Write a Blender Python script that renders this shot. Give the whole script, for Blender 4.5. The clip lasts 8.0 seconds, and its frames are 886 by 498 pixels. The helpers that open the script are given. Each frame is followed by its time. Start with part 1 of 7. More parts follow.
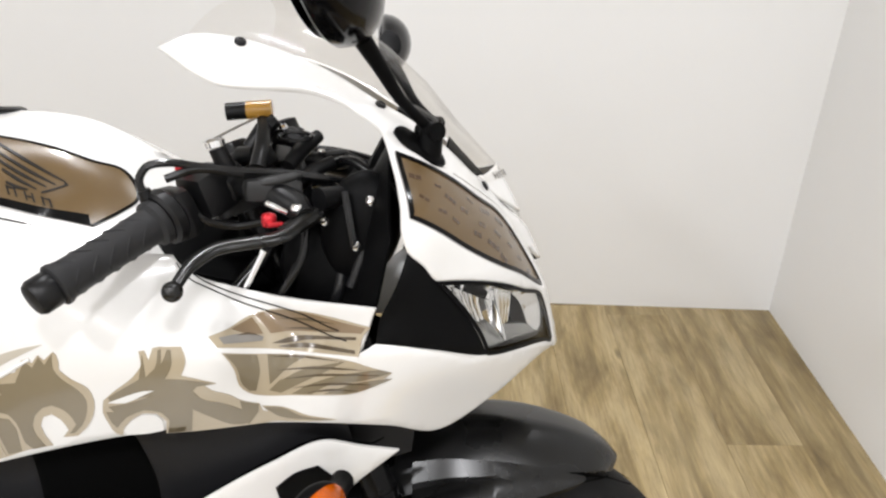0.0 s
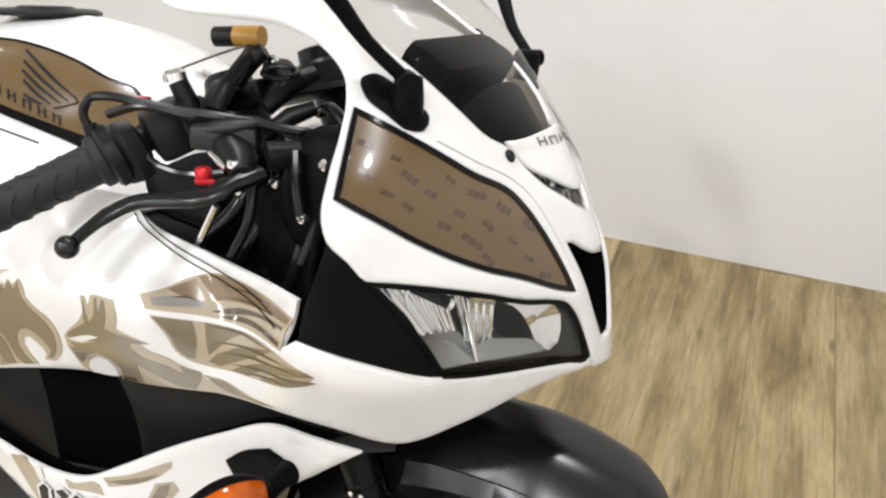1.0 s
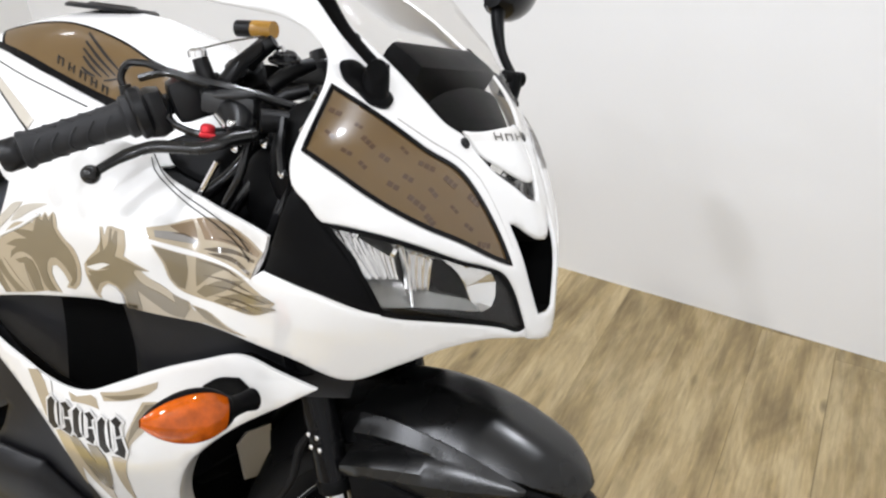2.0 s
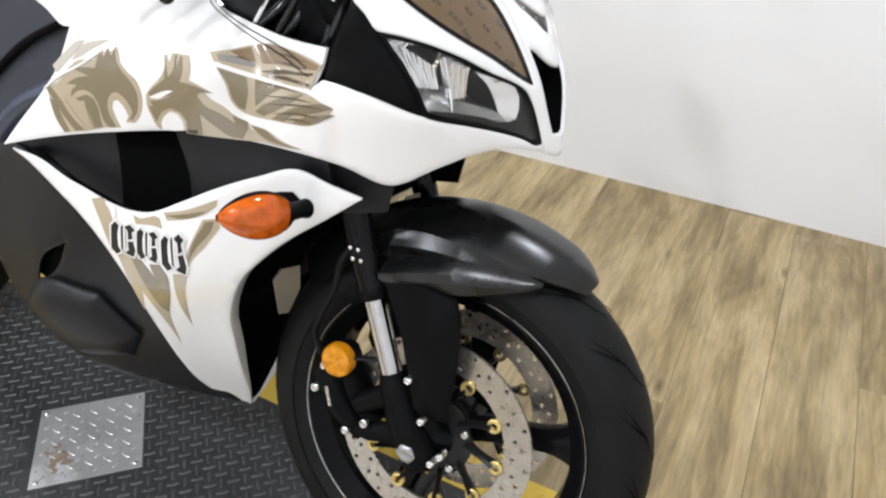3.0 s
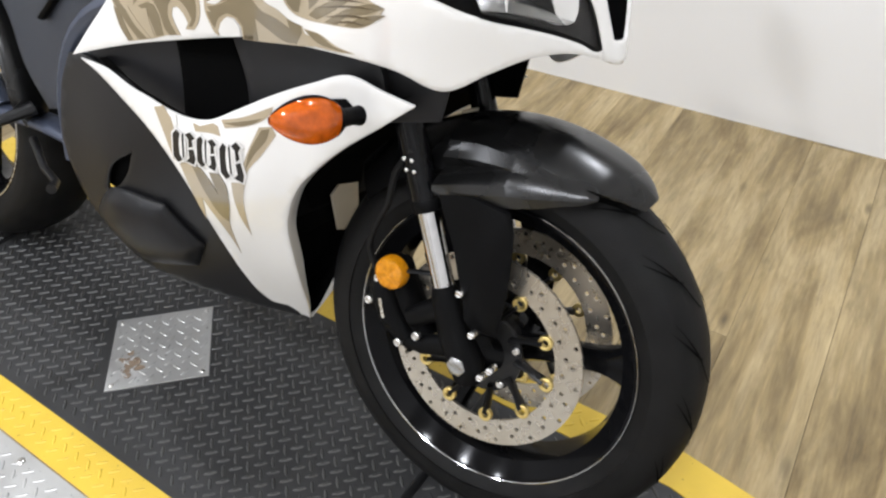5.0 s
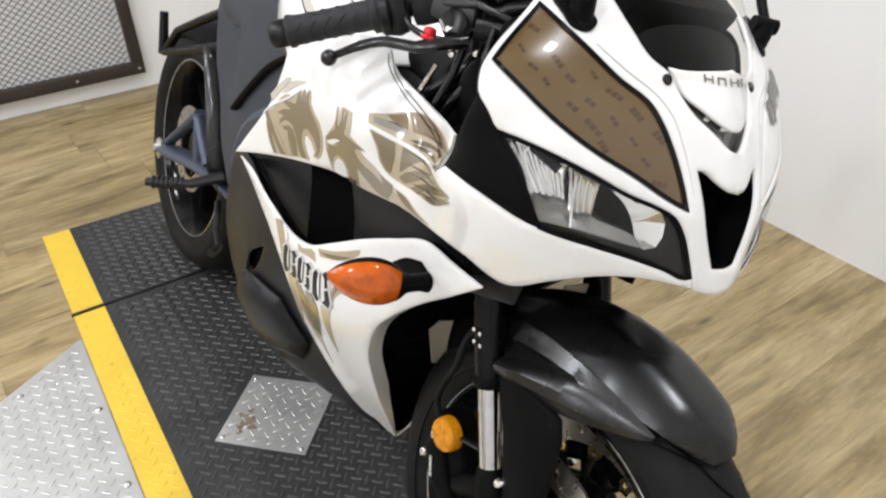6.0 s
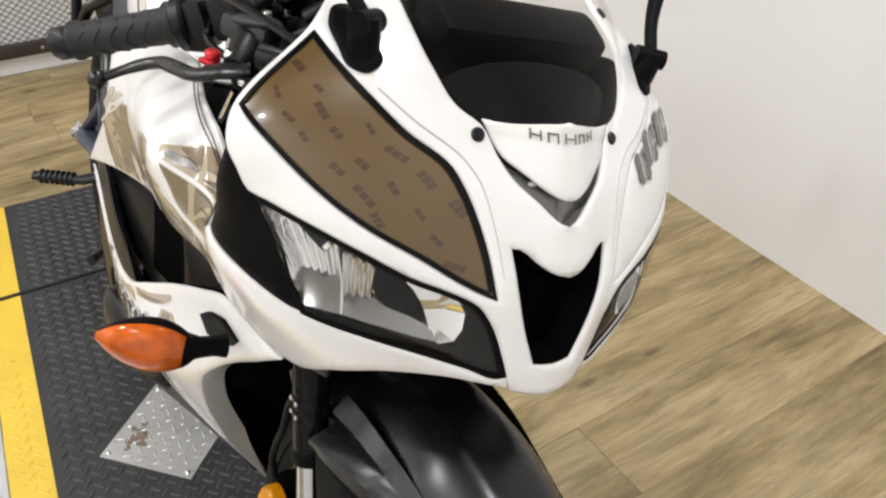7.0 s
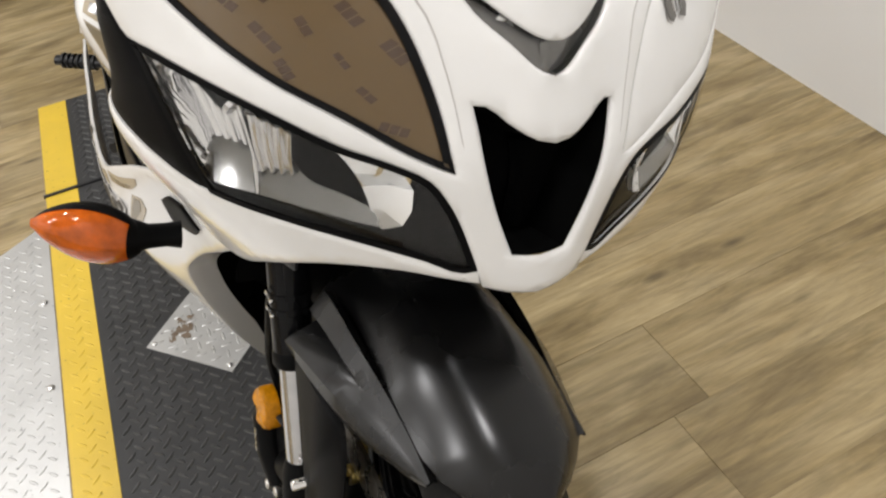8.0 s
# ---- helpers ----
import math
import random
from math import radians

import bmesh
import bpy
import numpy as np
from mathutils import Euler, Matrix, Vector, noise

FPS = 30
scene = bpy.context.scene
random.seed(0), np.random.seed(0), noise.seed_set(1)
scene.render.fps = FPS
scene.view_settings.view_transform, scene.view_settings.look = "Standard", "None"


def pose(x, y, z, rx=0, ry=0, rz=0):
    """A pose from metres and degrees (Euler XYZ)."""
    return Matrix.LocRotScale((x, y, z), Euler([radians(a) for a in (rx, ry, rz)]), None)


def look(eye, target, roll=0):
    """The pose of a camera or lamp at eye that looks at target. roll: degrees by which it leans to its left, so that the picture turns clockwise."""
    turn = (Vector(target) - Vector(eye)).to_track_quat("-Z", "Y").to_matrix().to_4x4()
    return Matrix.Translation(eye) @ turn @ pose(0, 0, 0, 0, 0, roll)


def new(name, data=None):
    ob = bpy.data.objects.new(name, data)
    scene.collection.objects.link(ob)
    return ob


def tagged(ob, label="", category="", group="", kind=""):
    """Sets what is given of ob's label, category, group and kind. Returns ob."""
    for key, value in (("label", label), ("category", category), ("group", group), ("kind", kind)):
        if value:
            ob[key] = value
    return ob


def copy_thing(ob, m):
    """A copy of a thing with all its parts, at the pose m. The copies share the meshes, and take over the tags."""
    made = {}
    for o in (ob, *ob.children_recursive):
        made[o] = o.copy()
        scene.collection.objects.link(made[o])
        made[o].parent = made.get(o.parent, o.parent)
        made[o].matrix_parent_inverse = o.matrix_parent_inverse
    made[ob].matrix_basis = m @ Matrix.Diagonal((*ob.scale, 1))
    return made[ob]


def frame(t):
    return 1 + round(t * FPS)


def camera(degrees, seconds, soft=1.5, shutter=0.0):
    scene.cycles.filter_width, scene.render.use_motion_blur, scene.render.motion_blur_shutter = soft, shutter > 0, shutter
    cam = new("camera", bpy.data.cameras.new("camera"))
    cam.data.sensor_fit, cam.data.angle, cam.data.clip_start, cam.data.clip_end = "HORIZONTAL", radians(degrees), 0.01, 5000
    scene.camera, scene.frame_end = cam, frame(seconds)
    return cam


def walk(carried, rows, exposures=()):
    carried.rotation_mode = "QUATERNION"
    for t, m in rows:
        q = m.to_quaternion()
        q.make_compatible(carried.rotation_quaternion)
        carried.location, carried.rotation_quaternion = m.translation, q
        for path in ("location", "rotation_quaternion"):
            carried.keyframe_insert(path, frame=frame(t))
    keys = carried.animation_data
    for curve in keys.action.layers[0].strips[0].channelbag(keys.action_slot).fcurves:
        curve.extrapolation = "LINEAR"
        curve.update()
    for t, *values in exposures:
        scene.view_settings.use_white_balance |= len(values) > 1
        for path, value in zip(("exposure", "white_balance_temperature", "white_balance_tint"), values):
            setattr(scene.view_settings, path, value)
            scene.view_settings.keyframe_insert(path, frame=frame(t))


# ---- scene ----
cam = camera(60.4, 8.0, soft=2.3)
PATH = [
    (0, (-0.0056, -0.5755, 1.2556), (-0.0779, 1.1840, 0.3073), 0.98),
    (0.2, (0.0425, -0.4975, 1.2531), (-0.0860, 1.2408, 0.2724), 2.76),
    (0.5, (0.1096, -0.4149, 1.2422), (-0.1495, 1.2770, 0.2076), 1.20),
    (0.8, (0.1678, -0.3586, 1.2335), (-0.4122, 1.2314, 0.1678), -3.63),
    (1, (0.2187, -0.3343, 1.2330), (-0.5315, 1.1132, 0.0746), -3.74),
    (1.2, (0.2805, -0.3120, 1.2365), (-0.5566, 1.1456, 0.1527), 0.56),
    (2.3, (0.3749, -0.4960, 1.2033), (-0.5429, 0.9659, 0.1932), -0.58),
    (2.5, (0.3841, -0.5512, 1.1920), (-0.4730, 0.9412, 0.1732), 0.69),
    (2.7, (0.3952, -0.5851, 1.1790), (-0.4286, 0.8968, 0.1182), 0.89),
    (3, (0.3926, -0.6101, 1.1627), (-0.3875, 0.8263, 0.0103), 0.61),
    (3.3, (0.3977, -0.6311, 1.1345), (-0.3415, 0.7426, -0.1172), 1.24),
    (3.5, (0.4082, -0.6471, 1.1070), (-0.3141, 0.6824, -0.2010), 1.57),
    (3.7, (0.4099, -0.6615, 1.0948), (-0.3054, 0.6435, -0.2415), 1.18),
    (4, (0.4166, -0.6680, 1.0838), (-0.2906, 0.6204, -0.2726), 1.13),
    (4.2, (0.4161, -0.6733, 1.0972), (-0.3435, 0.6063, -0.2391), -0.76),
    (5.3, (0.4243, -0.5336, 1.1525), (-0.6120, 0.6692, -0.0638), -2.25),
    (5.5, (0.4277, -0.4682, 1.1847), (-0.7721, 0.6326, 0.0233), -2.23),
    (5.8, (0.4638, -0.4013, 1.2029), (-0.9111, 0.4974, 0.0619), -2.53),
    (6, (0.4946, -0.3682, 1.2117), (-0.9013, 0.5100, 0.0802), -1.79),
    (6.3, (0.5224, -0.3113, 1.2124), (-0.8648, 0.5649, 0.0688), -3.68),
    (6.5, (0.5246, -0.2599, 1.2179), (-0.8127, 0.6484, 0.0405), -3.13),
    (6.8, (0.4980, -0.1586, 1.2127), (-0.8495, 0.7046, 0.0131), 0.08),
    (7, (0.4653, -0.0805, 1.2060), (-0.9298, 0.7040, 0.0067), -0.31),
    (7.2, (0.4250, -0.0214, 1.1933), (-0.9634, 0.6933, -0.0563), -0.65),
    (7.5, (0.4072, 0.0194, 1.1492), (-0.9979, 0.6044, -0.1482), -2.87),
    (7.8, (0.4127, 0.0461, 1.1271), (-0.9841, 0.5464, -0.2141), -6.06),
    (8, (0.4296, 0.0559, 1.1044), (-0.9286, 0.5055, -0.2932), -8.19),
]
walk(cam, [(t, look(eye, target, roll)) for t, eye, target, roll in PATH], [(0, 0.0, 6350, 10), (1.2, 0.03, 6280, 10), (2.4, 0.13, 5990, 10), (3.0, 0.18, 5980, 10), (4.0, 0.26, 6080, 10), (5.5, 0.14, 6080, 10), (6.5, 0.06, 6320, 10), (7.0, 0.0, 6400, 10), (7.5, -0.2, 6500, 10), (8.0, -0.22, 6550, 10)])

# ---------------------------------------------------------------- light
world = bpy.data.worlds.new("world")
scene.world = world
world.use_nodes = True
world.node_tree.nodes["Background"].inputs[0].default_value = (0.9, 0.95, 1.0, 1)
world.node_tree.nodes["Background"].inputs[1].default_value = 0.02

# the rows at y -3.0 and -4.4 are added unseen, to even the wall light
LAMPS = [(-1.9, 0.55), (-0.7, 0.75), (0.45, 0.75), (-1.9, -1.35), (-0.7, -1.35), (0.45, -1.35), (-1.9, -3.0), (-0.3, -3.0), (-1.9, -4.4), (-0.3, -4.4)]
CEILING = 2.75
for lx, ly in LAMPS:
    watts = 6.0 if ly > 0 else 19.5
    lamp = bpy.data.lights.new("downlight", "AREA")
    lamp.shape, lamp.size, lamp.energy, lamp.color = "DISK", 0.17, watts, (1.0, 0.99, 1.0)
    lamp.spread = radians(80 if ly > 0 else 160)
    new("downlight_lamp", lamp).matrix_world = pose(lx, ly, CEILING - 0.03)


# ---------------------------------------------------------------- materials
def node_mat(name, base, rough=0.5, metal=0.0, coat=0.0, grain=0.0, scale=30.0, bump=0.0, bump_scale=200.0, rough_var=0.0, spec=0.5, specks=0.0):
    m = bpy.data.materials.new(name)
    m.use_nodes = True
    nt = m.node_tree
    bsdf = nt.nodes["Principled BSDF"]
    bsdf.inputs["Base Color"].default_value = (*base, 1)
    bsdf.inputs["Roughness"].default_value = rough
    bsdf.inputs["Metallic"].default_value = metal
    bsdf.inputs["Coat Weight"].default_value = coat
    bsdf.inputs["Coat Roughness"].default_value = 0.06
    bsdf.inputs["Specular IOR Level"].default_value = spec
    tex = nt.nodes.new("ShaderNodeTexCoord")
    if grain > 0 or rough_var > 0:
        big = nt.nodes.new("ShaderNodeTexNoise")
        big.inputs["Scale"].default_value, big.inputs["Detail"].default_value = scale, 6
        nt.links.new(tex.outputs["Object"], big.inputs["Vector"])
        if grain > 0:
            ramp = nt.nodes.new("ShaderNodeMapRange")
            ramp.inputs["To Min"].default_value, ramp.inputs["To Max"].default_value = 1 - grain, 1 + grain
            mul = nt.nodes.new("ShaderNodeVectorMath")
            mul.operation = "SCALE"
            mul.inputs[0].default_value = base
            nt.links.new(big.outputs["Fac"], ramp.inputs["Value"])
            nt.links.new(ramp.outputs["Result"], mul.inputs["Scale"])
            nt.links.new(mul.outputs["Vector"], bsdf.inputs["Base Color"])
            if specks > 0:
                dots = nt.nodes.new("ShaderNodeTexNoise")
                dots.inputs["Scale"].default_value, dots.inputs["Detail"].default_value = specks, 3
                nt.links.new(tex.outputs["Object"], dots.inputs["Vector"])
                few = nt.nodes.new("ShaderNodeMapRange")
                few.inputs["From Min"].default_value, few.inputs["From Max"].default_value = 0.66, 0.72
                few.inputs["To Min"].default_value, few.inputs["To Max"].default_value = 1.0, 0.5
                nt.links.new(dots.outputs["Fac"], few.inputs["Value"])
                dirt = nt.nodes.new("ShaderNodeVectorMath")
                dirt.operation = "SCALE"
                nt.links.new(mul.outputs["Vector"], dirt.inputs[0])
                nt.links.new(few.outputs["Result"], dirt.inputs["Scale"])
                nt.links.new(dirt.outputs["Vector"], bsdf.inputs["Base Color"])
        if rough_var > 0:
            rr = nt.nodes.new("ShaderNodeMapRange")
            rr.inputs["To Min"].default_value, rr.inputs["To Max"].default_value = rough - rough_var, rough + rough_var
            nt.links.new(big.outputs["Fac"], rr.inputs["Value"])
            nt.links.new(rr.outputs["Result"], bsdf.inputs["Roughness"])
    if bump > 0:
        fine = nt.nodes.new("ShaderNodeTexNoise")
        fine.inputs["Scale"].default_value, fine.inputs["Detail"].default_value = bump_scale, 4
        nt.links.new(tex.outputs["Object"], fine.inputs["Vector"])
        bn = nt.nodes.new("ShaderNodeBump")
        bn.inputs["Strength"].default_value, bn.inputs["Distance"].default_value = bump, 0.002
        nt.links.new(fine.outputs["Fac"], bn.inputs["Height"])
        nt.links.new(bn.outputs["Normal"], bsdf.inputs["Normal"])
    return m


WHITE = node_mat("white_paint", (0.77, 0.76, 0.74), 0.24, coat=0.6, grain=0.012, scale=8)
BROWN = node_mat("brown_graphic", (0.190, 0.155, 0.098), 0.22, coat=0.6, grain=0.14, scale=14)
DARK_BROWN = node_mat("dark_brown_graphic", (0.085, 0.062, 0.036), 0.22, coat=0.6, grain=0.2, scale=20)
GREY_TAN = node_mat("grey_tan_graphic", (0.25, 0.235, 0.215), 0.22, coat=0.6, grain=0.3, scale=30)
TAN = node_mat("tan_graphic", (0.40, 0.335, 0.235), 0.22, coat=0.6, grain=0.10, scale=14)
GOLD = node_mat("gold_film", (0.114, 0.069, 0.024), 0.30, metal=0.0, coat=0.55, grain=0.16, scale=10)
GOLD_MARK = node_mat("gold_film_mark", (0.070, 0.039, 0.021), 0.22, coat=0.6)
GLOSS_BLACK = node_mat("gloss_black", (0.004, 0.004, 0.0045), 0.13, coat=0.0, spec=0.15)
RIM_BLACK = node_mat("wheel_black_paint", (0.005, 0.005, 0.0055), 0.10, spec=0.07, grain=0.3, scale=30, rough_var=0.06)
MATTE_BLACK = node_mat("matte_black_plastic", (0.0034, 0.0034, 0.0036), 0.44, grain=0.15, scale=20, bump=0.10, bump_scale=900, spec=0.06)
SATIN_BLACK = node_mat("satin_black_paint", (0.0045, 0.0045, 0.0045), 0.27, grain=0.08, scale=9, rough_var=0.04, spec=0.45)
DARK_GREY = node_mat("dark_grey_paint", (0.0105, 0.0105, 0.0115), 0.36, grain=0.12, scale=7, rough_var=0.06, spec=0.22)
RUBBER = node_mat("tyre_rubber", (0.0074, 0.0073, 0.0072), 0.55, grain=0.6, scale=28, bump=0.3, bump_scale=500, rough_var=0.1, spec=0.12)
HOSE = node_mat("glossy_hose", (0.006, 0.006, 0.0065), 0.22, spec=0.4)
LID_GREY = node_mat("weathered_grey_plastic", (0.024, 0.024, 0.024), 0.42, grain=0.4, scale=40, rough_var=0.08, spec=0.3)
GRIP = node_mat("grip_rubber", (0.024, 0.024, 0.025), 0.5, grain=0.2, scale=60, bump=0.3, bump_scale=1200, spec=0.22)
BLACK_METAL = node_mat("black_metal", (0.006, 0.006, 0.0065), 0.38, grain=0.2, scale=60, bump=0.05, spec=0.28)
STEEL = node_mat("brushed_steel", (0.58, 0.57, 0.55), 0.28, metal=1.0, grain=0.08, scale=120, rough_var=0.08)
SLIDER = node_mat("worn_chrome", (0.52, 0.52, 0.53), 0.10, metal=1.0, grain=0.15, scale=60, rough_var=0.05)
# bright metal with uneven tone, for the broken highlight along the rim
RIM_GLINT = node_mat("rim_lip_glint", (0.30, 0.30, 0.30), 0.12, metal=1.0, grain=0.6, scale=45, rough_var=0.15)
DISC = node_mat("disc_steel", (0.42, 0.385, 0.33), 0.28, metal=0.85, grain=0.12, scale=60, rough_var=0.08)
SATIN_MIRROR = node_mat("satin_mirror", (0.34, 0.34, 0.335), 0.22, metal=0.9, rough_var=0.04, scale=15)
REFLECTOR = node_mat("headlight_silver", (0.90, 0.90, 0.91), 0.05, metal=0.97)
LAMP_GREY = node_mat("position_light_grey", (0.24, 0.235, 0.23), 0.20, metal=0.7)
FOLD_SHADE = node_mat("grey_fold_shade", (0.46, 0.44, 0.42), 0.4)
PANEL_TAN = node_mat("brown_panel_graphic", (0.215, 0.150, 0.088), 0.2, coat=0.6, grain=0.3, scale=22)
CHROME = node_mat("chrome", (0.85, 0.85, 0.86), 0.07, metal=1.0)
# near black: the shade inside openings is put into this colour
SHADE_BLACK = node_mat("shade_black", (0.002, 0.002, 0.002), 0.9, spec=0.03)
BRASS = node_mat("gold_anodised", (0.66, 0.52, 0.20), 0.30, metal=1.0, grain=0.1, scale=100)
RED = node_mat("red_anodised", (0.55, 0.02, 0.03), 0.28, metal=0.5)
AMBER = node_mat("amber_lens", (0.48, 0.088, 0.002), 0.06, grain=0.85, scale=70, bump=0.12, bump_scale=120, spec=0.5)
YELLOW_LENS = node_mat("yellow_reflector", (0.50, 0.195, 0.003), 0.10, grain=0.5, scale=160, bump=0.4, bump_scale=500, spec=0.3)
SEAT = node_mat("seat_vinyl", (0.017, 0.021, 0.031), 0.50, grain=0.1, scale=12, bump=0.3, bump_scale=1500)
FRAME = node_mat("grey_alloy", (0.058, 0.069, 0.102), 0.40, metal=0.3, grain=0.1, scale=18)
SCREEN_DARK = node_mat("screen_base_black", (0.003, 0.003, 0.003), 0.55, spec=0.08)
FLUID = node_mat("brake_fluid_amber", (0.50, 0.27, 0.05), 0.25)
MARK = node_mat("dark_lettering", (0.020, 0.018, 0.016), 0.35, spec=0.2)
GREY_MARK = node_mat("grey_lettering", (0.15, 0.142, 0.130), 0.35, spec=0.3)
PALE_TAN = node_mat("pale_tan_graphic", (0.47, 0.43, 0.36), 0.22, coat=0.6, grain=0.15, scale=14)
ALLOY_PLATE = node_mat("aluminium_plate", (0.50, 0.50, 0.49), 0.40, metal=0.75, grain=0.16, scale=14, rough_var=0.1, bump=0.05, specks=95.0)
RUST = node_mat("rust_stain", (0.17, 0.125, 0.085), 0.7, grain=0.6, scale=70)
MAT = node_mat("black_floor_mat", (0.022, 0.0222, 0.0225), 0.48, grain=0.45, scale=9, rough_var=0.12, bump=0.12, bump_scale=300, spec=0.4, specks=60.0)
LUG = node_mat("worn_tread_coating", (0.060, 0.060, 0.058), 0.36, metal=0.3, grain=0.6, scale=22, rough_var=0.12)
YELLOW = node_mat("yellow_edge_paint", (0.60, 0.410, 0.034), 0.42, grain=0.14, scale=16, rough_var=0.1, bump=0.06, specks=110.0)
WALL = node_mat("white_wall_paint", (0.87, 0.87, 0.865), 0.6, grain=0.035, scale=1.1, bump=0.05, bump_scale=160)
CEIL = node_mat("ceiling_paint", (0.78, 0.78, 0.77), 0.8, grain=0.02, scale=2)
DARK_WOOD = node_mat("dark_stained_wood", (0.030, 0.022, 0.017), 0.55, grain=0.35, scale=18, bump=0.2, bump_scale=80)
MESH_METAL = node_mat("black_expanded_metal", (0.045, 0.045, 0.05), 0.45, metal=0.5)


def clear_mat(name, tint, rough=0.02, least=0.03, most=0.5):
    m = bpy.data.materials.new(name)
    m.use_nodes = True
    nt = m.node_tree
    nt.nodes.clear()
    out = nt.nodes.new("ShaderNodeOutputMaterial")
    mix = nt.nodes.new("ShaderNodeMixShader")
    thin = nt.nodes.new("ShaderNodeBsdfTransparent")
    thin.inputs[0].default_value = (*tint, 1)
    shine = nt.nodes.new("ShaderNodeBsdfGlossy")
    shine.inputs["Roughness"].default_value = rough
    facing = nt.nodes.new("ShaderNodeLayerWeight")
    facing.inputs["Blend"].default_value = 0.5
    power = nt.nodes.new("ShaderNodeMath")
    power.operation = "POWER"
    power.inputs[1].default_value = 4.0
    gloss = nt.nodes.new("ShaderNodeMapRange")
    gloss.inputs["To Min"].default_value, gloss.inputs["To Max"].default_value = least, most
    nt.links.new(facing.outputs["Facing"], power.inputs[0])
    nt.links.new(power.outputs[0], gloss.inputs["Value"])
    nt.links.new(gloss.outputs["Result"], mix.inputs[0])
    nt.links.new(thin.outputs[0], mix.inputs[1])
    nt.links.new(shine.outputs[0], mix.inputs[2])
    nt.links.new(mix.outputs[0], out.inputs[0])
    return m


CLEAR = clear_mat("clear_plastic", (0.97, 0.97, 0.965), least=0.02, most=0.24)
SMOKE = clear_mat("windscreen_plastic", (0.955, 0.945, 0.93), least=0.008, most=0.35)


def wood_mat():
    m = node_mat("floor_plank_wood", (0.34, 0.25, 0.14), 0.27)
    nt = m.node_tree
    bsdf = nt.nodes["Principled BSDF"]
    tex = nt.nodes.new("ShaderNodeTexCoord")
    info = nt.nodes.new("ShaderNodeObjectInfo")
    shift = nt.nodes.new("ShaderNodeVectorMath")
    shift.operation = "MULTIPLY_ADD"
    shift.inputs[1].default_value = (1, 1, 1)
    off = nt.nodes.new("ShaderNodeVectorMath")
    off.operation = "SCALE"
    off.inputs[0].default_value = (17.0, 31.0, 5.0)
    nt.links.new(info.outputs["Random"], off.inputs["Scale"])
    nt.links.new(tex.outputs["Object"], shift.inputs[0])
    nt.links.new(off.outputs["Vector"], shift.inputs[2])

    def streak(sx, sy, detail, distort):
        mp = nt.nodes.new("ShaderNodeMapping")
        mp.inputs["Scale"].default_value = (sx, sy, 1)
        nz = nt.nodes.new("ShaderNodeTexNoise")
        nz.inputs["Roughness"].default_value = 0.62
        nz.inputs["Scale"].default_value, nz.inputs["Detail"].default_value, nz.inputs["Distortion"].default_value = 1.0, detail, distort
        nt.links.new(shift.outputs["Vector"], mp.inputs["Vector"])
        nt.links.new(mp.outputs["Vector"], nz.inputs["Vector"])
        return nz

    wide, fine, patchy = streak(10, 1.9, 9, 0.55), streak(125, 8, 9, 0.35), streak(30, 5.5, 10, 0.7)
    ramp = nt.nodes.new("ShaderNodeValToRGB")
    ramp.color_ramp.elements[0].position, ramp.color_ramp.elements[0].color = 0.28, (0.100, 0.067, 0.026, 1)
    ramp.color_ramp.elements[1].position, ramp.color_ramp.elements[1].color = 0.66, (0.375, 0.292, 0.155, 1)
    mid = ramp.color_ramp.elements.new(0.46)
    mid.color = (0.248, 0.183, 0.084, 1)
    nt.links.new(wide.outputs["Fac"], ramp.inputs["Fac"])
    fr = nt.nodes.new("ShaderNodeMapRange")
    fr.inputs["From Min"].default_value, fr.inputs["From Max"].default_value = 0.3, 0.7
    fr.inputs["To Min"].default_value, fr.inputs["To Max"].default_value = 0.76, 1.18
    nt.links.new(fine.outputs["Fac"], fr.inputs["Value"])
    tone = nt.nodes.new("ShaderNodeMapRange")
    tone.inputs["To Min"].default_value, tone.inputs["To Max"].default_value = 0.88, 1.14
    nt.links.new(info.outputs["Random"], tone.inputs["Value"])
    both = nt.nodes.new("ShaderNodeMath")
    both.operation = "MULTIPLY"
    nt.links.new(fr.outputs["Result"], both.inputs[0])
    nt.links.new(tone.outputs["Result"], both.inputs[1])
    spots = nt.nodes.new("ShaderNodeMapRange")
    spots.inputs["From Min"].default_value, spots.inputs["From Max"].default_value = 0.34, 0.56
    spots.inputs["To Min"].default_value, spots.inputs["To Max"].default_value = 0.77, 1.04
    nt.links.new(patchy.outputs["Fac"], spots.inputs["Value"])
    blotched = nt.nodes.new("ShaderNodeMath")
    blotched.operation = "MULTIPLY"
    nt.links.new(both.outputs["Value"], blotched.inputs[0])
    nt.links.new(spots.outputs["Result"], blotched.inputs[1])
    mul = nt.nodes.new("ShaderNodeVectorMath")
    mul.operation = "SCALE"
    nt.links.new(ramp.outputs["Color"], mul.inputs[0])
    nt.links.new(blotched.outputs["Value"], mul.inputs["Scale"])
    knot = nt.nodes.new("ShaderNodeTexVoronoi")
    knot.inputs["Scale"].default_value = 1.0
    kmap = nt.nodes.new("ShaderNodeMapping")
    kmap.inputs["Scale"].default_value = (9, 3.0, 1)
    nt.links.new(shift.outputs["Vector"], kmap.inputs["Vector"])
    nt.links.new(kmap.outputs["Vector"], knot.inputs["Vector"])
    kr = nt.nodes.new("ShaderNodeMapRange")
    kr.inputs["From Min"].default_value, kr.inputs["From Max"].default_value = 0.02, 0.11
    kr.inputs["To Min"].default_value, kr.inputs["To Max"].default_value = 0.35, 1.0
    nt.links.new(knot.outputs["Distance"], kr.inputs["Value"])
    mul2 = nt.nodes.new("ShaderNodeVectorMath")
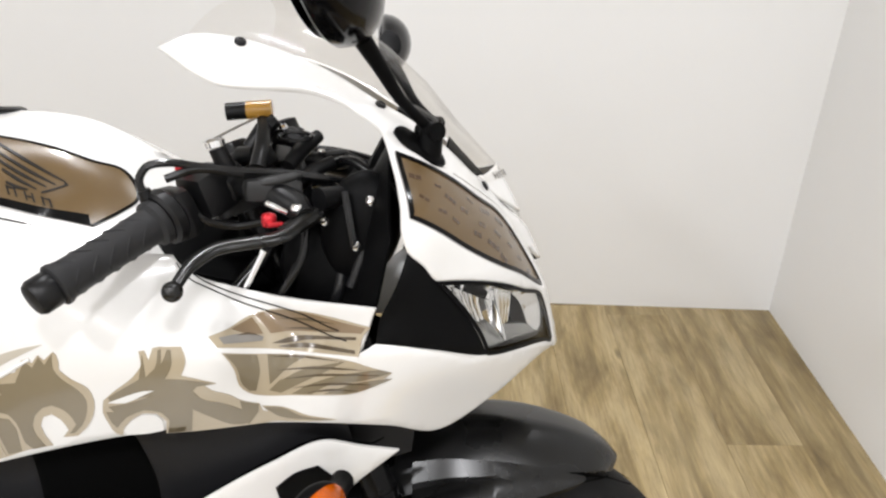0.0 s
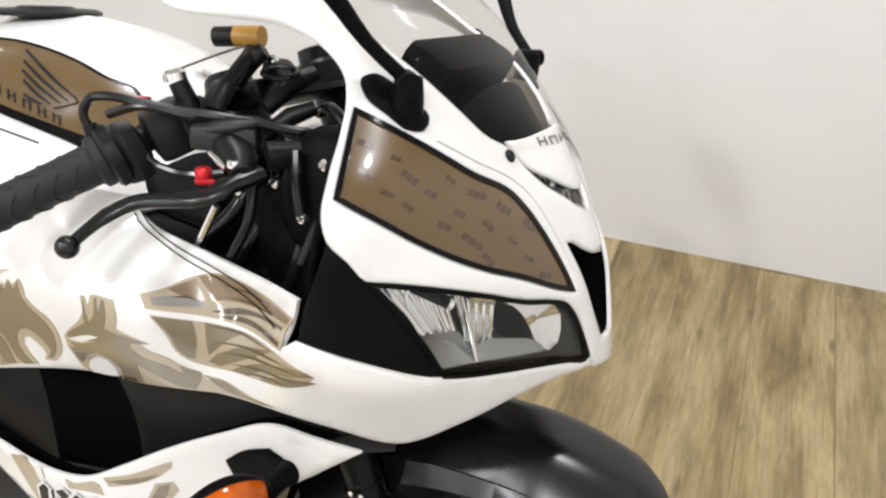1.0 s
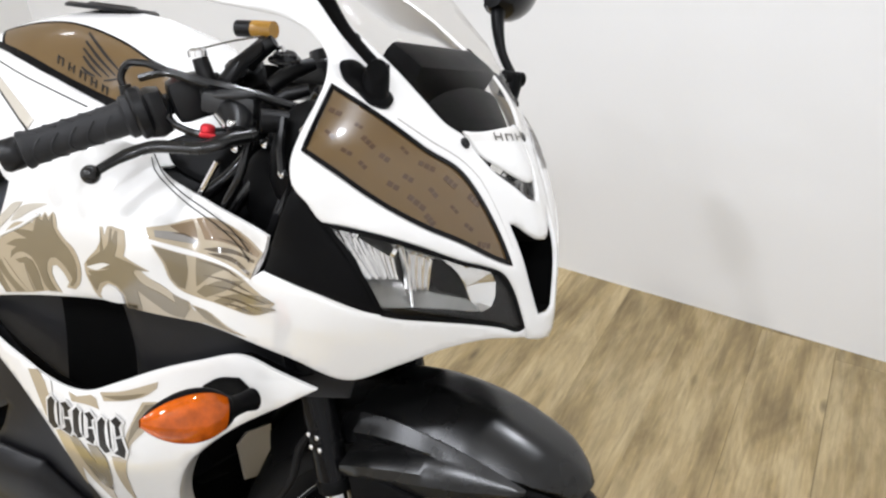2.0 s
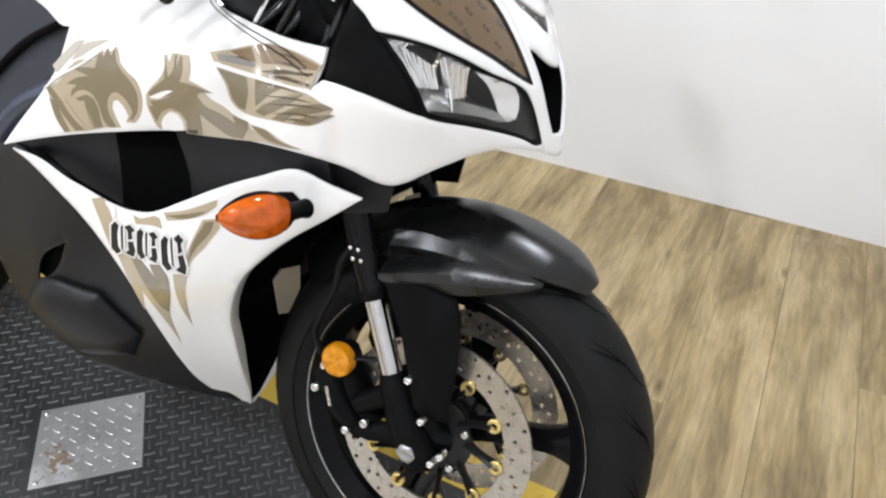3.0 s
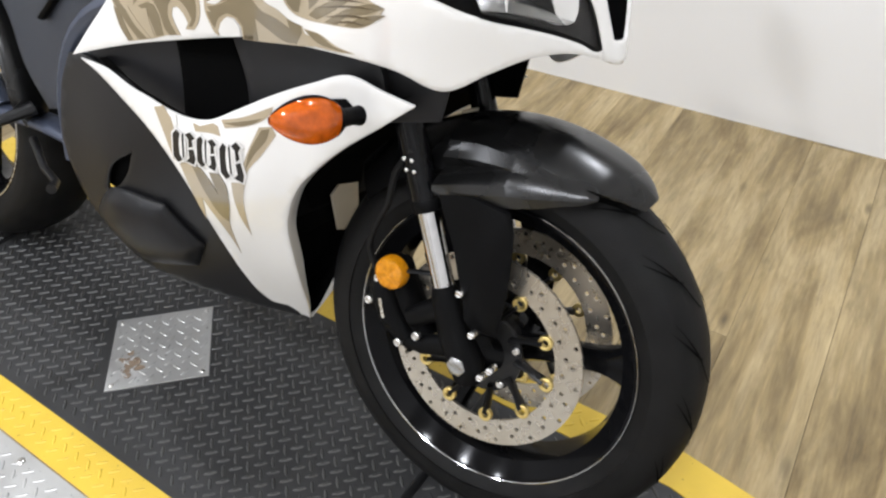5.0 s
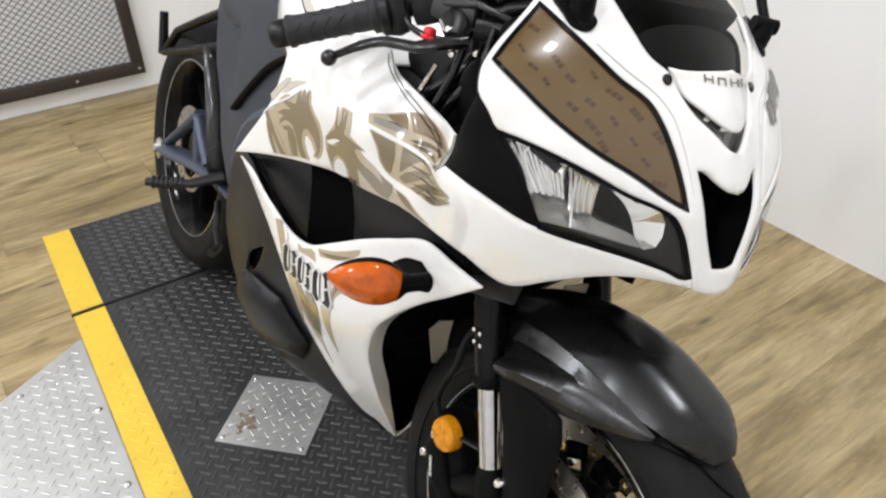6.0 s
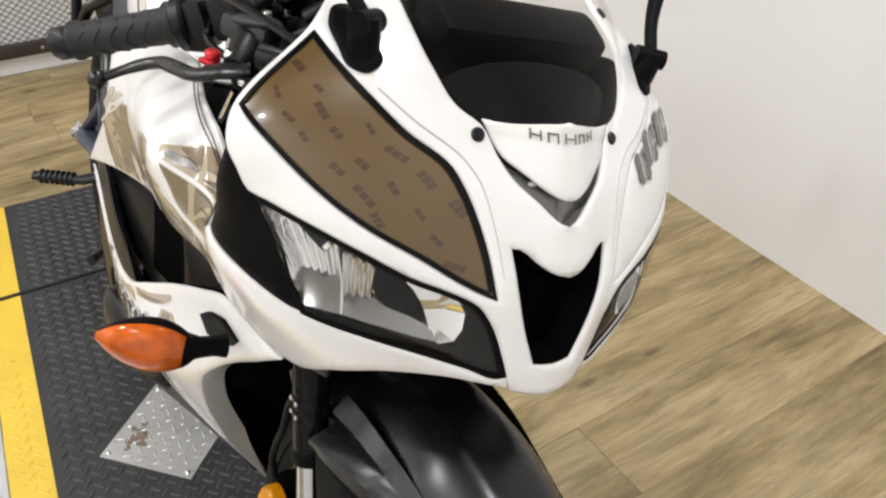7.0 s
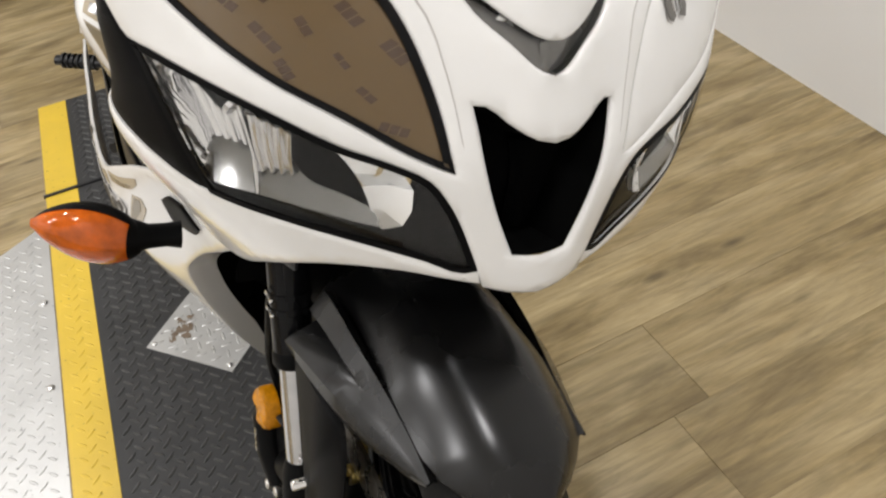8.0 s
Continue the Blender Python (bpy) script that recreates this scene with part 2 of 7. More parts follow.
    mul2.operation = "SCALE"
    nt.links.new(mul.outputs["Vector"], mul2.inputs[0])
    nt.links.new(kr.outputs["Result"], mul2.inputs["Scale"])
    nt.links.new(mul2.outputs["Vector"], bsdf.inputs["Base Color"])
    bn = nt.nodes.new("ShaderNodeBump")
    bn.inputs["Strength"].default_value, bn.inputs["Distance"].default_value = 0.15, 0.002
    nt.links.new(fine.outputs["Fac"], bn.inputs["Height"])
    nt.links.new(bn.outputs["Normal"], bsdf.inputs["Normal"])
    return m


WOOD = wood_mat()


# ---------------------------------------------------------------- mesh helpers
class Build:
    """Collects vertices and faces of one mesh."""

    def __init__(self):
        self.v, self.f = [], []

    def add(self, verts, faces):
        n = len(self.v)
        self.v += [tuple(float(c) for c in p) for p in verts]
        self.f += [tuple(i + n for i in face) for face in faces]
        return self

    def grid(self, rows, close_u=False, close_v=False, caps=False):
        nu, nv = len(rows), len(rows[0])
        verts = [p for row in rows for p in row]
        faces = []
        for i in range(nu if close_u else nu - 1):
            for j in range(nv if close_v else nv - 1):
                a, b = i * nv + j, i * nv + (j + 1) % nv
                c, d = ((i + 1) % nu) * nv + (j + 1) % nv, ((i + 1) % nu) * nv + j
                faces.append((a, b, c, d))
        if caps:
            faces.append(tuple(range(nv))[::-1])
            faces.append(tuple((nu - 1) * nv + j for j in range(nv)))
        return self.add(verts, faces)

    def tube(self, path, radius, seg=12, caps=True, flat=1.0):
        """A round bar along points; radius may be a list; flat squeezes it."""
        pts = [Vector(p) for p in path]
        rad = radius if isinstance(radius, (list, tuple)) else [radius] * len(pts)
        rows, side = [], None
        for i, p in enumerate(pts):
            t = (pts[min(i + 1, len(pts) - 1)] - pts[max(i - 1, 0)]).normalized()
            if side is None:
                side = t.cross(Vector((0, 0, 1)) if abs(t.z) < 0.9 else Vector((1, 0, 0))).normalized()
            side = (side - t * side.dot(t)).normalized()
            up = t.cross(side)
            rows.append([p + rad[i] * (math.cos(a) * side + flat * math.sin(a) * up) for a in (2 * math.pi * k / seg for k in range(seg))])
        return self.grid(rows, close_v=True, caps=caps)

    def lathe(self, centre, axis, profile, seg=32, close=False):
        """Turns (distance along the axis, radius) pairs round an axis."""
        ax = Vector(axis).normalized()
        side = ax.cross(Vector((0, 0, 1)) if abs(ax.z) < 0.9 else Vector((1, 0, 0))).normalized()
        up = ax.cross(side)
        c = Vector(centre)
        rows = [[c + ax * d + r * (math.cos(a) * side + math.sin(a) * up) for a in (2 * math.pi * k / seg for k in range(seg))] for d, r in profile]
        return self.grid(rows, close_u=close, close_v=True, caps=not close)

    def box(self, centre, size, m=None, bevel=0.0):
        bm = bmesh.new()
        bmesh.ops.create_cube(bm, size=1.0)
        for v in bm.verts:
            v.co = Vector((v.co.x * size[0], v.co.y * size[1], v.co.z * size[2]))
        if bevel > 0:
            bmesh.ops.bevel(bm, geom=bm.edges[:], offset=bevel, segments=2, affect="EDGES", profile=0.6)
        bm.verts.index_update()
        turn = m if m is not None else Matrix.Identity(4)
        self.add([turn @ v.co + Vector(centre) for v in bm.verts], [[v.index for v in face.verts] for face in bm.faces])
        bm.free()
        return self

    def ball(self, centre, radii, m=None, seg=20, rings=12):
        rows = []
        turn = m if m is not None else Matrix.Identity(3)
        for i in range(rings + 1):
            a = math.pi * (i / rings) * 0.998 + 0.003
            rows.append([Vector(centre) + turn @ Vector((radii[0] * math.sin(a) * math.cos(b), radii[1] * math.sin(a) * math.sin(b), radii[2] * math.cos(a))) for b in (2 * math.pi * k / seg for k in range(seg))])
        return self.grid(rows, close_v=True, caps=True)

    def plate(self, poly, m, thick, bevel=0.002):
        """A flat plate: a 2D outline extruded along z of the pose m."""
        n = len(poly)
        c = np.mean(np.array(poly), 0)
        inner = [tuple(np.array(p) + (c - np.array(p)) / max(np.linalg.norm(c - np.array(p)), 1e-6) * bevel) for p in poly]
        verts = [m @ Vector((x, y, 0)) for x, y in poly] + [m @ Vector((x, y, thick - bevel)) for x, y in poly] + [m @ Vector((x, y, thick)) for x, y in inner]
        faces = [tuple(range(n))[::-1], tuple(range(2 * n, 3 * n))]
        for k in range(n):
            j = (k + 1) % n
            faces += [(k, j, n + j, n + k), (n + k, n + j, 2 * n + j, 2 * n + k)]
        return self.add(verts, faces)

    def mirrored(self):
        b = Build()
        b.v = [(x, -y, z) for x, y, z in self.v]
        b.f = [tuple(reversed(face)) for face in self.f]
        return b

    def both(self):
        other = self.mirrored()
        return self.add(other.v, other.f)

    def whole(self):
        """Mirrors a half and joins the two along the bike's middle plane."""
        n = len(self.v)
        seam = [abs(y) < 0.004 for _, y, _ in self.v]
        v = [(x, 0.0 if m else y, z) for (x, y, z), m in zip(self.v, seam)]
        far = [k if m else n + k for k, m in enumerate(seam)]
        f = [face for face in self.f if not all(seam[k] for k in face)]
        self.v = v + [(x, -y, z) for x, y, z in v]
        self.f = f + [tuple(far[k] for k in reversed(face)) for face in f]
        return self

    def soft(self, e=0.016):
        """Rounds the fold where two mirrored halves meet."""
        out = []
        for x, y, z in self.v:
            if abs(y) < 0.15 and x > -0.03:
                d = (math.sqrt(y * y + e * e) - abs(y) - e) * math.exp(-((y / 0.050) ** 2))
                x, z = x - d * (0.25 + 1.45 * max(0.0, min(0.22, z - 0.735))), z + 0.2 * d
            out.append((x, y, z))
        self.v = out
        return self

    def mesh(self, name, mat, smooth=40):
        me = bpy.data.meshes.new(name)
        me.from_pydata(self.v, [], self.f)
        bm = bmesh.new()
        bm.from_mesh(me)
        bmesh.ops.remove_doubles(bm, verts=bm.verts, dist=2e-5)
        bmesh.ops.recalc_face_normals(bm, faces=bm.faces)
        bm.to_mesh(me)
        bm.free()
        me.materials.append(mat)
        if smooth:
            me.shade_smooth()
            me.set_sharp_from_angle(angle=radians(smooth))
        return me


SET = {"rear": False}


def part(name, built, mat, parent, label="", smooth=40):
    ob = new(name, built.mesh(name, mat, smooth))
    ob.parent = parent
    if SET["rear"] and parent.name == "motorcycle":
        ob.matrix_basis = REAR
    return tagged(ob, label)


def thing(name, label, category, group="", m=None, kind=""):
    ob = new(name)
    ob.empty_display_size = 0.05
    if m is not None:
        ob.matrix_world = m
    return tagged(ob, label, category, group, kind)


def solid(name, built, mat, label, category, group="", kind="", m=None, smooth=40):
    ob = new(name, built.mesh(name, mat, smooth))
    if m is not None:
        ob.matrix_world = m
    return tagged(ob, label, category, group, kind)


def curve(points, step=0.006, closed=True, corner=48):
    """A smooth line through control points that keeps its sharp corners."""
    p = [np.array(q, float) for q in points]
    n = len(p)
    tang = []
    for i in range(n):
        if not closed and i in (0, n - 1):
            tang.append(None)
            continue
        a, b = p[i] - p[i - 1], p[(i + 1) % n] - p[i]
        la, lb = np.linalg.norm(a) + 1e-9, np.linalg.norm(b) + 1e-9
        bend = math.degrees(math.acos(max(-1, min(1, float(a @ b) / la / lb))))
        tang.append(None if bend > corner else (a / la * lb + b / lb * la) / (la + lb))
    out = []
    for i in range(n if closed else n - 1):
        a, b = p[i], p[(i + 1) % n]
        d = np.linalg.norm(b - a)
        ta = tang[i] if tang[i] is not None else (b - a) / max(d, 1e-9)
        tb = tang[(i + 1) % n] if tang[(i + 1) % n] is not None else (b - a) / max(d, 1e-9)
        k = max(1, int(d / step))
        for j in range(k):
            s = j / k
            h = (2 * s**3 - 3 * s**2 + 1) * a + (s**3 - 2 * s**2 + s) * d * ta + (3 * s**2 - 2 * s**3) * b + (s**3 - s**2) * d * tb
            out.append(h)
    if not closed:
        out.append(p[-1])
    return out


class Skin:
    """A smooth bent surface: a thin plate drawn through a few design points, seen along the direction n."""

    def __init__(self, points, n, ease=2e-5):
        self.n = np.array(n, float) / np.linalg.norm(n)
        u = np.cross((0, 0, 1), self.n)
        self.u = u / np.linalg.norm(u)
        self.w = np.cross(self.n, self.u)
        p = np.array(points, float)
        self.q = np.c_[p @ self.u, p @ self.w]
        k = self.kernel(self.q) + ease * np.eye(len(p))
        a = np.c_[np.ones(len(p)), self.q]
        c = np.linalg.solve(np.block([[k, a], [a.T, np.zeros((3, 3))]]), np.r_[p @ self.n, 0, 0, 0])
        self.c, self.a = c[:-3], c[-3:]

    def kernel(self, q):
        d = np.linalg.norm(q[:, None] - self.q[None], axis=2)
        return np.where(d > 0, d * d * np.log(d + 1e-12), 0)

    def at(self, q):
        q = np.atleast_2d(np.array(q, float))
        h = self.kernel(q) @ self.c + self.a[0] + q @ self.a[1:]
        return q[:, :1] * self.u + q[:, 1:] * self.w + h[:, None] * self.n

    def normal(self, q):
        q = np.atleast_2d(np.array(q, float))
        e = 5e-4
        du, dv = self.at(q + (e, 0)) - self.at(q - (e, 0)), self.at(q + (0, e)) - self.at(q - (0, e))
        n = np.cross(du, dv)
        return n / np.linalg.norm(n, axis=1)[:, None]

    def middle(self, v):
        """The place at height v where the surface meets the bike's middle plane."""
        lo, hi = -0.05, 0.25
        for _ in range(40):
            mid = (lo + hi) / 2
            lo, hi = (mid, hi) if self.at((mid, v))[0, 1] < 0 else (lo, mid)
        return (lo, v)

    def from_point(self, p):
        p = np.array(p, float)
        return np.array([p @ self.u, p @ self.w])


class RidgedSkin(Skin):
    """The same with a raised crease along a line."""

    LINE = np.array([(-.44, .750), (-.333, .7385), (-.276, .7265), (-.216, .7105), (-.176, .700), (-.131, .688), (-.100, .685), (-.066, .690)])

    def at(self, q):
        q = np.atleast_2d(np.array(q, float))
        a, b = self.LINE[:-1], self.LINE[1:]
        ab = b - a
        t = np.clip(((q[:, None] - a) * ab).sum(2) / (ab**2).sum(1), 0, 1)
        d = np.linalg.norm(q[:, None] - (a + t[:, :, None] * ab), axis=2).min(1)
        fade = np.interp(q[:, 0], (-.46, -.36, -.14, -.075), (0, 1, 1, 0))
        return super().at(q) + (0.0050 * np.clip(1 - (np.sqrt(d * d + 3.6e-5) - .006) / 0.034, 0, 1) ** 1.3 * fade)[:, None] * self.n


def inside(poly, q):
    x, y = q[:, 0], q[:, 1]
    r = np.zeros(len(q), bool)
    a = np.array(poly)
    for (x0, y0), (x1, y1) in zip(a, np.roll(a, -1, 0)):
        hit = (y0 > y) != (y1 > y)
        r ^= hit & (x < (x1 - x0) * (y - y0) / (y1 - y0 + 1e-15) + x0)
    return r


def away(poly, q):
    a = np.array(poly)
    b = np.roll(a, -1, 0)
    ab = b - a
    t = np.clip(((q[:, None] - a) * ab).sum(2) / ((ab**2).sum(1) + 1e-15), 0, 1)
    return np.linalg.norm(q[:, None] - (a + t[:, :, None] * ab), axis=2).min(1)


def patch(skin, outline, holes=(), off=0.0, thick=0.003, step=0.011, roll=0.0025, smooth_outline=True, corner=48, line=0.006, crown=0.0):
    """A shell cut out of a skin: an outline with holes, rolled edges and a thickness."""
    from mathutils.geometry import delaunay_2d_cdt
    loops = [curve(o, line, True, corner) if smooth_outline else [np.array(q, float) for q in o] for o in (outline, *holes)]
    lo, hi = np.min(loops[0], 0), np.max(loops[0], 0)
    gx, gy = np.meshgrid(np.arange(lo[0], hi[0], step), np.arange(lo[1], hi[1], step * 0.87))
    gx[1::2] += step / 2
    g = np.c_[gx.ravel(), gy.ravel()]
    edge_gap = np.min([away(lp, g) for lp in loops], 0) if len(g) else np.zeros(0)
    keep = inside(loops[0], g) & (edge_gap > max(step * 0.45, roll * 1.6))
    for lp in loops[1:]:
        keep &= ~inside(lp, g)
    g = g[keep]
    pts, edges, n = [], [], 0
    for lp in loops:
        m = len(lp)
        pts += lp
        edges += [(n + i, n + (i + 1) % m) for i in range(m)]
        n += m
    rim = []
    if roll > 0:
        for li, lp in enumerate(loops):
            a = np.array(lp)
            t = np.roll(a, -1, 0) - np.roll(a, 1, 0)
            nn = np.c_[t[:, 1], -t[:, 0]] / (np.linalg.norm(t, axis=1)[:, None] + 1e-12)
            for s in (1, -1):
                c = a + s * nn * roll
                ok = inside(loops[0], c) & (np.min([away(l2, c) for l2 in loops], 0) > roll * 0.8)
                for l2 in loops[1:]:
                    ok &= ~inside(l2, c)
                rim += list(c[ok])
    allp = pts + rim + list(g)
    got = delaunay_2d_cdt([Vector((float(q[0]), float(q[1]))) for q in allp], edges, [], 0, 1e-6)
    q = np.array([(p.x, p.y) for p in got[0]])
    tris = [tuple(t) for t in got[2]]
    mid = np.array([q[list(t)].mean(0) for t in tris])
    keep = inside(loops[0], mid)
    for lp in loops[1:]:
        keep &= ~inside(lp, mid)
    tris = [t for t, ok in zip(tris, keep) if ok]
    top = skin.at(q)
    nor = skin.normal(q)
    gap = np.min([away(lp, q) for lp in loops], 0)
    lift = np.full(len(q), off)
    if crown:
        lift = lift + crown * (1 - np.exp(-gap / 0.02))
    if roll > 0:
        x = np.clip(gap / roll, 0, 1)
        bend = roll * 0.5 * (1 - np.sqrt(np.clip(1 - (1 - x) ** 2, 0, 1)))
        rim_at = np.concatenate([np.array(lp) for lp in loops])
        rim_at = rim_at[np.abs(skin.at(rim_at)[:, 1]) > 0.005]
        for k in np.where(np.abs(top[:, 1]) < 0.004)[0]:
            x = min(1.0, max(0.0, np.linalg.norm(rim_at - q[k], axis=1).min() - 0.004) / roll)
            bend[k] = roll * 0.5 * (1 - math.sqrt(1 - (1 - x) ** 2))
        lift = lift - bend
    outer = top + nor * lift[:, None]
    inner = top + nor * (np.minimum(lift, off) - thick)[:, None]
    b = Build()
    k = len(q)
    count = {}
    for t in tris:
        for i in range(3):
            e = (t[i], t[(i + 1) % 3])
            count[e] = count.get(e, 0) + 1
    rimf = [(a, c, c + k, a + k)[::-1] for a, c in count if (c, a) not in count]
    return b.add(np.r_[outer, inner], tris + [tuple(i + k for i in reversed(t)) for t in tris] + rimf)


def decal(skin, outline, off=0.0012, step=0.008, corner=35, line=0.005, thick=0.0005):
    return patch(skin, outline, (), off, thick, step, 0.0, True, corner, line)


# ---------------------------------------------------------------- the room
TURN_ROOM = 2.6
BACK, SIDE_X, REAR_X, NEAR = 1.428, 0.925, -2.735, -5.2


def slab(x0, x1, y0, y1, z0, z1):
    return Build().box(((x0 + x1) / 2, (y0 + y1) / 2, (z0 + z1) / 2), (x1 - x0, y1 - y0, z1 - z0))


solid("wall_back", slab(REAR_X - 0.12, SIDE_X + 0.2, BACK, BACK + 0.12, -0.05, CEILING), WALL, "plain white wall out of view, set back to even the light behind the motorcycle", "wall", kind="structure", m=pose(0, 0, 0, 0, 0, 0.7), smooth=0)
solid("wall_side", Build().box((0.06, -0.9, 0), (0.12, 7.2, CEILING + 0.05)), WALL, "plain white painted side wall", "wall", kind="structure", m=pose(1.033, -1.15, (CEILING - 0.05) / 2, 0, 0, TURN_ROOM), smooth=0)
solid("wall_rear", slab(REAR_X - 0.12, REAR_X, NEAR, BACK, -0.05, CEILING), WALL, "plain white wall out of view, set back to even the light with a low mesh gate", "wall", kind="structure", smooth=0)
# unseen wall, placed far back so distant lamps light the back wall evenly
solid("wall_near", slab(REAR_X - 0.12, SIDE_X + 0.6, NEAR - 0.12, NEAR, -0.05, CEILING), WALL, "plain white wall out of view, set back to even the light", "wall", kind="structure", smooth=0)
solid("ceiling", slab(REAR_X - 0.12, SIDE_X + 0.6, NEAR - 0.12, BACK + 0.2, CEILING, CEILING + 0.1), CEIL, "plain white ceiling", "ceiling", kind="structure", smooth=0)

# round downlights let into the ceiling
fixture = thing("downlight", "round white recessed ceiling downlight", "light", "ceiling downlights", pose(LAMPS[0][0], LAMPS[0][1], CEILING))
part("trim_ring", Build().lathe((0, 0, 0), (0, 0, -1), [(0.0, 0.125), (0.012, 0.122), (0.014, 0.105), (0.006, 0.098), (0.0, 0.098)], 32, close=True), CEIL, fixture)
# fixtures for every lamp, the added far rows too
for lx, ly in LAMPS[1:]:
    copy_thing(fixture, pose(lx, ly, CEILING))

# subfloor under everything
floor = solid("floor", slab(REAR_X - 0.1, SIDE_X + 0.5, NEAR - 0.1, BACK + 0.15, -0.08, -0.012), DARK_WOOD, "wood plank floor in washed brown tones", "floor", kind="structure", smooth=0)

# low gate of expanded metal in a dark wooden frame, set against the rear wall
gate = thing("mesh_gate", "black expanded metal panel in a dark stained wooden frame", "gate", m=pose(REAR_X, -0.02, 0.07))
GW, GH, GF = 0.49, 1.05, 0.046
for nm, y0, y1, z0, z1 in (("bottom_rail", -0.60, 0.245, 0.0, GF), ("top_rail", -0.60, 0.245, GH - GF, GH), ("stile", 0.245 - GF, 0.245, GF, GH - GF), ("stile", -0.60, -0.60 + GF, GF, GH - GF)):
    part(nm, Build().box((0.02, (y0 + y1) / 2, (z0 + z1) / 2), (0.04, y1 - y0, z1 - z0), bevel=0.003), DARK_WOOD, gate)
mesh_b = Build()
dy, dz = 0.030, 0.0125
for r in range(int((GH - 2 * GF) / dz)):
    for c in range(int(0.76 / dy) + 1):
        y = -0.60 + GF + c * dy + (dy / 2 if r % 2 else 0)
        z = GF + r * dz
        if y + dy / 2 > 0.245 - GF + 0.005 or y - dy / 2 < -0.60 + GF - 0.005 or z + dz > GH - GF:
            continue
        for s in (-1, 1):
            a, b2 = Vector((0.012, y, z)), Vector((0.015, y + s * dy / 2, z + dz))
            w = Vector((0, 0, 0.0013))
            mesh_b.add([a - w, a + w, b2 + w, b2 - w, a - w - Vector((0.003, 0, 0)), a + w - Vector((0.003, 0, 0)), b2 + w - Vector((0.003, 0, 0)), b2 - w - Vector((0.003, 0, 0))],
                       [(0, 1, 2, 3), (7, 6, 5, 4), (0, 4, 5, 1), (2, 6, 7, 3)])
tagged(part("mesh_panel", mesh_b, MESH_METAL, gate, "black expanded metal mesh", smooth=0), kind="stuff")
for y in (-0.35, -0.02, 0.222):
    part("screw", Build().lathe((0.04, y, 0.023), (1, 0, 0), [(0, 0.006), (0.002, 0.006), (0.003, 0.004)], 10), STEEL, gate)
part("bright_panel", Build().box((0.004, -0.178, GH / 2), (0.004, 0.76, GH - 2 * GF)), WALL, gate, "white board behind the mesh")

# ---------------------------------------------------------------- the lift platform
NY0, NY1, FY0, FY1 = -0.360, -0.284, 0.187, 0.267
RX, FX, TX = -1.738, 0.526, 0.30
lift = thing("lift_platform", "flush black diamond-plate motorcycle lift with yellow painted edges", "platform", m=pose(0, 0, 0))
SEAM_F, SEAM_R = -0.059, -1.294
flat = Matrix.Identity(4)


def deck(poly, z=-0.008, thick=0.008):
    return Build().plate(poly, Matrix.Translation((0, 0, z)), thick, 0.0012)


g = 0.0022
part("deck_plate", deck([(RX, NY1), (SEAM_R - g, NY1), (SEAM_R - g, FY0), (RX, FY0)]), MAT, lift, "black rubber-coated diamond plate", smooth=0)
part("deck_plate", deck([(SEAM_R + g, NY1), (SEAM_F - 3 * g, NY1), (SEAM_F - 3 * g, FY0), (SEAM_R + g, FY0)]), MAT, lift, "black rubber-coated diamond plate", smooth=0)
part("deck_plate", deck([(SEAM_F + 3 * g, NY1), (TX, NY1), (FX, NY1 + 0.045), (FX, 0.143), (TX, FY0), (SEAM_F + 3 * g, FY0)]), MAT, lift, "black rubber-coated diamond plate", smooth=0)
for a, b2 in ((RX, SEAM_R - g), (SEAM_R + g, SEAM_F - g)):
    part("edge_strip", deck([(a, NY0), (b2, NY0), (b2, NY1 - 0.0006), (a, NY1 - 0.0006)]), YELLOW, lift, "worn yellow painted edge strip", smooth=0)
    part("edge_strip", deck([(a, FY0 + 0.0006), (b2, FY0 + 0.0006), (b2, FY1), (a, FY1)]), YELLOW, lift, "worn yellow painted edge strip", smooth=0)
part("edge_strip", deck([(SEAM_F + g, FY0 + 0.0006), (TX, FY0 + 0.0006), (FX, 0.1436), (FX, 0.224), (TX, FY1), (SEAM_F + g, FY1)]), YELLOW, lift, "worn yellow painted edge strip", smooth=0)
part("edge_strip", deck([(SEAM_F + g, NY0), (TX, NY0), (FX, NY0 + 0.045), (FX, NY1 + 0.044), (TX, NY1 - 0.0006), (SEAM_F + g, NY1 - 0.0006)]), YELLOW, lift, "worn yellow painted edge strip", smooth=0)
part("hinge_rod", Build().tube([(SEAM_R, NY0 - 0.004, 0.001), (SEAM_R, FY1, 0.001)], 0.0052, 10), BLACK_METAL, lift, "black steel hinge rod across the deck")
part("hinge_rod", Build().tube([(SEAM_F, NY0, -0.001), (SEAM_F, FY1, -0.001)], 0.0085, 10), BLACK_METAL, lift, "black steel hinge rod across the deck")


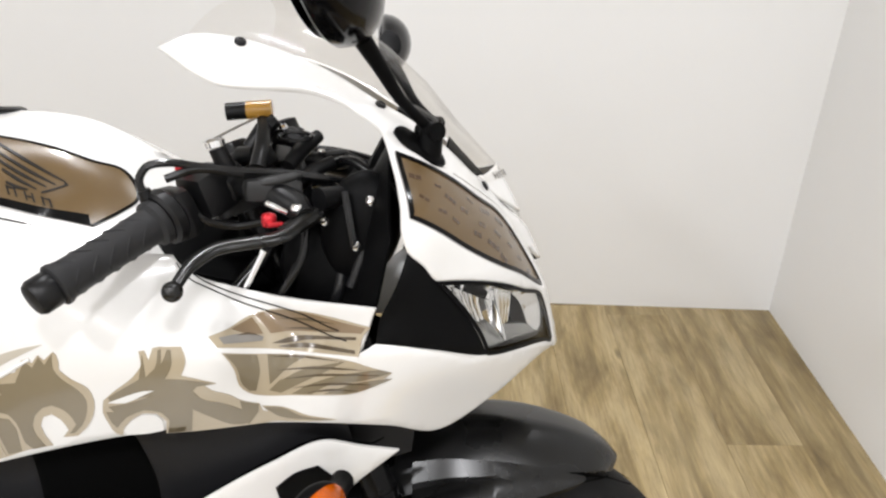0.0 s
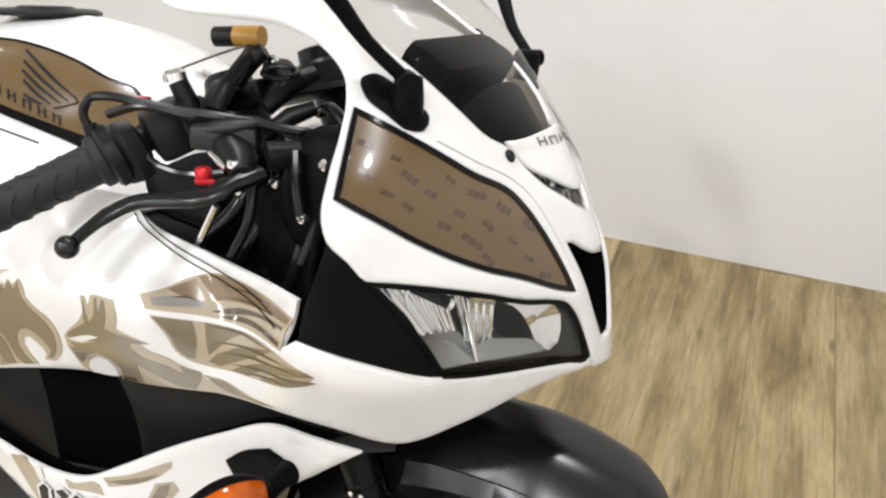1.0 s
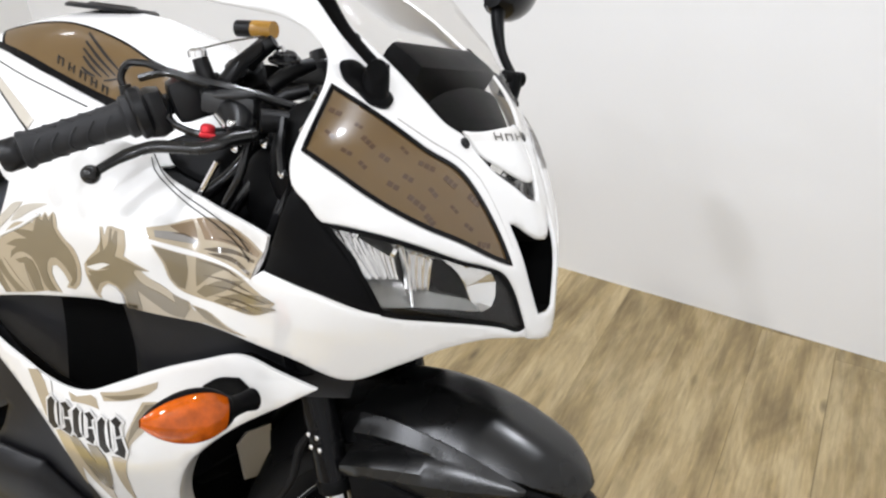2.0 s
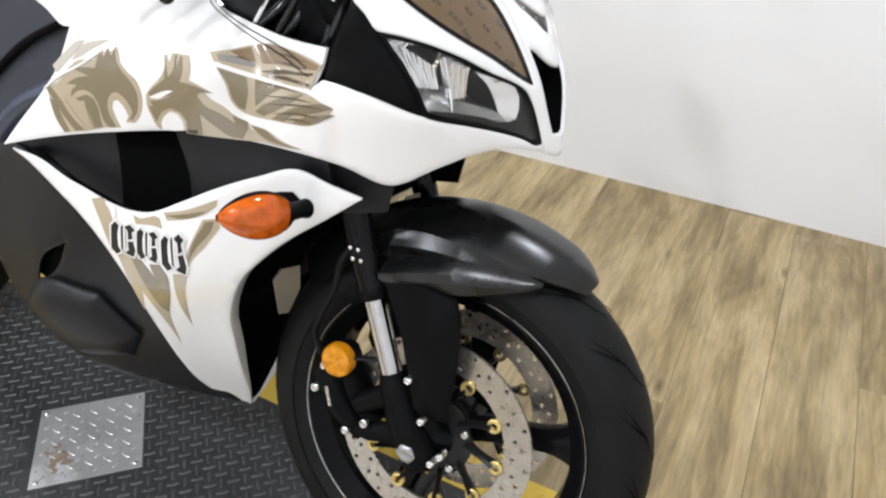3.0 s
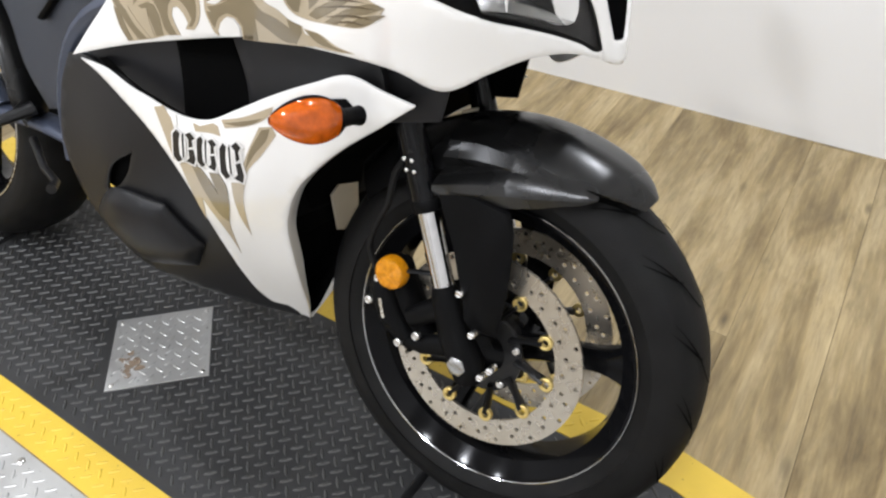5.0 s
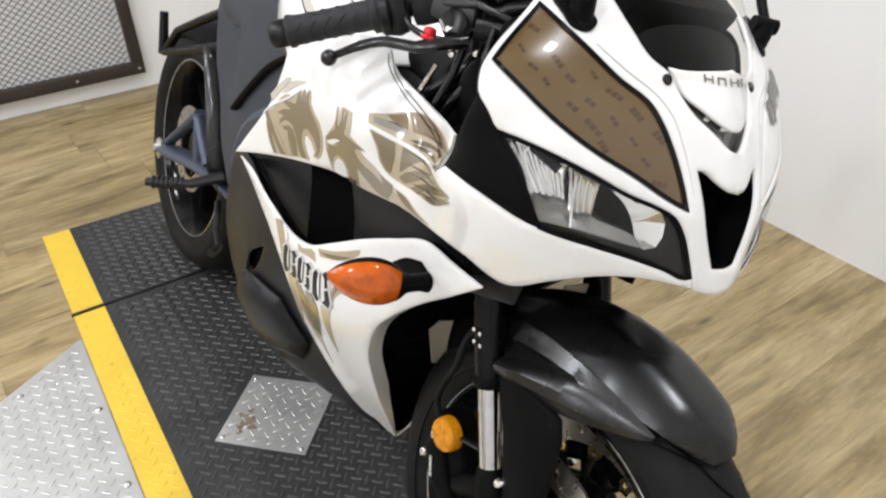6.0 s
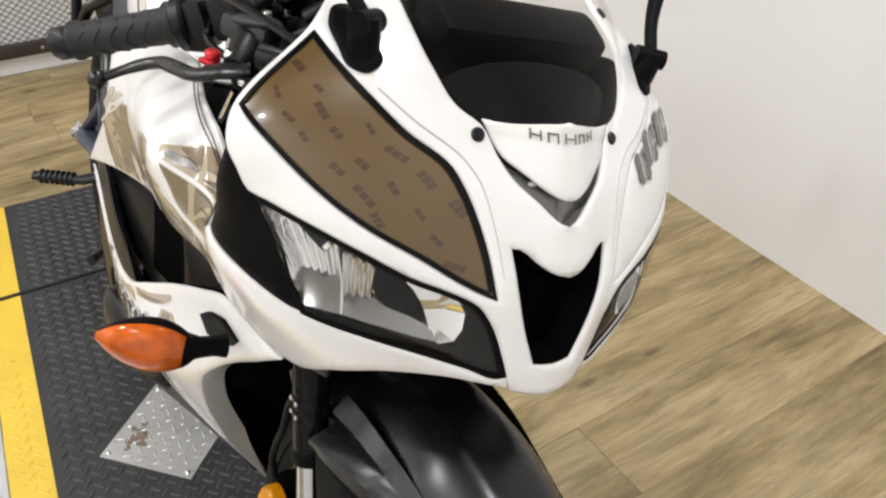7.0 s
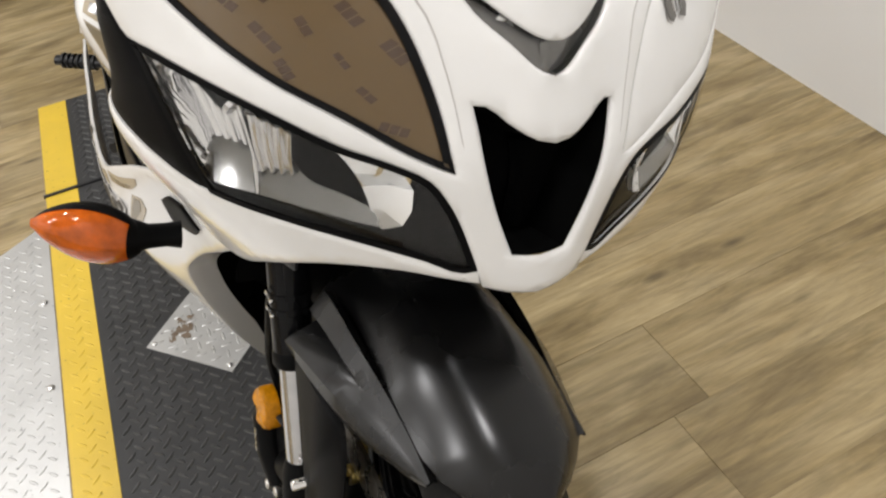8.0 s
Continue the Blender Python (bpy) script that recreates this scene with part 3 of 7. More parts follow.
def lugs(x0, x1, y0, y1, pitch, length, width, height, test, base=0.0):
    """Raised bars of diamond plate, turned by turns to either side."""
    b = Build()
    mx, my = (x0 + x1) / 2, (y0 + y1) / 2
    n = int((x1 - x0 + y1 - y0) / pitch * 0.75) + 2
    d = pitch / math.sqrt(2)
    for i in range(-n, n + 1):
        for j in range(-n, n + 1):
            x, y = mx + (i - j) * d, my + (i + j) * d
            if not (x0 <= x <= x1 and y0 <= y <= y1 and test(x, y)):
                continue
            a = radians(45 if (i + j) % 2 else -45)
            c, s = math.cos(a), math.sin(a)
            ring = []
            for k in range(8):
                t = 2 * math.pi * k / 8
                px, py = length / 2 * math.cos(t), width / 2 * math.sin(t)
                ring.append((x + c * px - s * py, y + s * px + c * py, base))
            top = []
            for k in range(4):
                t = 2 * math.pi * k / 4
                px, py = length * 0.34 * math.cos(t), width * 0.28 * math.sin(t)
                top.append((x + c * px - s * py, y + s * px + c * py, base + height))
            faces = [(8, 9, 10, 11)]
            for k in range(4):
                faces += [(2 * k, 2 * k + 1, 8 + k), (2 * k + 1, (2 * k + 2) % 8, 8 + (k + 1) % 4, 8 + k)]
            b.add(ring + top, faces)
    return b


PLATE_C, PLATE_H = (-0.683, -0.061), 0.140


def in_diamond(x, y, m=0.0):
    return abs(x - PLATE_C[0]) + abs(y - PLATE_C[1]) < PLATE_H + m


def on_deck(x, y):
    near = abs(x - SEAM_F) < 0.012 or abs(x - SEAM_R) < 0.012
    end = x > FX - 0.01 or (x > TX and (y > 0.187 - (x - TX) * 0.2 - 0.01 or y < NY1 + (x - TX) * 0.2 + 0.01))
    return not near and not end and not in_diamond(x, y, 0.014)


tagged(part("tread_lug", lugs(RX + 0.012, FX, NY1 + 0.014, FY0 - 0.012, 0.0215, 0.0250, 0.0068, 0.0022, on_deck), LUG, lift, "raised diamond tread bars", smooth=30), kind="stuff")
yl = lugs(RX + 0.012, FX, NY0 + 0.010, NY1 - 0.008, 0.0235, 0.022, 0.0060, 0.0013, lambda x, y: abs(x - SEAM_F) > 0.012 and abs(x - SEAM_R) > 0.012 and x < TX and x > -1.0)
yl2 = lugs(RX + 0.012, TX, FY0 + 0.012, FY1 - 0.008, 0.0235, 0.022, 0.0060, 0.0013, lambda x, y: abs(x - SEAM_F) > 0.012 and abs(x - SEAM_R) > 0.012)
yl.add(yl2.v, yl2.f)
tagged(part("edge_lug", yl, YELLOW, lift, "raised diamond tread bars", smooth=30), kind="stuff")

# small aluminium cover on the deck
cover = thing("cover_plate", "square aluminium diamond-plate cover with a rust stain", "plate", m=pose(PLATE_C[0], PLATE_C[1], 0.0, 0, 0, 45))
hs = PLATE_H / math.sqrt(2)
part("sheet", Build().plate([(-hs, -hs), (hs, -hs), (hs, hs), (-hs, hs)], flat, 0.0028, 0.0006), ALLOY_PLATE, cover, smooth=0)
tagged(part("tread_lug", lugs(-hs + 0.014, hs - 0.01, -hs + 0.014, hs - 0.01, 0.0235, 0.022, 0.0058, 0.0014, lambda x, y: True, 0.0028), ALLOY_PLATE, cover, smooth=30), kind="stuff")
for sx, sy in ((-1, -1), (1, -1), (1, 1), (-1, 1)):
    part("screw", Build().lathe((sx * (hs - 0.012), sy * (hs - 0.012), 0.0028), (0, 0, 1), [(0, 0.0052), (0.002, 0.005), (0.0032, 0.003)], 12), STEEL, cover)
rng = random.Random(4)
for cx, cy, r0 in [(-0.052 + rng.gauss(0, 0.010), -0.040 + rng.gauss(0, 0.013), rng.uniform(0.0015, 0.0085)) for _ in range(44)]:
    blot = [((cx + r0 * rng.uniform(0.5, 1.3) * math.cos(2 * math.pi * k / 16)), cy + r0 * rng.uniform(0.5, 1.3) * math.sin(2 * math.pi * k / 16)) for k in range(16)]
    part("rust_stain", Build().plate(blot, Matrix.Translation((0, 0, 0.0029 + rng.uniform(0, 0.0006))), 0.0004, 0.0001), RUST, cover, "brown rust stain", smooth=0)

# aluminium floor plate beside the lift
side_plate = thing("side_floor_plate", "large aluminium diamond-plate floor panel with bolts", "plate", m=pose(0, 0, 0))
SP = [(-1.19, NY0 - 0.003), (-1.03, -0.62), (-1.03, -1.15), (0.75, -1.15), (0.75, NY0 + 0.02), (TX, NY0 - 0.003)]
part("sheet", Build().plate(SP, Matrix.Translation((0, 0, -0.008)), 0.0075, 0.0006), ALLOY_PLATE, side_plate, smooth=0)
tagged(part("tread_lug", lugs(-1.16, 0.30, -1.1, NY0 - 0.014, 0.0235, 0.022, 0.0058, 0.0013, lambda x, y: (x + 1.19) * 0.26 + (y - NY0) * 0.16 > 0.004 and (y > -0.62 or x > -1.02), -0.0006), ALLOY_PLATE, side_plate, smooth=30), kind="stuff")
for bx, by in ((-0.916, -0.382), (-0.675, -0.382), (-1.06, -0.520), (-0.422, -0.383), (-0.16, -0.384), (0.1, -0.384), (-0.90, -0.70)):
    part("bolt", Build().lathe((bx, by, -0.0006), (0, 0, 1), [(0, 0.0085), (0.002, 0.0085), (0.0045, 0.006), (0.005, 0.003)], 6), STEEL, side_plate)



# ---------------------------------------------------------------- the motorcycle
BIKE = pose(0, 0.003, 0.003, -17.5, 0, 2.5)
REAR = Matrix.Rotation(radians(-2.5), 4, "Z") @ Matrix.Rotation(radians(1.25), 4, "Y")
bike = thing("motorcycle", "white sport motorcycle with brown dragon graphics leaning on its stand", "motorcycle", m=BIKE)

NOSE_PTS = [(-.076, -.188, .975), (-.059, -.247, .918), (.087, -.068, .817), (.031, -.108, .906), (-.029, -.237, .858), (.017, -.203, .774), (.105, -.046, .745),
            (.088, -.076, .803), (-.092, -.243, .799), (-.112, -.238, .784), (.118, 0, .728), (.112, 0, .756), (.092, 0, .838), (.074, 0, .875), (.029, -.062, .919),
            (.011, -.074, .942), (.071, -.054, .856), (.016, -.077, .931), (-.032, -.157, .963), (-.08, -.168, .997), (-.096, -.130, 1.018), (-.235, -.142, 1.078),
            (-.307, -.173, 1.069), (-.245, -.191, 1.034), (-.03, -.174, .683), (.05, 0, .925)]
SIDE_PTS = [(-.37, -.220, .713), (-.309, -.243, .789), (-.405, -.238, .786), (-.632, -.223, .605), (-.115, -.234, .781), (-.141, -.212, .795), (-.212, -.206, .822),
            (-.278, -.198, .862), (-.35, -.195, .655), (-.19, -.19, .668), (-.50, -.225, .70), (-.24, -.245, .785), (-.085, -.250, .85)]
SKIN = RidgedSkin(NOSE_PTS + SIDE_PTS, (.5, -.82, .28))
LOW_PTS = [(-.617, -.222, .606), (-.41, -.232, .548), (-.306, -.212, .50), (-.15, -.197, .678), (-.072, -.164, .654), (-.257, -.155, .457), (-.334, -.002, .185),
           (-.29, -.09, .32), (-.26, -.215, .60), (-.5, -.23, .58), (-.45, -.15, .35)]
LOW = Skin(LOW_PTS, (.35, -.9, .1), 1e-4)

GOLD_EDGE = [(-.163, .903), (-.138, .891), (-.119, .882), (-.098, .872), (-.067, .857), (-.029, .843), (-.014, .830), (.005, .808), (.024, .781), (.039, .755),
             (.021, .758), (-.022, .770), (-.064, .780), (-.101, .793), (-.121, .802), (-.148, .816), (-.166, .825), (-.179, .832)]
LIGHT_TOP = [(-.154, .772), (-.137, .771), (-.097, .767), (-.058, .761), (-.017, .753), (.007, .751), (.029, .746), (.043, .732), (.057, .709), (.066, .691)]
LIGHT_LOW = [(.059, .687), (.037, .690), (.003, .692), (-.040, .692), (-.080, .692), (-.091, .693)]
LIGHT_BACK = [(-.112, .724), (-.133, .749)]
INSERT_BACK = [(-.184, .801), (-.193, .772), (-.202, .744), (-.206, .722)]
INSERT_LOW = [(-.168, .711), (-.132, .700), (-.107, .692)]
INSERT_TOP = [(-.168, .786)]
V_LOW = [(.055, .8305), (.033, .841), (.010, .851), (-.008, .864)]
V_UP = [(.013, .8595), (.036, .8520), (.050, .8488)]
SCREEN_EDGE = [(-.028, .882), (-.046, .888), (-.074, .909), (-.105, .935), (-.147, .969), (-.188, 1.003), (-.233, 1.028), (-.274, 1.043), (-.321, 1.046)]
WING = [(-.352, 1.032), (-.309, .986), (-.261, .979), (-.217, .973), (-.188, .957), (-.172, .934), (-.169, .908), (-.174, .881), (-.183, .849), (-.188, .815)]
NOSTRIL = [(.0795, .7085), (.063, .739), (.052, .762), (.039, .786), (.031, .799), (.037, .801), (.050, .796), (.069, .790)]
CHIN = [(.070, .681), (.084, .681)]
SIDE_LOW = [(-.656, .622), (-.603, .634), (-.547, .644), (-.476, .653), (-.406, .659), (-.348, .660), (-.312, .657), (-.277, .653), (-.228, .645), (-.175, .634), (-.115, .618)]
BAND_LOW = [(-.066, .643), (-.017, .667), (.026, .678), (.057, .680), (.069, .681)]
COCKPIT = [(-.218, .714), (-.209, .736), (-.205, .754), (-.267, .777), (-.303, .793), (-.333, .808), (-.346, .819), (-.354, .832), (-.398, .839), (-.468, .821)]
SIDE_BACK = [(-.527, .795), (-.531, .778), (-.541, .754), (-.557, .725), (-.584, .695), (-.627, .653)]
MID = SKIN.middle

cowl_out = [MID(.8285)] + V_LOW + SCREEN_EDGE + WING + [INSERT_BACK[0]] + INSERT_TOP + LIGHT_TOP + CHIN + [MID(.683), MID(.710)] + NOSTRIL + [MID(.789)]
nose = part("front_cowl", patch(SKIN, cowl_out, [GOLD_EDGE], step=0.010).whole().soft(), WHITE, bike, "glossy white front cowl", 100)
side_out = SIDE_LOW + BAND_LOW + [LIGHT_TOP[-1]] + LIGHT_LOW + INSERT_LOW + [INSERT_BACK[-1]] + COCKPIT + SIDE_BACK
side_b = patch(SKIN, side_out, (), step=0.008)
side = part("side_fairing", side_b, WHITE, bike, "glossy white side fairing with brown dragon graphics", 50)
part("side_fairing", side_b.mirrored(), WHITE, bike, "glossy white side fairing", 50)
insert_out = INSERT_BACK + INSERT_LOW + [LIGHT_LOW[-1]] + LIGHT_BACK + [LIGHT_TOP[0]] + INSERT_TOP
insert_b = patch(SKIN, insert_out, (), off=-0.0015, step=0.011, thick=0.004)
part("air_duct_cover", insert_b, MATTE_BLACK, bike, "matte black cover beside the headlight", 50)
part("air_duct_cover", insert_b.mirrored(), MATTE_BLACK, bike, "matte black cover beside the headlight", 50)
gold_b = patch(SKIN, GOLD_EDGE, (), off=-0.0012, step=0.011, roll=0.0)
gold = part("number_panel", gold_b, GOLD, bike, "brown-gold patterned film panel with black edge", 50)
goldl = part("number_panel", patch(SKIN, GOLD_EDGE, (), off=-0.0006, step=0.011, roll=0.001).mirrored(), WHITE, bike, "white side number panel", 50)


def shrink(points, d):
    a = np.array(points, float)
    t = np.roll(a, -1, 0) - np.roll(a, 1, 0)
    n = np.c_[-t[:, 1], t[:, 0]] / np.linalg.norm(t, axis=1)[:, None]
    area = sum(p[0] * q[1] - p[1] * q[0] for p, q in zip(a, np.roll(a, -1, 0)))
    return [tuple(q) for q in a + n * (d if area > 0 else -d)]


def ring(skin, outline, width, off, thick=0.001, step=0.01):
    loop = [tuple(q) for q in curve(outline, 0.006)]
    return patch(skin, loop, [shrink(loop, width)], off, thick, step, 0.0, False)


part("black_edge", ring(SKIN, GOLD_EDGE, 0.0042, 0.0002), GLOSS_BLACK, gold)
# thin grey tube that paints the shade of a soft groove
fold = [(-.098, .8795), (-.064, .8655), (-.026, .852), (-.008, .839), (.010, .816), (.028, .788), (.042, .763)]
for dz, rr in ((0.0, .0008),):
    line3 = []
    for q in curve([(a, c + dz) for a, c in fold], 0.01, False, 120):
        line3.append(tuple(SKIN.at(q)[0] + SKIN.normal(q)[0] * 0.0001))
    for s in (1, -1):
        part("fold_line", Build().tube([(x, s * y, z) for x, y, z in line3], rr, 6), FOLD_SHADE, nose, "grey line painting the shade of the cowl's fold")


def place_y(v, y):
    """The spot on the skin at height v that lies y to the side."""
    lo, hi = -0.2, 0.25
    for _ in range(18):
        mid = (lo + hi) / 2
        lo, hi = (mid, hi) if SKIN.at((mid, v))[0, 1] < y else (lo, mid)
    return lo


def spot(y, z):
    """The spot on the skin at a height and a distance to the side."""
    lo, hi = .80, .96
    for _ in range(16):
        mid = (lo + hi) / 2
        lo, hi = (mid, hi) if SKIN.at((place_y(mid, y), mid))[0, 2] < z else (lo, mid)
    return (place_y(lo, y), lo)


for j in range(5):
    y0, z0 = (-.031, -.0165, -.001, .0145, .030)[j], .9405
    for dy0, dy1, dz0, dz1 in ((-.0050, -.0036, -.0036, .0036), (.0034, .0046, -.0036, .0036), (-.0036, .0034, -.0008 + .0030 * (j % 2), .0004 + .0030 * (j % 2))):
        quad = [spot(-abs(y0) + a, z0 + c) for a, c in ((dy0, dz0), (dy1, dz0), (dy1, dz1), (dy0, dz1))]
        d = decal(SKIN, quad, 0.0014, corner=10)
        part("letter_bar", (d if y0 <= 0 else d.mirrored()).soft(), GREY_MARK, nose, "grey lettering bar", 50)

# small dark marks scattered over the film
rng = random.Random(7)
row = 0
gq = np.array(GOLD_EDGE)
v = .762
while v < .90:
    u = -.172 + (row % 2) * 0.017
    while u < .035:
        c = np.array([[u, v]])
        u, v0 = u + rng.uniform(-.005, .005), v
        v = v0 + rng.uniform(-.003, .003)
        if inside(GOLD_EDGE, c)[0] and away(GOLD_EDGE, c)[0] > 0.009:
            big = (row + int(round((u + .2) / 0.039))) % 3 == 0
            w = 0.0085 if big else 0.0055
            h = 0.0034 if big else 0.0022
            tilt = -0.30 + rng.uniform(-0.5, 0.4)
            w, h = w * rng.uniform(0.75, 1.25), h * rng.uniform(0.8, 1.3)
            bars = Build()
            for k in range(3 if big else 2):
                x0 = -w + 2 * w * k / (3 if big else 2)
                x1 = x0 + (w * 0.56 if big else w * 0.85)
                quad = [(x0, -h), (x1, -h * 0.9), (x1, h), (x0, h * 0.8)]
                poly = [(u + math.cos(tilt) * a - math.sin(tilt) * b2, v + math.sin(tilt) * a + math.cos(tilt) * b2) for a, b2 in quad]
                d = patch(SKIN, poly, (), -0.0009, 0.0002, 0.02, 0.0, True, 10, 0.02)
                bars.add(d.v, d.f)
            part("film_mark", bars, GOLD_MARK, gold)
        v = v0
        u += 0.039
    v += 0.0128
    row += 1

# headlights: a dark bowl, bright reflectors and a clear lens
light_out = LIGHT_TOP + LIGHT_LOW + LIGHT_BACK
for sgn in (1, -1):
    lens_b = patch(SKIN, light_out, (), off=-0.001, thick=0.002, step=0.011, roll=0.002)
    opening = [(-.146, .7665), (-.105, .7655), (-.062, .7605), (-.020, .7565), (.004, .753), (.0175, .7465), (.0245, .737), (.0265, .723), (.0225, .711), (.010, .7045), (-.020, .7040), (-.055, .7025), (-.093, .6995), (-.104, .714), (-.120, .742)]
    bowl_b = patch(SKIN, light_out, (opening,), off=-0.006, thick=0.002, step=0.008, roll=0.0)
    inner_line = [tuple(q) for q in curve(light_out, 0.006)]
    wall_b = Build()
    wq = np.array(inner_line)
    a3, n3 = SKIN.at(wq), SKIN.normal(wq)
    wall_b.grid([list(a3 - n3 * 0.003), list(a3 - n3 * 0.007)], close_v=True)
    dark = ring(SKIN, light_out, 0.004, -0.0005)
    refl, shelf, pit = Build(), Build(), Build()

    def deep(u, v, d):
        q = np.array([[u, v]])
        return SKIN.at(q)[0] - SKIN.normal(q)[0] * d

    def fluted(ta, tb, lb, la, depths, flutes, relief):
        """A silver back wall between four corners, with upright flutes."""
        ta, tb, lb, la = (np.array(p) for p in (ta, tb, lb, la))
        n, rows = flutes * 6, []
        for t, d in depths:
            row = []
            for i in range(n + 1):
                k = i / n
                u, v = (1 - t) * ((1 - k) * ta + k * tb) + t * ((1 - k) * la + k * lb)
                row.append(tuple(deep(u, v, d - relief * abs(math.sin(math.pi * flutes * k)))))
            rows.append(row)
        refl.grid(rows)

    def sheet(built, *lines):
        """A smooth sheet drawn through lines of (across, up, depth)."""
        rows = [[deep(*q) for q in line] for line in lines]
        full = [np.array([tuple(c) for c in curve([np.array(q) for q in row], .004, False, 150)]) for row in rows]
        m = max(len(r) for r in full)
        full = [[tuple(r[min(len(r) - 1, round(k * (len(r) - 1) / (m - 1)))]) for k in range(m)] for r in full]
        built.grid(full)

    # outer cell: broad faceted wall, floor that comes forward to the lens
    fluted((-.152, .771), (-.0755, .760), (-.066, .722), (-.106, .718), ((0, .005), (.10, .025), (.50, .030), (1, .029)), 5, .0030)
    sheet(shelf, [(-.107, .719, .029), (-.086, .7215, .029), (-.066, .722, .027)], [(-.101, .710, .018), (-.082, .713, .017), (-.064, .7135, .016)], [(-.0955, .6985, .005), (-.078, .7005, .005), (-.0605, .7025, .005)])
    # stepped end wall of the outer cell
    near_edge = [np.array(q) for q in curve([np.array(q) for q in ((-.150, .7690, .004), (-.124, .7440, .004), (-.107, .7170, .004), (-.097, .7000, .005))], .0045, False, 150)]
    far_edge = [np.array(q) for q in curve([np.array(q) for q in ((-.146, .7690, .012), (-.126, .7460, .029), (-.105, .7180, .030), (-.098, .7060, .014))], .0045, False, 150)]
    m = min(len(near_edge), len(far_edge))
    refl.grid([[tuple(deep(*near_edge[k])), tuple(deep(*(.5 * near_edge[k] + .5 * far_edge[k] + np.array((.0022 * (k % 2), 0, .0018 * (k % 2)))))), tuple(deep(*far_edge[k]))] for k in range(m)])
    # inner cell: narrow upright columns, a hollow painted black, a bright sickle at the end
    fluted((-.0745, .758), (-.0435, .7525), (-.039, .7195), (-.064, .7125), ((0, .007), (.08, .012), (.55, .016), (1, .020)), 4, .0060)
    sheet(refl, [(-.0755, .7612, .004), (-.030, .7575, .004), (.006, .7530, .004)], [(-.0745, .7575, .013), (-.030, .7530, .013), (-.012, .7490, .013)])
    sheet(shelf, [(-.064, .7130, .020), (-.035, .7230, .021), (-.008, .7175, .016), (.006, .7120, .012)], [(-.0615, .7080, .013), (-.028, .7135, .014), (-.002, .7110, .011), (.009, .7085, .008)], [(-.0595, .7025, .005), (-.020, .7040, .005), (.000, .7043, .005), (.012, .7050, .005)])
    outer = [(-.034, .7550, .003), (-.0165, .7565, .003), (.004, .7525, .003), (.0150, .7465, .003), (.0225, .7370, .003), (.0245, .7230, .003), (.0215, .7110, .003), (.0115, .7050, .003)]
    inner = [(-.0290, .7500, .013), (-.0215, .7470, .013), (-.0140, .7415, .013), (-.0075, .7345, .013), (-.0025, .7270, .013), (.0010, .7200, .013), (.0035, .7140, .012), (.0055, .7085, .010)]
    between = [tuple(.52 * np.array(a) + .48 * np.array(b) + (0, 0, (.0065, .0015, .0050, .0000)[k % 4])) for k, (a, b) in enumerate(zip(outer, inner))]
    for la, lb in ((outer, between), (between, inner)):
        for k in range(7):
            refl.add([deep(*la[k]), deep(*la[k + 1]), deep(*lb[k + 1]), deep(*lb[k])], [(0, 1, 2, 3)])
    # black pit in place of the dark reflection in the curved reflector
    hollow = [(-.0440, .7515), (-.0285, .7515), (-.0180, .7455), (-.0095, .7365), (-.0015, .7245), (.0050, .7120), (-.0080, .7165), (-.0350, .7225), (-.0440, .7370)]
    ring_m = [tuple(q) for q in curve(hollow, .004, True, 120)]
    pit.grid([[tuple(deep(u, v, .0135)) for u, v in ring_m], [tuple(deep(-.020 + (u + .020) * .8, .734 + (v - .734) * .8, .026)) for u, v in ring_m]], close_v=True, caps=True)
    # rib between the cells with a bright foot
    rib = [(-.0765, .7590, .006), (-.0700, .7420, .009), (-.0650, .7270, .010), (-.0620, .7130, .008), (-.0607, .7030, .005)]
    refl.tube([tuple(deep(*q)) for q in rib], [.0008, .0010, .0010, .0017, .0010], 8)
    refl.grid([[tuple(deep(u, v, d + c)) for c in (0, .006, .014)] for u, v, d in rib])
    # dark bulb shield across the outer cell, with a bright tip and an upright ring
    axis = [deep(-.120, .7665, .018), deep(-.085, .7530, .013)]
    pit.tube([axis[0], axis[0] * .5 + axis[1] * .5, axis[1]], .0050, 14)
    way = (axis[1] - axis[0]) / np.linalg.norm(axis[1] - axis[0])
    refl.tube([axis[1] - way * .001, axis[1] + way * .004], .0047, 10)
    refl.tube([tuple(deep(*q)) for q in ((-.1185, .7690, .007), (-.1240, .7600, .007), (-.1205, .7500, .009))], .0015, 8)
    if sgn < 0:
        pit = pit.mirrored()
        lens_b, bowl_b, wall_b, dark, refl, shelf = (x.mirrored() for x in (lens_b, bowl_b, wall_b, dark, refl, shelf))
    bowl_b.add(wall_b.v, wall_b.f)
    light = part("headlight", bowl_b, GLOSS_BLACK, bike, "clear headlight with silver faceted reflectors", 50)
    lens = part("lens", lens_b, CLEAR, light, "clear plastic lens", 50)
    lens.visible_shadow = False
    part("reflector", refl, REFLECTOR, light, "silver fluted reflector", 30)
    part("reflector_shelf", shelf, SATIN_MIRROR, light, "satin silver reflector floor", 60)
    part("bulb_shield", pit, SHADE_BLACK, light, "dark bulb shield, and hollow painted black for dark reflections", 50)
    part("seal", dark, MATTE_BLACK, light)

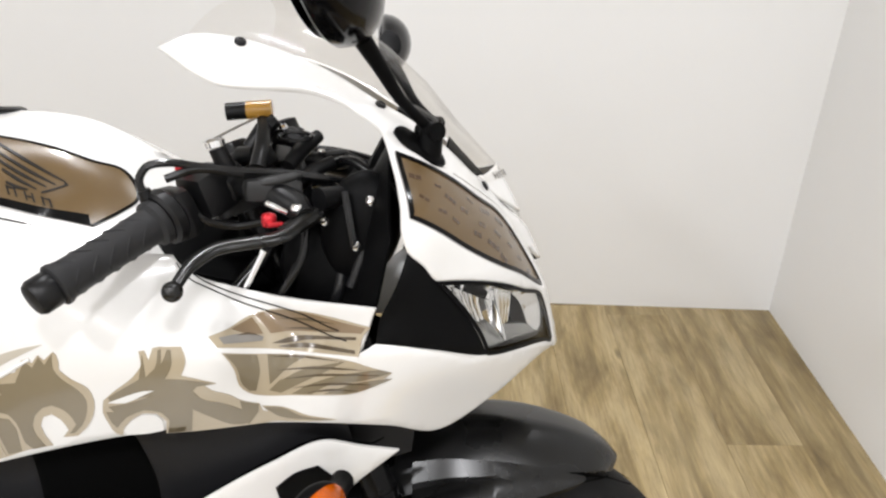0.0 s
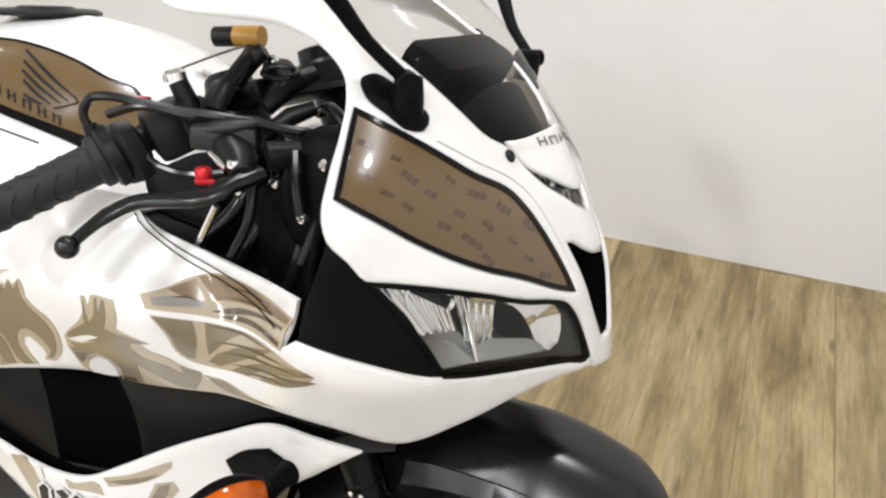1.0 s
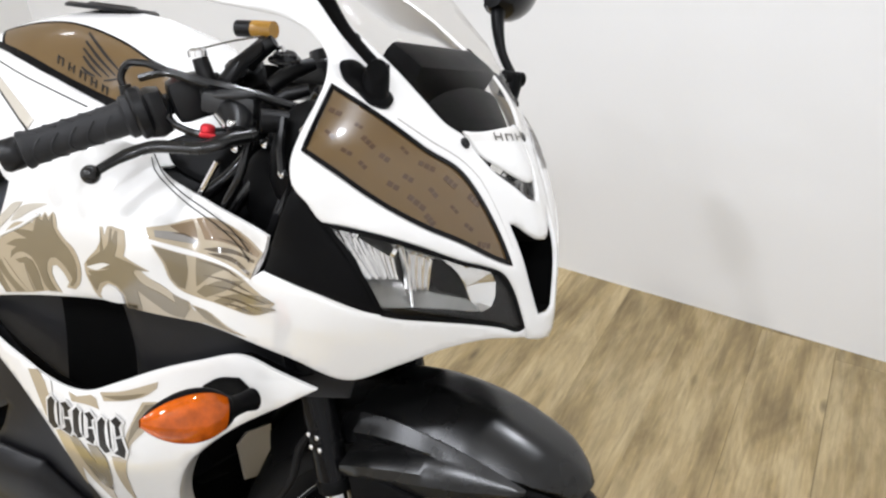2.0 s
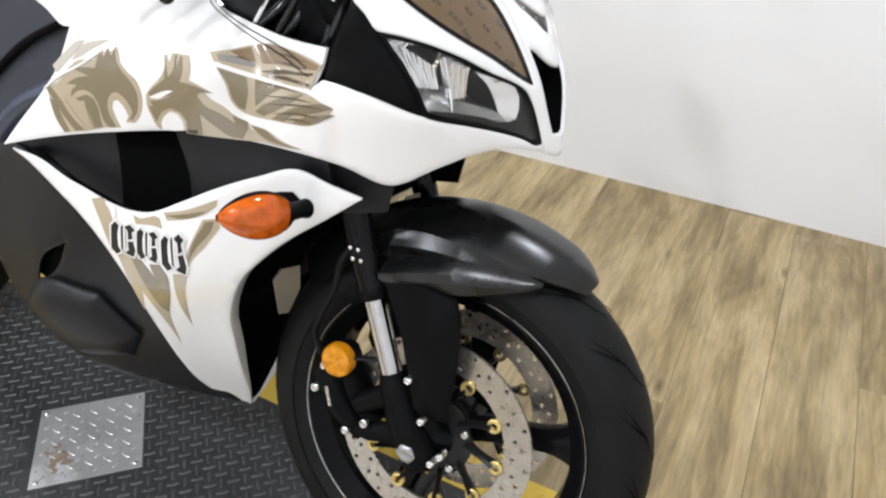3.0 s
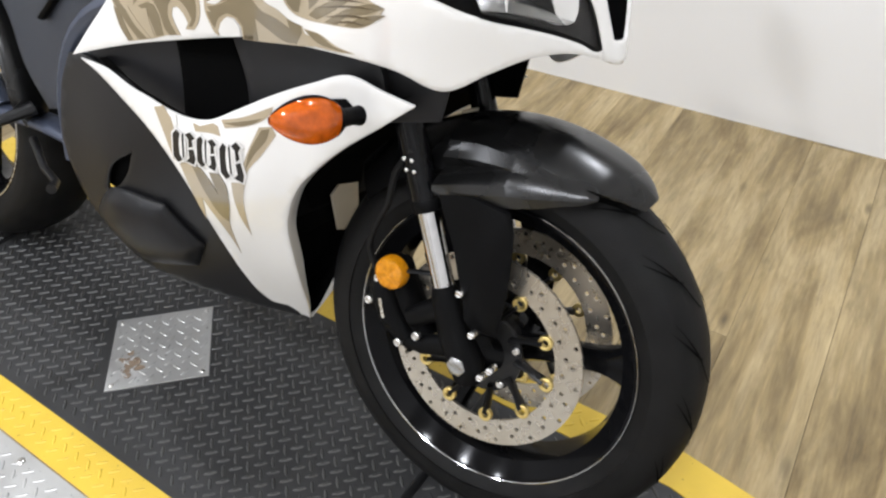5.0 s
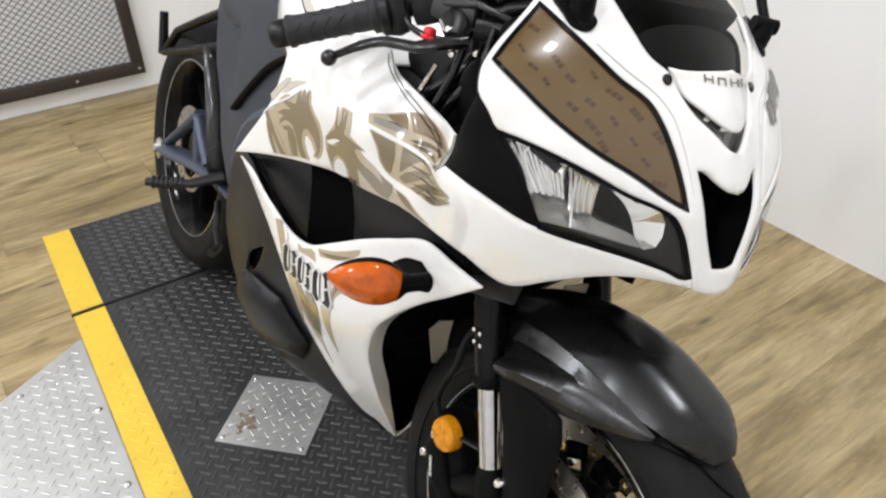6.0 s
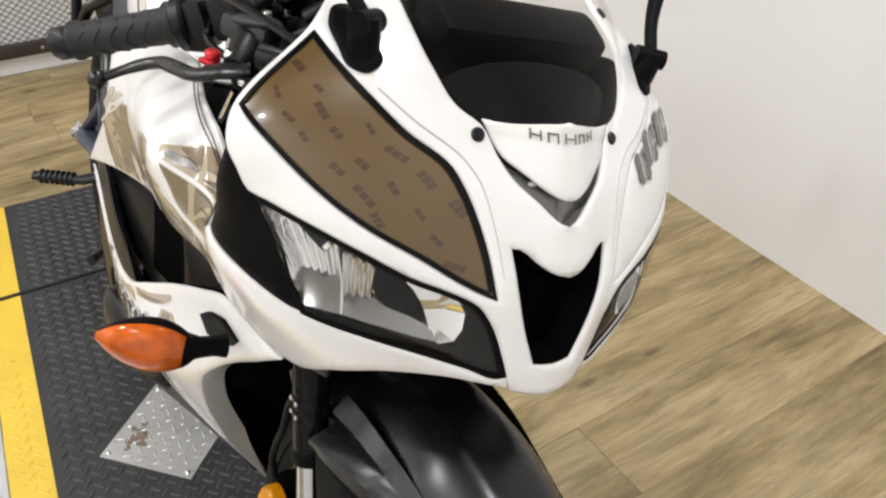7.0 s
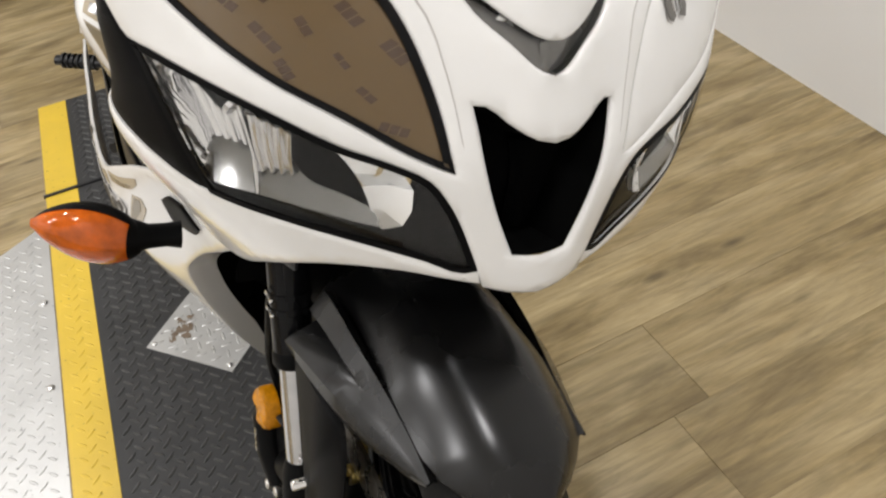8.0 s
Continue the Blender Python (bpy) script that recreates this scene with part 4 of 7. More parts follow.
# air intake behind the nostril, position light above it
# intake lining coloured near black to give the shade of its depth
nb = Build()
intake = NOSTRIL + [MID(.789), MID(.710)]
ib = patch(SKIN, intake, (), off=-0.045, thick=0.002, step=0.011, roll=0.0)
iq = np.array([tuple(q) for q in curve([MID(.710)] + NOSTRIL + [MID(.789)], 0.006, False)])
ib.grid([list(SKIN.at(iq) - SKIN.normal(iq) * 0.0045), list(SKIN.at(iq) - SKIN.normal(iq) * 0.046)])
part("air_intake", ib.whole().soft(), SHADE_BLACK, bike, "ram air intake lining, black for the shade inside", 50)
v_out = V_LOW[::-1] + [MID(.8285), MID(.8485)] + V_UP[::-1]
vb = patch(SKIN, v_out, (), off=-0.0015, thick=0.002, step=0.008, roll=0.001).whole().soft()
vlight = part("position_light", patch(SKIN, v_out, (), off=-0.012, thick=0.002, step=0.01, roll=0).whole().soft(), LAMP_GREY, bike, "clear V-shaped position light", 50)
part("lens", vb, CLEAR, vlight, "clear plastic lens", 50).visible_shadow = False
cell = Build().ball(tuple(SKIN.at((.026, .8525))[0] - SKIN.normal((.026, .8525))[0] * 0.006), (0.003, 0.005, 0.003))
part("bulb_cell", cell, CHROME, vlight)
part("bulb_cell", cell.mirrored(), CHROME, vlight)
centre_out = [(-.005, .8655)] + V_UP + [MID(.8488), MID(.9085), (.0109, .903), (-.0051, .8948), (-.0202, .8886), (-.0290, .8868)]
part("screen_base_panel", patch(SKIN, centre_out, (), off=0.0002, step=0.010, roll=0.0015).whole().soft(), WHITE, bike, "white panel at the foot of the screen", 100)
for s in (1, -1):
    p = SKIN.at(SKIN.from_point((.016, -.078, .931)))[0]
    n = SKIN.normal(SKIN.from_point((.016, -.078, .931)))[0]
    part("screen_screw", Build().lathe((p[0], s * p[1], p[2]), (n[0], s * n[1], n[2]), [(-0.001, 0.0062), (0.002, 0.006), (0.0035, 0.0045), (0.003, 0.002)], 16), BLACK_METAL, bike)
    for w in ((-.096, -.130, 1.018), (-.235, -.142, 1.078)):
        p, n = SKIN.at(SKIN.from_point(w))[0], SKIN.normal(SKIN.from_point(w))[0]
        part("screen_screw", Build().lathe((p[0], s * p[1], p[2]), (n[0], s * n[1], n[2]), [(-0.001, 0.0062), (0.002, 0.006), (0.0035, 0.0045), (0.003, 0.002)], 16), BLACK_METAL, bike)

# windscreen: edges on the cowl, rising to a bubble in the middle
edge3 = [tuple(SKIN.at(q)[0]) for q in [(-.020, .878)] + SCREEN_EDGE]
top3 = [(.046, 0, .938), (.034, 0, .951), (.010, 0, .976), (-.016, 0, 1.004), (-.052, 0, 1.047), (-.098, 0, 1.088), (-.140, 0, 1.114), (-.178, 0, 1.130), (-.212, 0, 1.138), (-.240, 0, 1.140)]
rows = []
for e, c in zip([np.array(e) for e in edge3], [np.array(c) for c in top3]):
    r = []
    for k in range(-10, 11):
        a = k / 10 * math.pi / 2
        x = c[0] + (e[0] - c[0]) * (1 - math.cos(a))
        z = c[2] + (e[2] - c[2]) * (1 - math.cos(a))
        r.append((x, -e[1] * math.sin(a) * 1.0, z))
    rows.append(r)
fine = []
for i in range(len(rows) - 1):
    for s in range(3):
        t = s / 3
        fine.append([tuple((1 - t) * np.array(a) + t * np.array(b2)) for a, b2 in zip(rows[i], rows[i + 1])])
fine.append(rows[-1])
screen = part("windscreen", Build().grid(fine), SMOKE, bike, "clear bubble windscreen", 60)
screen.visible_shadow = False

hood = []
for r in fine[2:9]:
    hood.append([(x - 0.016, y * 0.95, z - 0.012) for x, y, z in r])
part("instrument_hood", Build().grid(hood), SCREEN_DARK, bike, "black instrument hood under the screen", 60)

# lower cowl with its arch
LOW_UP = [(-.352, -.221, .579), (-.30, -.220, .605), (-.251, -.222, .632), (-.198, -.208, .658), (-.148, -.196, .677), (-.111, -.177, .664), (-.072, -.164, .653)]
LOW_BACK = [(-.655, .604), (-.600, .600), (-.550, .584), (-.510, .576), (-.475, .568), (-.442, .5645)]
LOW_ARCH = [(-.12, -.156, .616), (-.177, -.158, .571), (-.215, -.164, .532), (-.238, -.167, .503), (-.260, -.158, .463), (-.276, -.143, .420), (-.285, -.119, .366), (-.299, -.081, .291), (-.321, -.026, .217), (-.334, -.002, .186)]
LOW_OUT = [(-.3575, .2068), (-.395, .240), (-.412, .285), (-.426, .345), (-.443, .408), (-.461, .456), (-.482, .488), (-.520, .527), (-.575, .563), (-.630, .594)]
low_out = LOW_BACK + [tuple(LOW.from_point(p)) for p in LOW_UP + LOW_ARCH] + LOW_OUT
low_b = patch(LOW, low_out, (), step=0.011)
arch = np.array([tuple(LOW.at(LOW.from_point(p))[0]) for p in curve(LOW_ARCH, 0.012, False, 120)])
fade = [min(1, (len(arch) - 1 - i) / (0.35 * len(arch))) * min(1, 0.25 + i / (0.2 * len(arch))) for i in range(len(arch))]
low_b.grid([[tuple(p + k * np.array(d)) for p, k in zip(arch, fade)] for d in ((0, .001, 0), (-.001, .005, -.001), (-.005, .015, -.002), (-.013, .034, -.004), (-.017, .034, -.004), (-.010, .015, -.003), (-.006, .005, -.001))])
duct_b = Build().grid([[tuple(p + k * np.array((-.017, .034, -.004))) for p, k in zip(arch, fade)], [(p[0] - .050, p[1] * .55, p[2]) for p in arch], [(p[0] - .060, 0.0, p[2]) for p in arch]])
lining_b = patch(LOW, shrink([tuple(q) for q in curve(low_out, 0.02)], 0.012), (), off=-0.022, step=0.02, roll=0.0, thick=0.002, smooth_outline=False)
lowc = part("lower_fairing", low_b, WHITE, bike, "glossy white lower fairing with brown flame graphics", 50)
part("lower_fairing", low_b.mirrored(), WHITE, bike, "glossy white lower fairing", 50)


# ---------------------------------------------------------------- front wheel, fork and brakes
WC = Vector((.028, 0, .303))


def ring_plate(c, r0, r1, y0, y1, holes=(), seg=96, name=""):
    """A flat ring in the wheel's plane, pierced by round holes (radius, angle, size)."""
    from mathutils.geometry import delaunay_2d_cdt
    loops = [[(r1 * math.cos(2 * math.pi * k / seg), r1 * math.sin(2 * math.pi * k / seg)) for k in range(seg)], [(r0 * math.cos(2 * math.pi * k / seg), r0 * math.sin(2 * math.pi * k / seg)) for k in range(seg)]]
    for r, a, s in holes:
        loops.append([(r * math.cos(a) + s * math.cos(2 * math.pi * k / 8), r * math.sin(a) + s * math.sin(2 * math.pi * k / 8)) for k in range(8)])
    pts, edges, n = [], [], 0
    for lp in loops:
        pts += lp
        edges += [(n + i, n + (i + 1) % len(lp)) for i in range(len(lp))]
        n += len(lp)
    got = delaunay_2d_cdt([Vector(p) for p in pts], edges, [], 0, 1e-7)
    q = np.array([(p.x, p.y) for p in got[0]])
    keep = []
    cen = [(r * math.cos(a), r * math.sin(a), s) for r, a, s in holes]
    for t in got[2]:
        m = q[list(t)].mean(0)
        d = math.hypot(*m)
        if r0 < d < r1 and not any(math.hypot(m[0] - x, m[1] - y) < s * 0.9 for x, y, s in cen):
            keep.append(tuple(t))
    k = len(q)
    v = [(c[0] + x, y0, c[2] + y) for x, y in q] + [(c[0] + x, y1, c[2] + y) for x, y in q]
    count = {(t[i], t[(i + 1) % 3]) for t in keep for i in range(3)}
    rim = [(a, b2, b2 + k, a + k) for a, b2 in count if (b2, a) not in count]
    return Build().add(v, keep + [tuple(i + k for i in reversed(t)) for t in keep] + rim)


def tyre(c, R, hw, bead):
    prof = [(-hw * 0.80, bead), (-hw * 0.95, bead + 0.022), (-hw, R - 0.058), (-hw * 0.97, R - 0.040), (-hw * 0.84, R - 0.022), (-hw * 0.62, R - 0.0095), (-hw * 0.32, R - 0.0022), (0, R)]
    prof = prof + [(-d, r) for d, r in reversed(prof[:-1])]
    prof += [(hw * 0.72, bead - 0.004), (-hw * 0.72, bead - 0.004)]
    return Build().lathe(c, (0, 1, 0), prof, 96, close=True), prof


def groove_set(c, R, hw, count):
    """Sickle-shaped tread cuts laid on the tyre's crown."""
    b = Build()

    def on(a, s):
        d = hw * s
        x = abs(s)
        r = R - 0.0022 * (x / 0.32) ** 2 if x < 0.32 else R - 0.0022 - (x - 0.32) ** 2 * 0.075
        return Vector((c[0] + (r + 0.0011) * math.cos(a), c[1] + d, c[2] + (r + 0.0011) * math.sin(a)))
    for k in range(count):
        for sgn in (1, -1):
            a0 = 2 * math.pi * (k + (0.5 if sgn < 0 else 0)) / count
            for s0, s1, sweep, w in ((0.05, 0.84, 0.34, 0.021), (0.42, 0.90, 0.16, 0.016)):
                rows = []
                off = 0.0 if w > 0.018 else 0.14
                for i in range(9):
                    t = i / 8
                    s = sgn * (s0 + (s1 - s0) * t)
                    a = a0 + off + sweep * (t ** 1.5)
                    ww = w * math.sin(math.pi * (0.12 + 0.80 * t)) * 0.9
                    rows.append([on(a - ww / 2, s), on(a + ww / 2, s)])
                b.grid(rows)
    return b


ty, _ = tyre(WC, 0.302, 0.060, 0.222)
rim_prof = [(-.050, .224), (-.050, .218), (-.044, .212), (-.030, .196), (0, .192), (.030, .196), (.044, .212), (.050, .218), (.050, .224), (.046, .227), (-.046, .227)]
rimb = Build().lathe(WC, (0, 1, 0), rim_prof, 96, close=True)
rimb.lathe(WC, (0, 1, 0), [(-.045, .030), (-.045, .038), (-.030, .046), (.030, .046), (.045, .038), (.045, .030)], 40)
spokes = []
for k in range(3):
    a0 = 2 * math.pi * k / 3 + 0.10
    rows = []
    for i in range(13):
        t = i / 12
        r = 0.036 + (0.197 - 0.036) * t
        a = a0 + 0.07 * t
        w = 0.0165 + 0.011 * max(0, 1 - t / 0.35) ** 2 + 0.020 * max(0, (t - 0.72) / 0.28) ** 2
        h = 0.024 - 0.007 * math.sin(math.pi * t)
        cc = WC + Vector((r * math.cos(a), 0, r * math.sin(a)))
        tn = Vector((-math.sin(a), 0, math.cos(a)))
        rows.append([cc + tn * w * u + Vector((0, h * v, 0)) for u, v in ((-1, -.62), (-.72, -1), (-.35, -.86), (.35, -.86), (.72, -1), (1, -.62), (1, .62), (.72, 1), (.35, .86), (-.35, .86), (-.72, 1), (-1, .62))])
    spokes.append(Build().grid(rows, close_v=True, caps=True))
wheel = part("front_wheel", rimb, RIM_BLACK, bike, "gloss black cast front wheel", 35)
for b in spokes:
    part("spoke", b, RIM_BLACK, wheel, "", 35)
part("tyre", ty, RUBBER, wheel, "black sport tyre", 40)
tagged(part("tread_groove", groove_set(WC, 0.302, 0.060, 18), SHADE_BLACK, wheel, "curved tread groove", 40), kind="stuff")
# highlight on the black rim edge, modelled as a thin bright ring
for s in (-1, 1):
    part("rim_glint", Build().lathe(WC, (0, 1, 0), [(s * .0502, .2212), (s * .0512, .2222), (s * .0512, .2232), (s * .0502, .2242)], 96, close=True), RIM_GLINT, wheel, "thin bright line standing in for the glint on the rim lip")
valve = [WC + Vector((r * math.cos(-1.34), y, r * math.sin(-1.34))) for r, y in ((.196, -.012), (.182, -.016), (.166, -.020))]
part("valve_stem", Build().tube(valve, [.0052, .0042, .0036], 10), MATTE_BLACK, wheel, "black rubber valve stem")
holes = []
for k in range(30):
    a = 2 * math.pi * k / 30
    holes += [(.1445 - 0.007 * (k % 2), a, .0036), (.1275 - 0.005 * ((k + 1) % 2), a + 0.09, .0036)]
for s in (-1, 1):
    y = s * 0.060
    part("brake_disc", ring_plate(WC, .1110, .1515, y - .0024, y + .0024, holes), DISC, wheel, "drilled steel brake disc", 30)
    carrier = Build()
    carrier.lathe(WC + Vector((0, y, 0)), (0, 1, 0), [(-.003, .034), (-.003, .062), (.003, .062), (.003, .034)], 40, close=True)
    carrier = part("disc_carrier", carrier, BLACK_METAL, wheel, "black disc carrier", 40)
    for k in range(10):
        a = 2 * math.pi * k / 10 - 0.105
        p0, p1 = WC + Vector((.052 * math.cos(a + 0.22), y, .052 * math.sin(a + 0.22))), WC + Vector((.098 * math.cos(a), y, .098 * math.sin(a)))
        part("carrier_arm", Build().tube([p0, (p0 + p1) / 2, p1], [.0135, .0095, .0125], 8, flat=0.35), BLACK_METAL, carrier)
    for k in range(10):
        a = 2 * math.pi * k / 10 - 0.105
        c = WC + Vector((.1030 * math.cos(a), y, .1030 * math.sin(a)))
        part("disc_button", Build().lathe(c, (0, s, 0), [(.0, .0108), (.0060, .0108), (.0068, .0094), (.0060, .0052), (.0026, .0048), (.0, .0048)], 18, close=True), BRASS, wheel, "gold floating disc button")
    for k in range(5):
        a = 2 * math.pi * k / 5 + 0.4
        part("disc_bolt", Build().lathe(WC + Vector((.054 * math.cos(a), y, .054 * math.sin(a))), (0, s, 0), [(0, .006), (.006, .006), (.0075, .0045)], 12), STEEL, wheel)


def fork_x(z):
    return 0.013 - 0.405 * (z - 0.300)


for s in (-1, 1):
    yf = s * 0.104
    leg = part("fork_leg", Build().tube([(fork_x(z), yf, z) for z in (.508, .52, .64, .78, .945)], [.0185, .0198, .0202, .0215, .0235], 28), GLOSS_BLACK, bike, "black upper fork tube")
    part("slider", Build().tube([(fork_x(.385), yf, .385), (fork_x(.51), yf, .51)], .0155, 28), SLIDER, leg, "polished fork slider")
    part("dust_seal", Build().tube([(fork_x(z), yf, z) for z in (.503, .506, .516, .519)], [.0185, .0212, .0212, .0200], 28), MATTE_BLACK, leg)
    for z in (.556, .570):
        part("clamp_ring", Build().tube([(fork_x(z), yf, z), (fork_x(z + .005), yf, z + .005)], .0212, 28), GLOSS_BLACK, leg, "gloss black clamp ring")
        # small chrome heads added for the two glints on each ring
        for k in (-1, 1):
            part("clamp_glint", Build().lathe((fork_x(z + .002) + .006 * k, s * .1235, z + .002), (0, s, 0), [(0, .0030), (.002, .0028), (.0026, .0012)], 8), CHROME, leg)
    foot = Build().tube([(fork_x(.405), yf, .405), (fork_x(.392), yf, .392), (fork_x(.36), yf, .36), (fork_x(.33) + .002, yf, .33), (.026, yf, .298), (.030, yf, .276)], [.0165, .0205, .0225, .024, .026, .020], 24)
    foot.tube([(-.02, yf, .375), (-.052, yf, .352), (-.075, yf, .335)], [.016, .014, .012], 14, flat=1.2)
    foot.tube([(-.005, yf, .318), (-.05, yf, .300), (-.085, yf, .300)], [.015, .012, .011], 14, flat=1.2)
    part("fork_foot", foot, MATTE_BLACK, leg, "black cast fork foot")
    cal = Build().tube([(-.060, s * .078, .290), (-.098, s * .078, .318), (-.124, s * .078, .362), (-.128, s * .078, .402)], [.026, .034, .034, .024], 16, flat=1.2)
    cal.tube([(-.075, s * .108, .303), (-.104, s * .110, .330), (-.124, s * .110, .366), (-.126, s * .106, .396)], [.012, .017, .017, .010], 14, flat=1.1)
    caliper = part("brake_caliper", cal, MATTE_BLACK, bike, "black radial brake caliper")
    part("caliper_mark", Build().box((-.112, s * .1265, .345), (.005, .001, .030), Matrix.Rotation(radians(-18), 4, "Y")), STEEL, caliper, "pale lettering bar")
    for bx, bz in ((-.128, .385), (-.083, .296), (-.140, .345), (-.055, .318)):
        part("bolt", Build().lathe((bx, s * .112, bz), (0, s, 0), [(0, .0065), (.008, .0065), (.0095, .005), (.0088, .003)], 12), STEEL, caliper)
    part("axle_nut", Build().lathe((.019, s * .116, .304), (0, s, 0), [(0, .0205), (.004, .0205), (.005, .016), (.013, .015), (.015, .012), (.0155, .005)], 6), SATIN_MIRROR, leg, "bright axle end")
    for bx, bz in ((.005, .411), (.032, .358), (.055, .300), (.067, .316)):
        part("pinch_bolt", Build().lathe((bx, s * .121, bz), (0, s, 0), [(-.012, .0058), (.003, .0058), (.0045, .0045), (.004, .0025)], 12), CHROME, leg)
    face = Build()
    rings = []
    for r0, h in ((.0245, -.010), (.0245, .001), (.0225, .006), (.0190, .0075), (.0150, .0085), (.0095, .0088), (.0040, .0082), (.0006, .0080)):
        rings.append([(-.108 + r0 * math.cos(a), s * (.118 + h + (.0022 * math.cos(4 * a) * (r0 / .019) if .003 < r0 < .021 else 0)), .400 + r0 * math.sin(a)) for a in (2 * math.pi * k / 32 for k in range(32))])
    refl = part("side_reflector", face.grid(rings, close_v=True, caps=True), YELLOW_LENS, bike, "round amber side reflector", 25)
    part("bracket", Build().tube([(-.108, s * .110, .400), (-.078, s * .108, .410), (-.050, s * .104, .415)], .006, 8, flat=0.5), BLACK_METAL, refl)
    hose = [(-.095, s * .120, .585), (-.120, s * .115, .545), (-.128, s * .112, .500), (-.150, s * .104, .455), (-.160, s * .098, .415), (-.150, s * .092, .385)]
    part("brake_hose", Build().tube([tuple(p) for p in curve(hose, 0.01, False, 120)], .0048, 8), RUBBER, bike, "black rubber brake hose")

# mudguard: an arc over the tyre with shoulders, a ridge and side stays
rows = []
for i in range(29):
    t = i / 28
    a = radians(57.5 + t * 82)
    edge = 0.050 + 0.036 * min(1, t / 0.30) ** 0.8
    tip = min(1, t / 0.10) ** 0.6
    r = []
    for k in range(-10, 11):
        u = k / 10
        y = edge * math.copysign(abs(u) ** 0.92, u) * (0.35 + 0.65 * tip)
        drop = 0.010 * abs(u) ** 2 + (0.052 * min(1, t / 0.35) + 0.006) * max(0, abs(u) - 0.30) ** 1.6 * 1.55
        rad = 0.334 - drop - 0.010 * (1 - tip)
        r.append((WC.x + rad * math.cos(a), y, WC.z + rad * math.sin(a)))
    rows.append(r)
under = [[(x, y * 0.965, z - 0.0035) for x, y, z in r] for r in rows]
fb = Build().grid(rows)
fb.grid([r[::-1] for r in under])
for ra, rb in ((rows[0], under[0]), (rows[-1][::-1], under[-1][::-1])):
    fb.grid([ra[::-1], rb[::-1]])
for k in (0, -1):
    fb.grid([[r[k] for r in rows], [r[k] for r in under]])
fender = part("front_mudguard", fb, SATIN_BLACK, bike, "satin black front mudguard", 45)


XS = np.linspace(-.061, .148, 34)


def along(points):
    """A smooth line read off at the common stations."""
    c = np.array([tuple(p) for p in curve(points, 0.004, False, 150)])
    return np.c_[XS, np.interp(XS, c[:, 0], c[:, 1]), np.interp(XS, c[:, 0], c[:, 2])]


f_up = along([(-.066, .084, .600), (-.026, .085, .606), (.02, .083, .604), (.064, .0785, .598), (.098, .075, .591), (.125, .0735, .585), (.149, .0735, .5805)])
f_mid = along([(-.062, .119, .546), (-.020, .114, .557), (.035, .1075, .569), (.07, .0985, .573), (.102, .089, .5745), (.125, .082, .5755), (.149, .0755, .5785)])
f_bot = along([(-.062, .117, .538), (-.001, .113, .549), (.052, .106, .559), (.085, .097, .563), (.108, .089, .567), (.130, .082, .5705), (.149, .0755, .577)])
f_rim = along([(-.062, .104, .520), (.0, .102, .532), (.045, .099, .540), (.08, .092, .549), (.110, .085, .559), (.131, .080, .566), (.149, .0755, .576)])
merge = np.clip((XS + .045) / .125, 0, 1)[:, None]
merge = merge * merge * (3 - 2 * merge)
f_low = (1 - merge) * along([(-.062, .097, .580), (-.013, .096, .588), (.04, .093, .586)]) + merge * (.62 * f_up + .38 * f_mid)
f_in = (1 - merge) * along([(-.062, .086, .566), (-.020, .085, .574), (.04, .090, .582)]) + merge * (.55 * f_up + .45 * f_mid)
f_top = (1 - merge) * along([(-.062, .113, .551), (-.029, .108, .562), (.04, .098, .580)]) + merge * (.48 * f_up + .52 * f_mid)
f_back = f_rim + np.array((0, -.006, .004))
for s in (-1, 1):
    flank = Build().grid([[(p[0], s * p[1], p[2]) for p in row] for row in (f_up + np.array((0, -.008, -.004)), f_up, f_low, f_in, f_top, f_mid, f_bot, f_rim, f_back)])
    part("flank", flank, SATIN_BLACK, fender, "ridged side of the mudguard", 30)
    poly = [(-.061, .542), (-.048, .514), (-.024, .471), (-.009, .429), (.006, .397), (.012, .365), (.030, .350), (.058, .352), (.062, .409), (.061, .460), (.057, .509), (.047, .535), (.00, .548)]
    st = Build()
    n = len(poly)
    cx, cz = np.mean([p[0] for p in poly]), np.mean([p[1] for p in poly])
    st.add([(x, s * .098, z) for x, z in poly] + [(x, s * (.104 - .18 * max(0, x - .02)), z) for x, z in poly] + [(x + (cx - x) * .10, s * (.112 - .22 * max(0, x - .015)), z + (cz - z) * .05) for x, z in poly],
           [tuple(range(n))] + [(k, (k + 1) % n, n + (k + 1) % n, n + k) for k in range(n)] + [(n + k, n + (k + 1) % n, 2 * n + (k + 1) % n, 2 * n + k) for k in range(n)])
    st.add([(cx, s * .113, cz)] + [(x + (cx - x) * .10, s * (.112 - .22 * max(0, x - .015)), z + (cz - z) * .05) for x, z in poly], [(0, 1 + k, 1 + (k + 1) % n) for k in range(n)])
    part("fork_guard", st, MATTE_BLACK, fender, "black fork guard", 50)

# ---------------------------------------------------------------- black side panels, engine and frame
def hull(name, sections, mat, label, smooth=50):
    """A closed body lofted through rings of points."""
    return part(name, Build().grid(sections, close_v=True, caps=True), mat, bike, label, smooth)


def oval(c, ry, rz, n=24, p=2.6, rx=0.0):
    out = []
    for k in range(n):
        a = 2 * math.pi * k / n
        cy, cz = math.copysign(abs(math.cos(a)) ** (2 / p), math.cos(a)), math.copysign(abs(math.sin(a)) ** (2 / p), math.sin(a))
        out.append((c[0] + rx * cz, c[1] + ry * cy, c[2] + rz * cz))
    return out


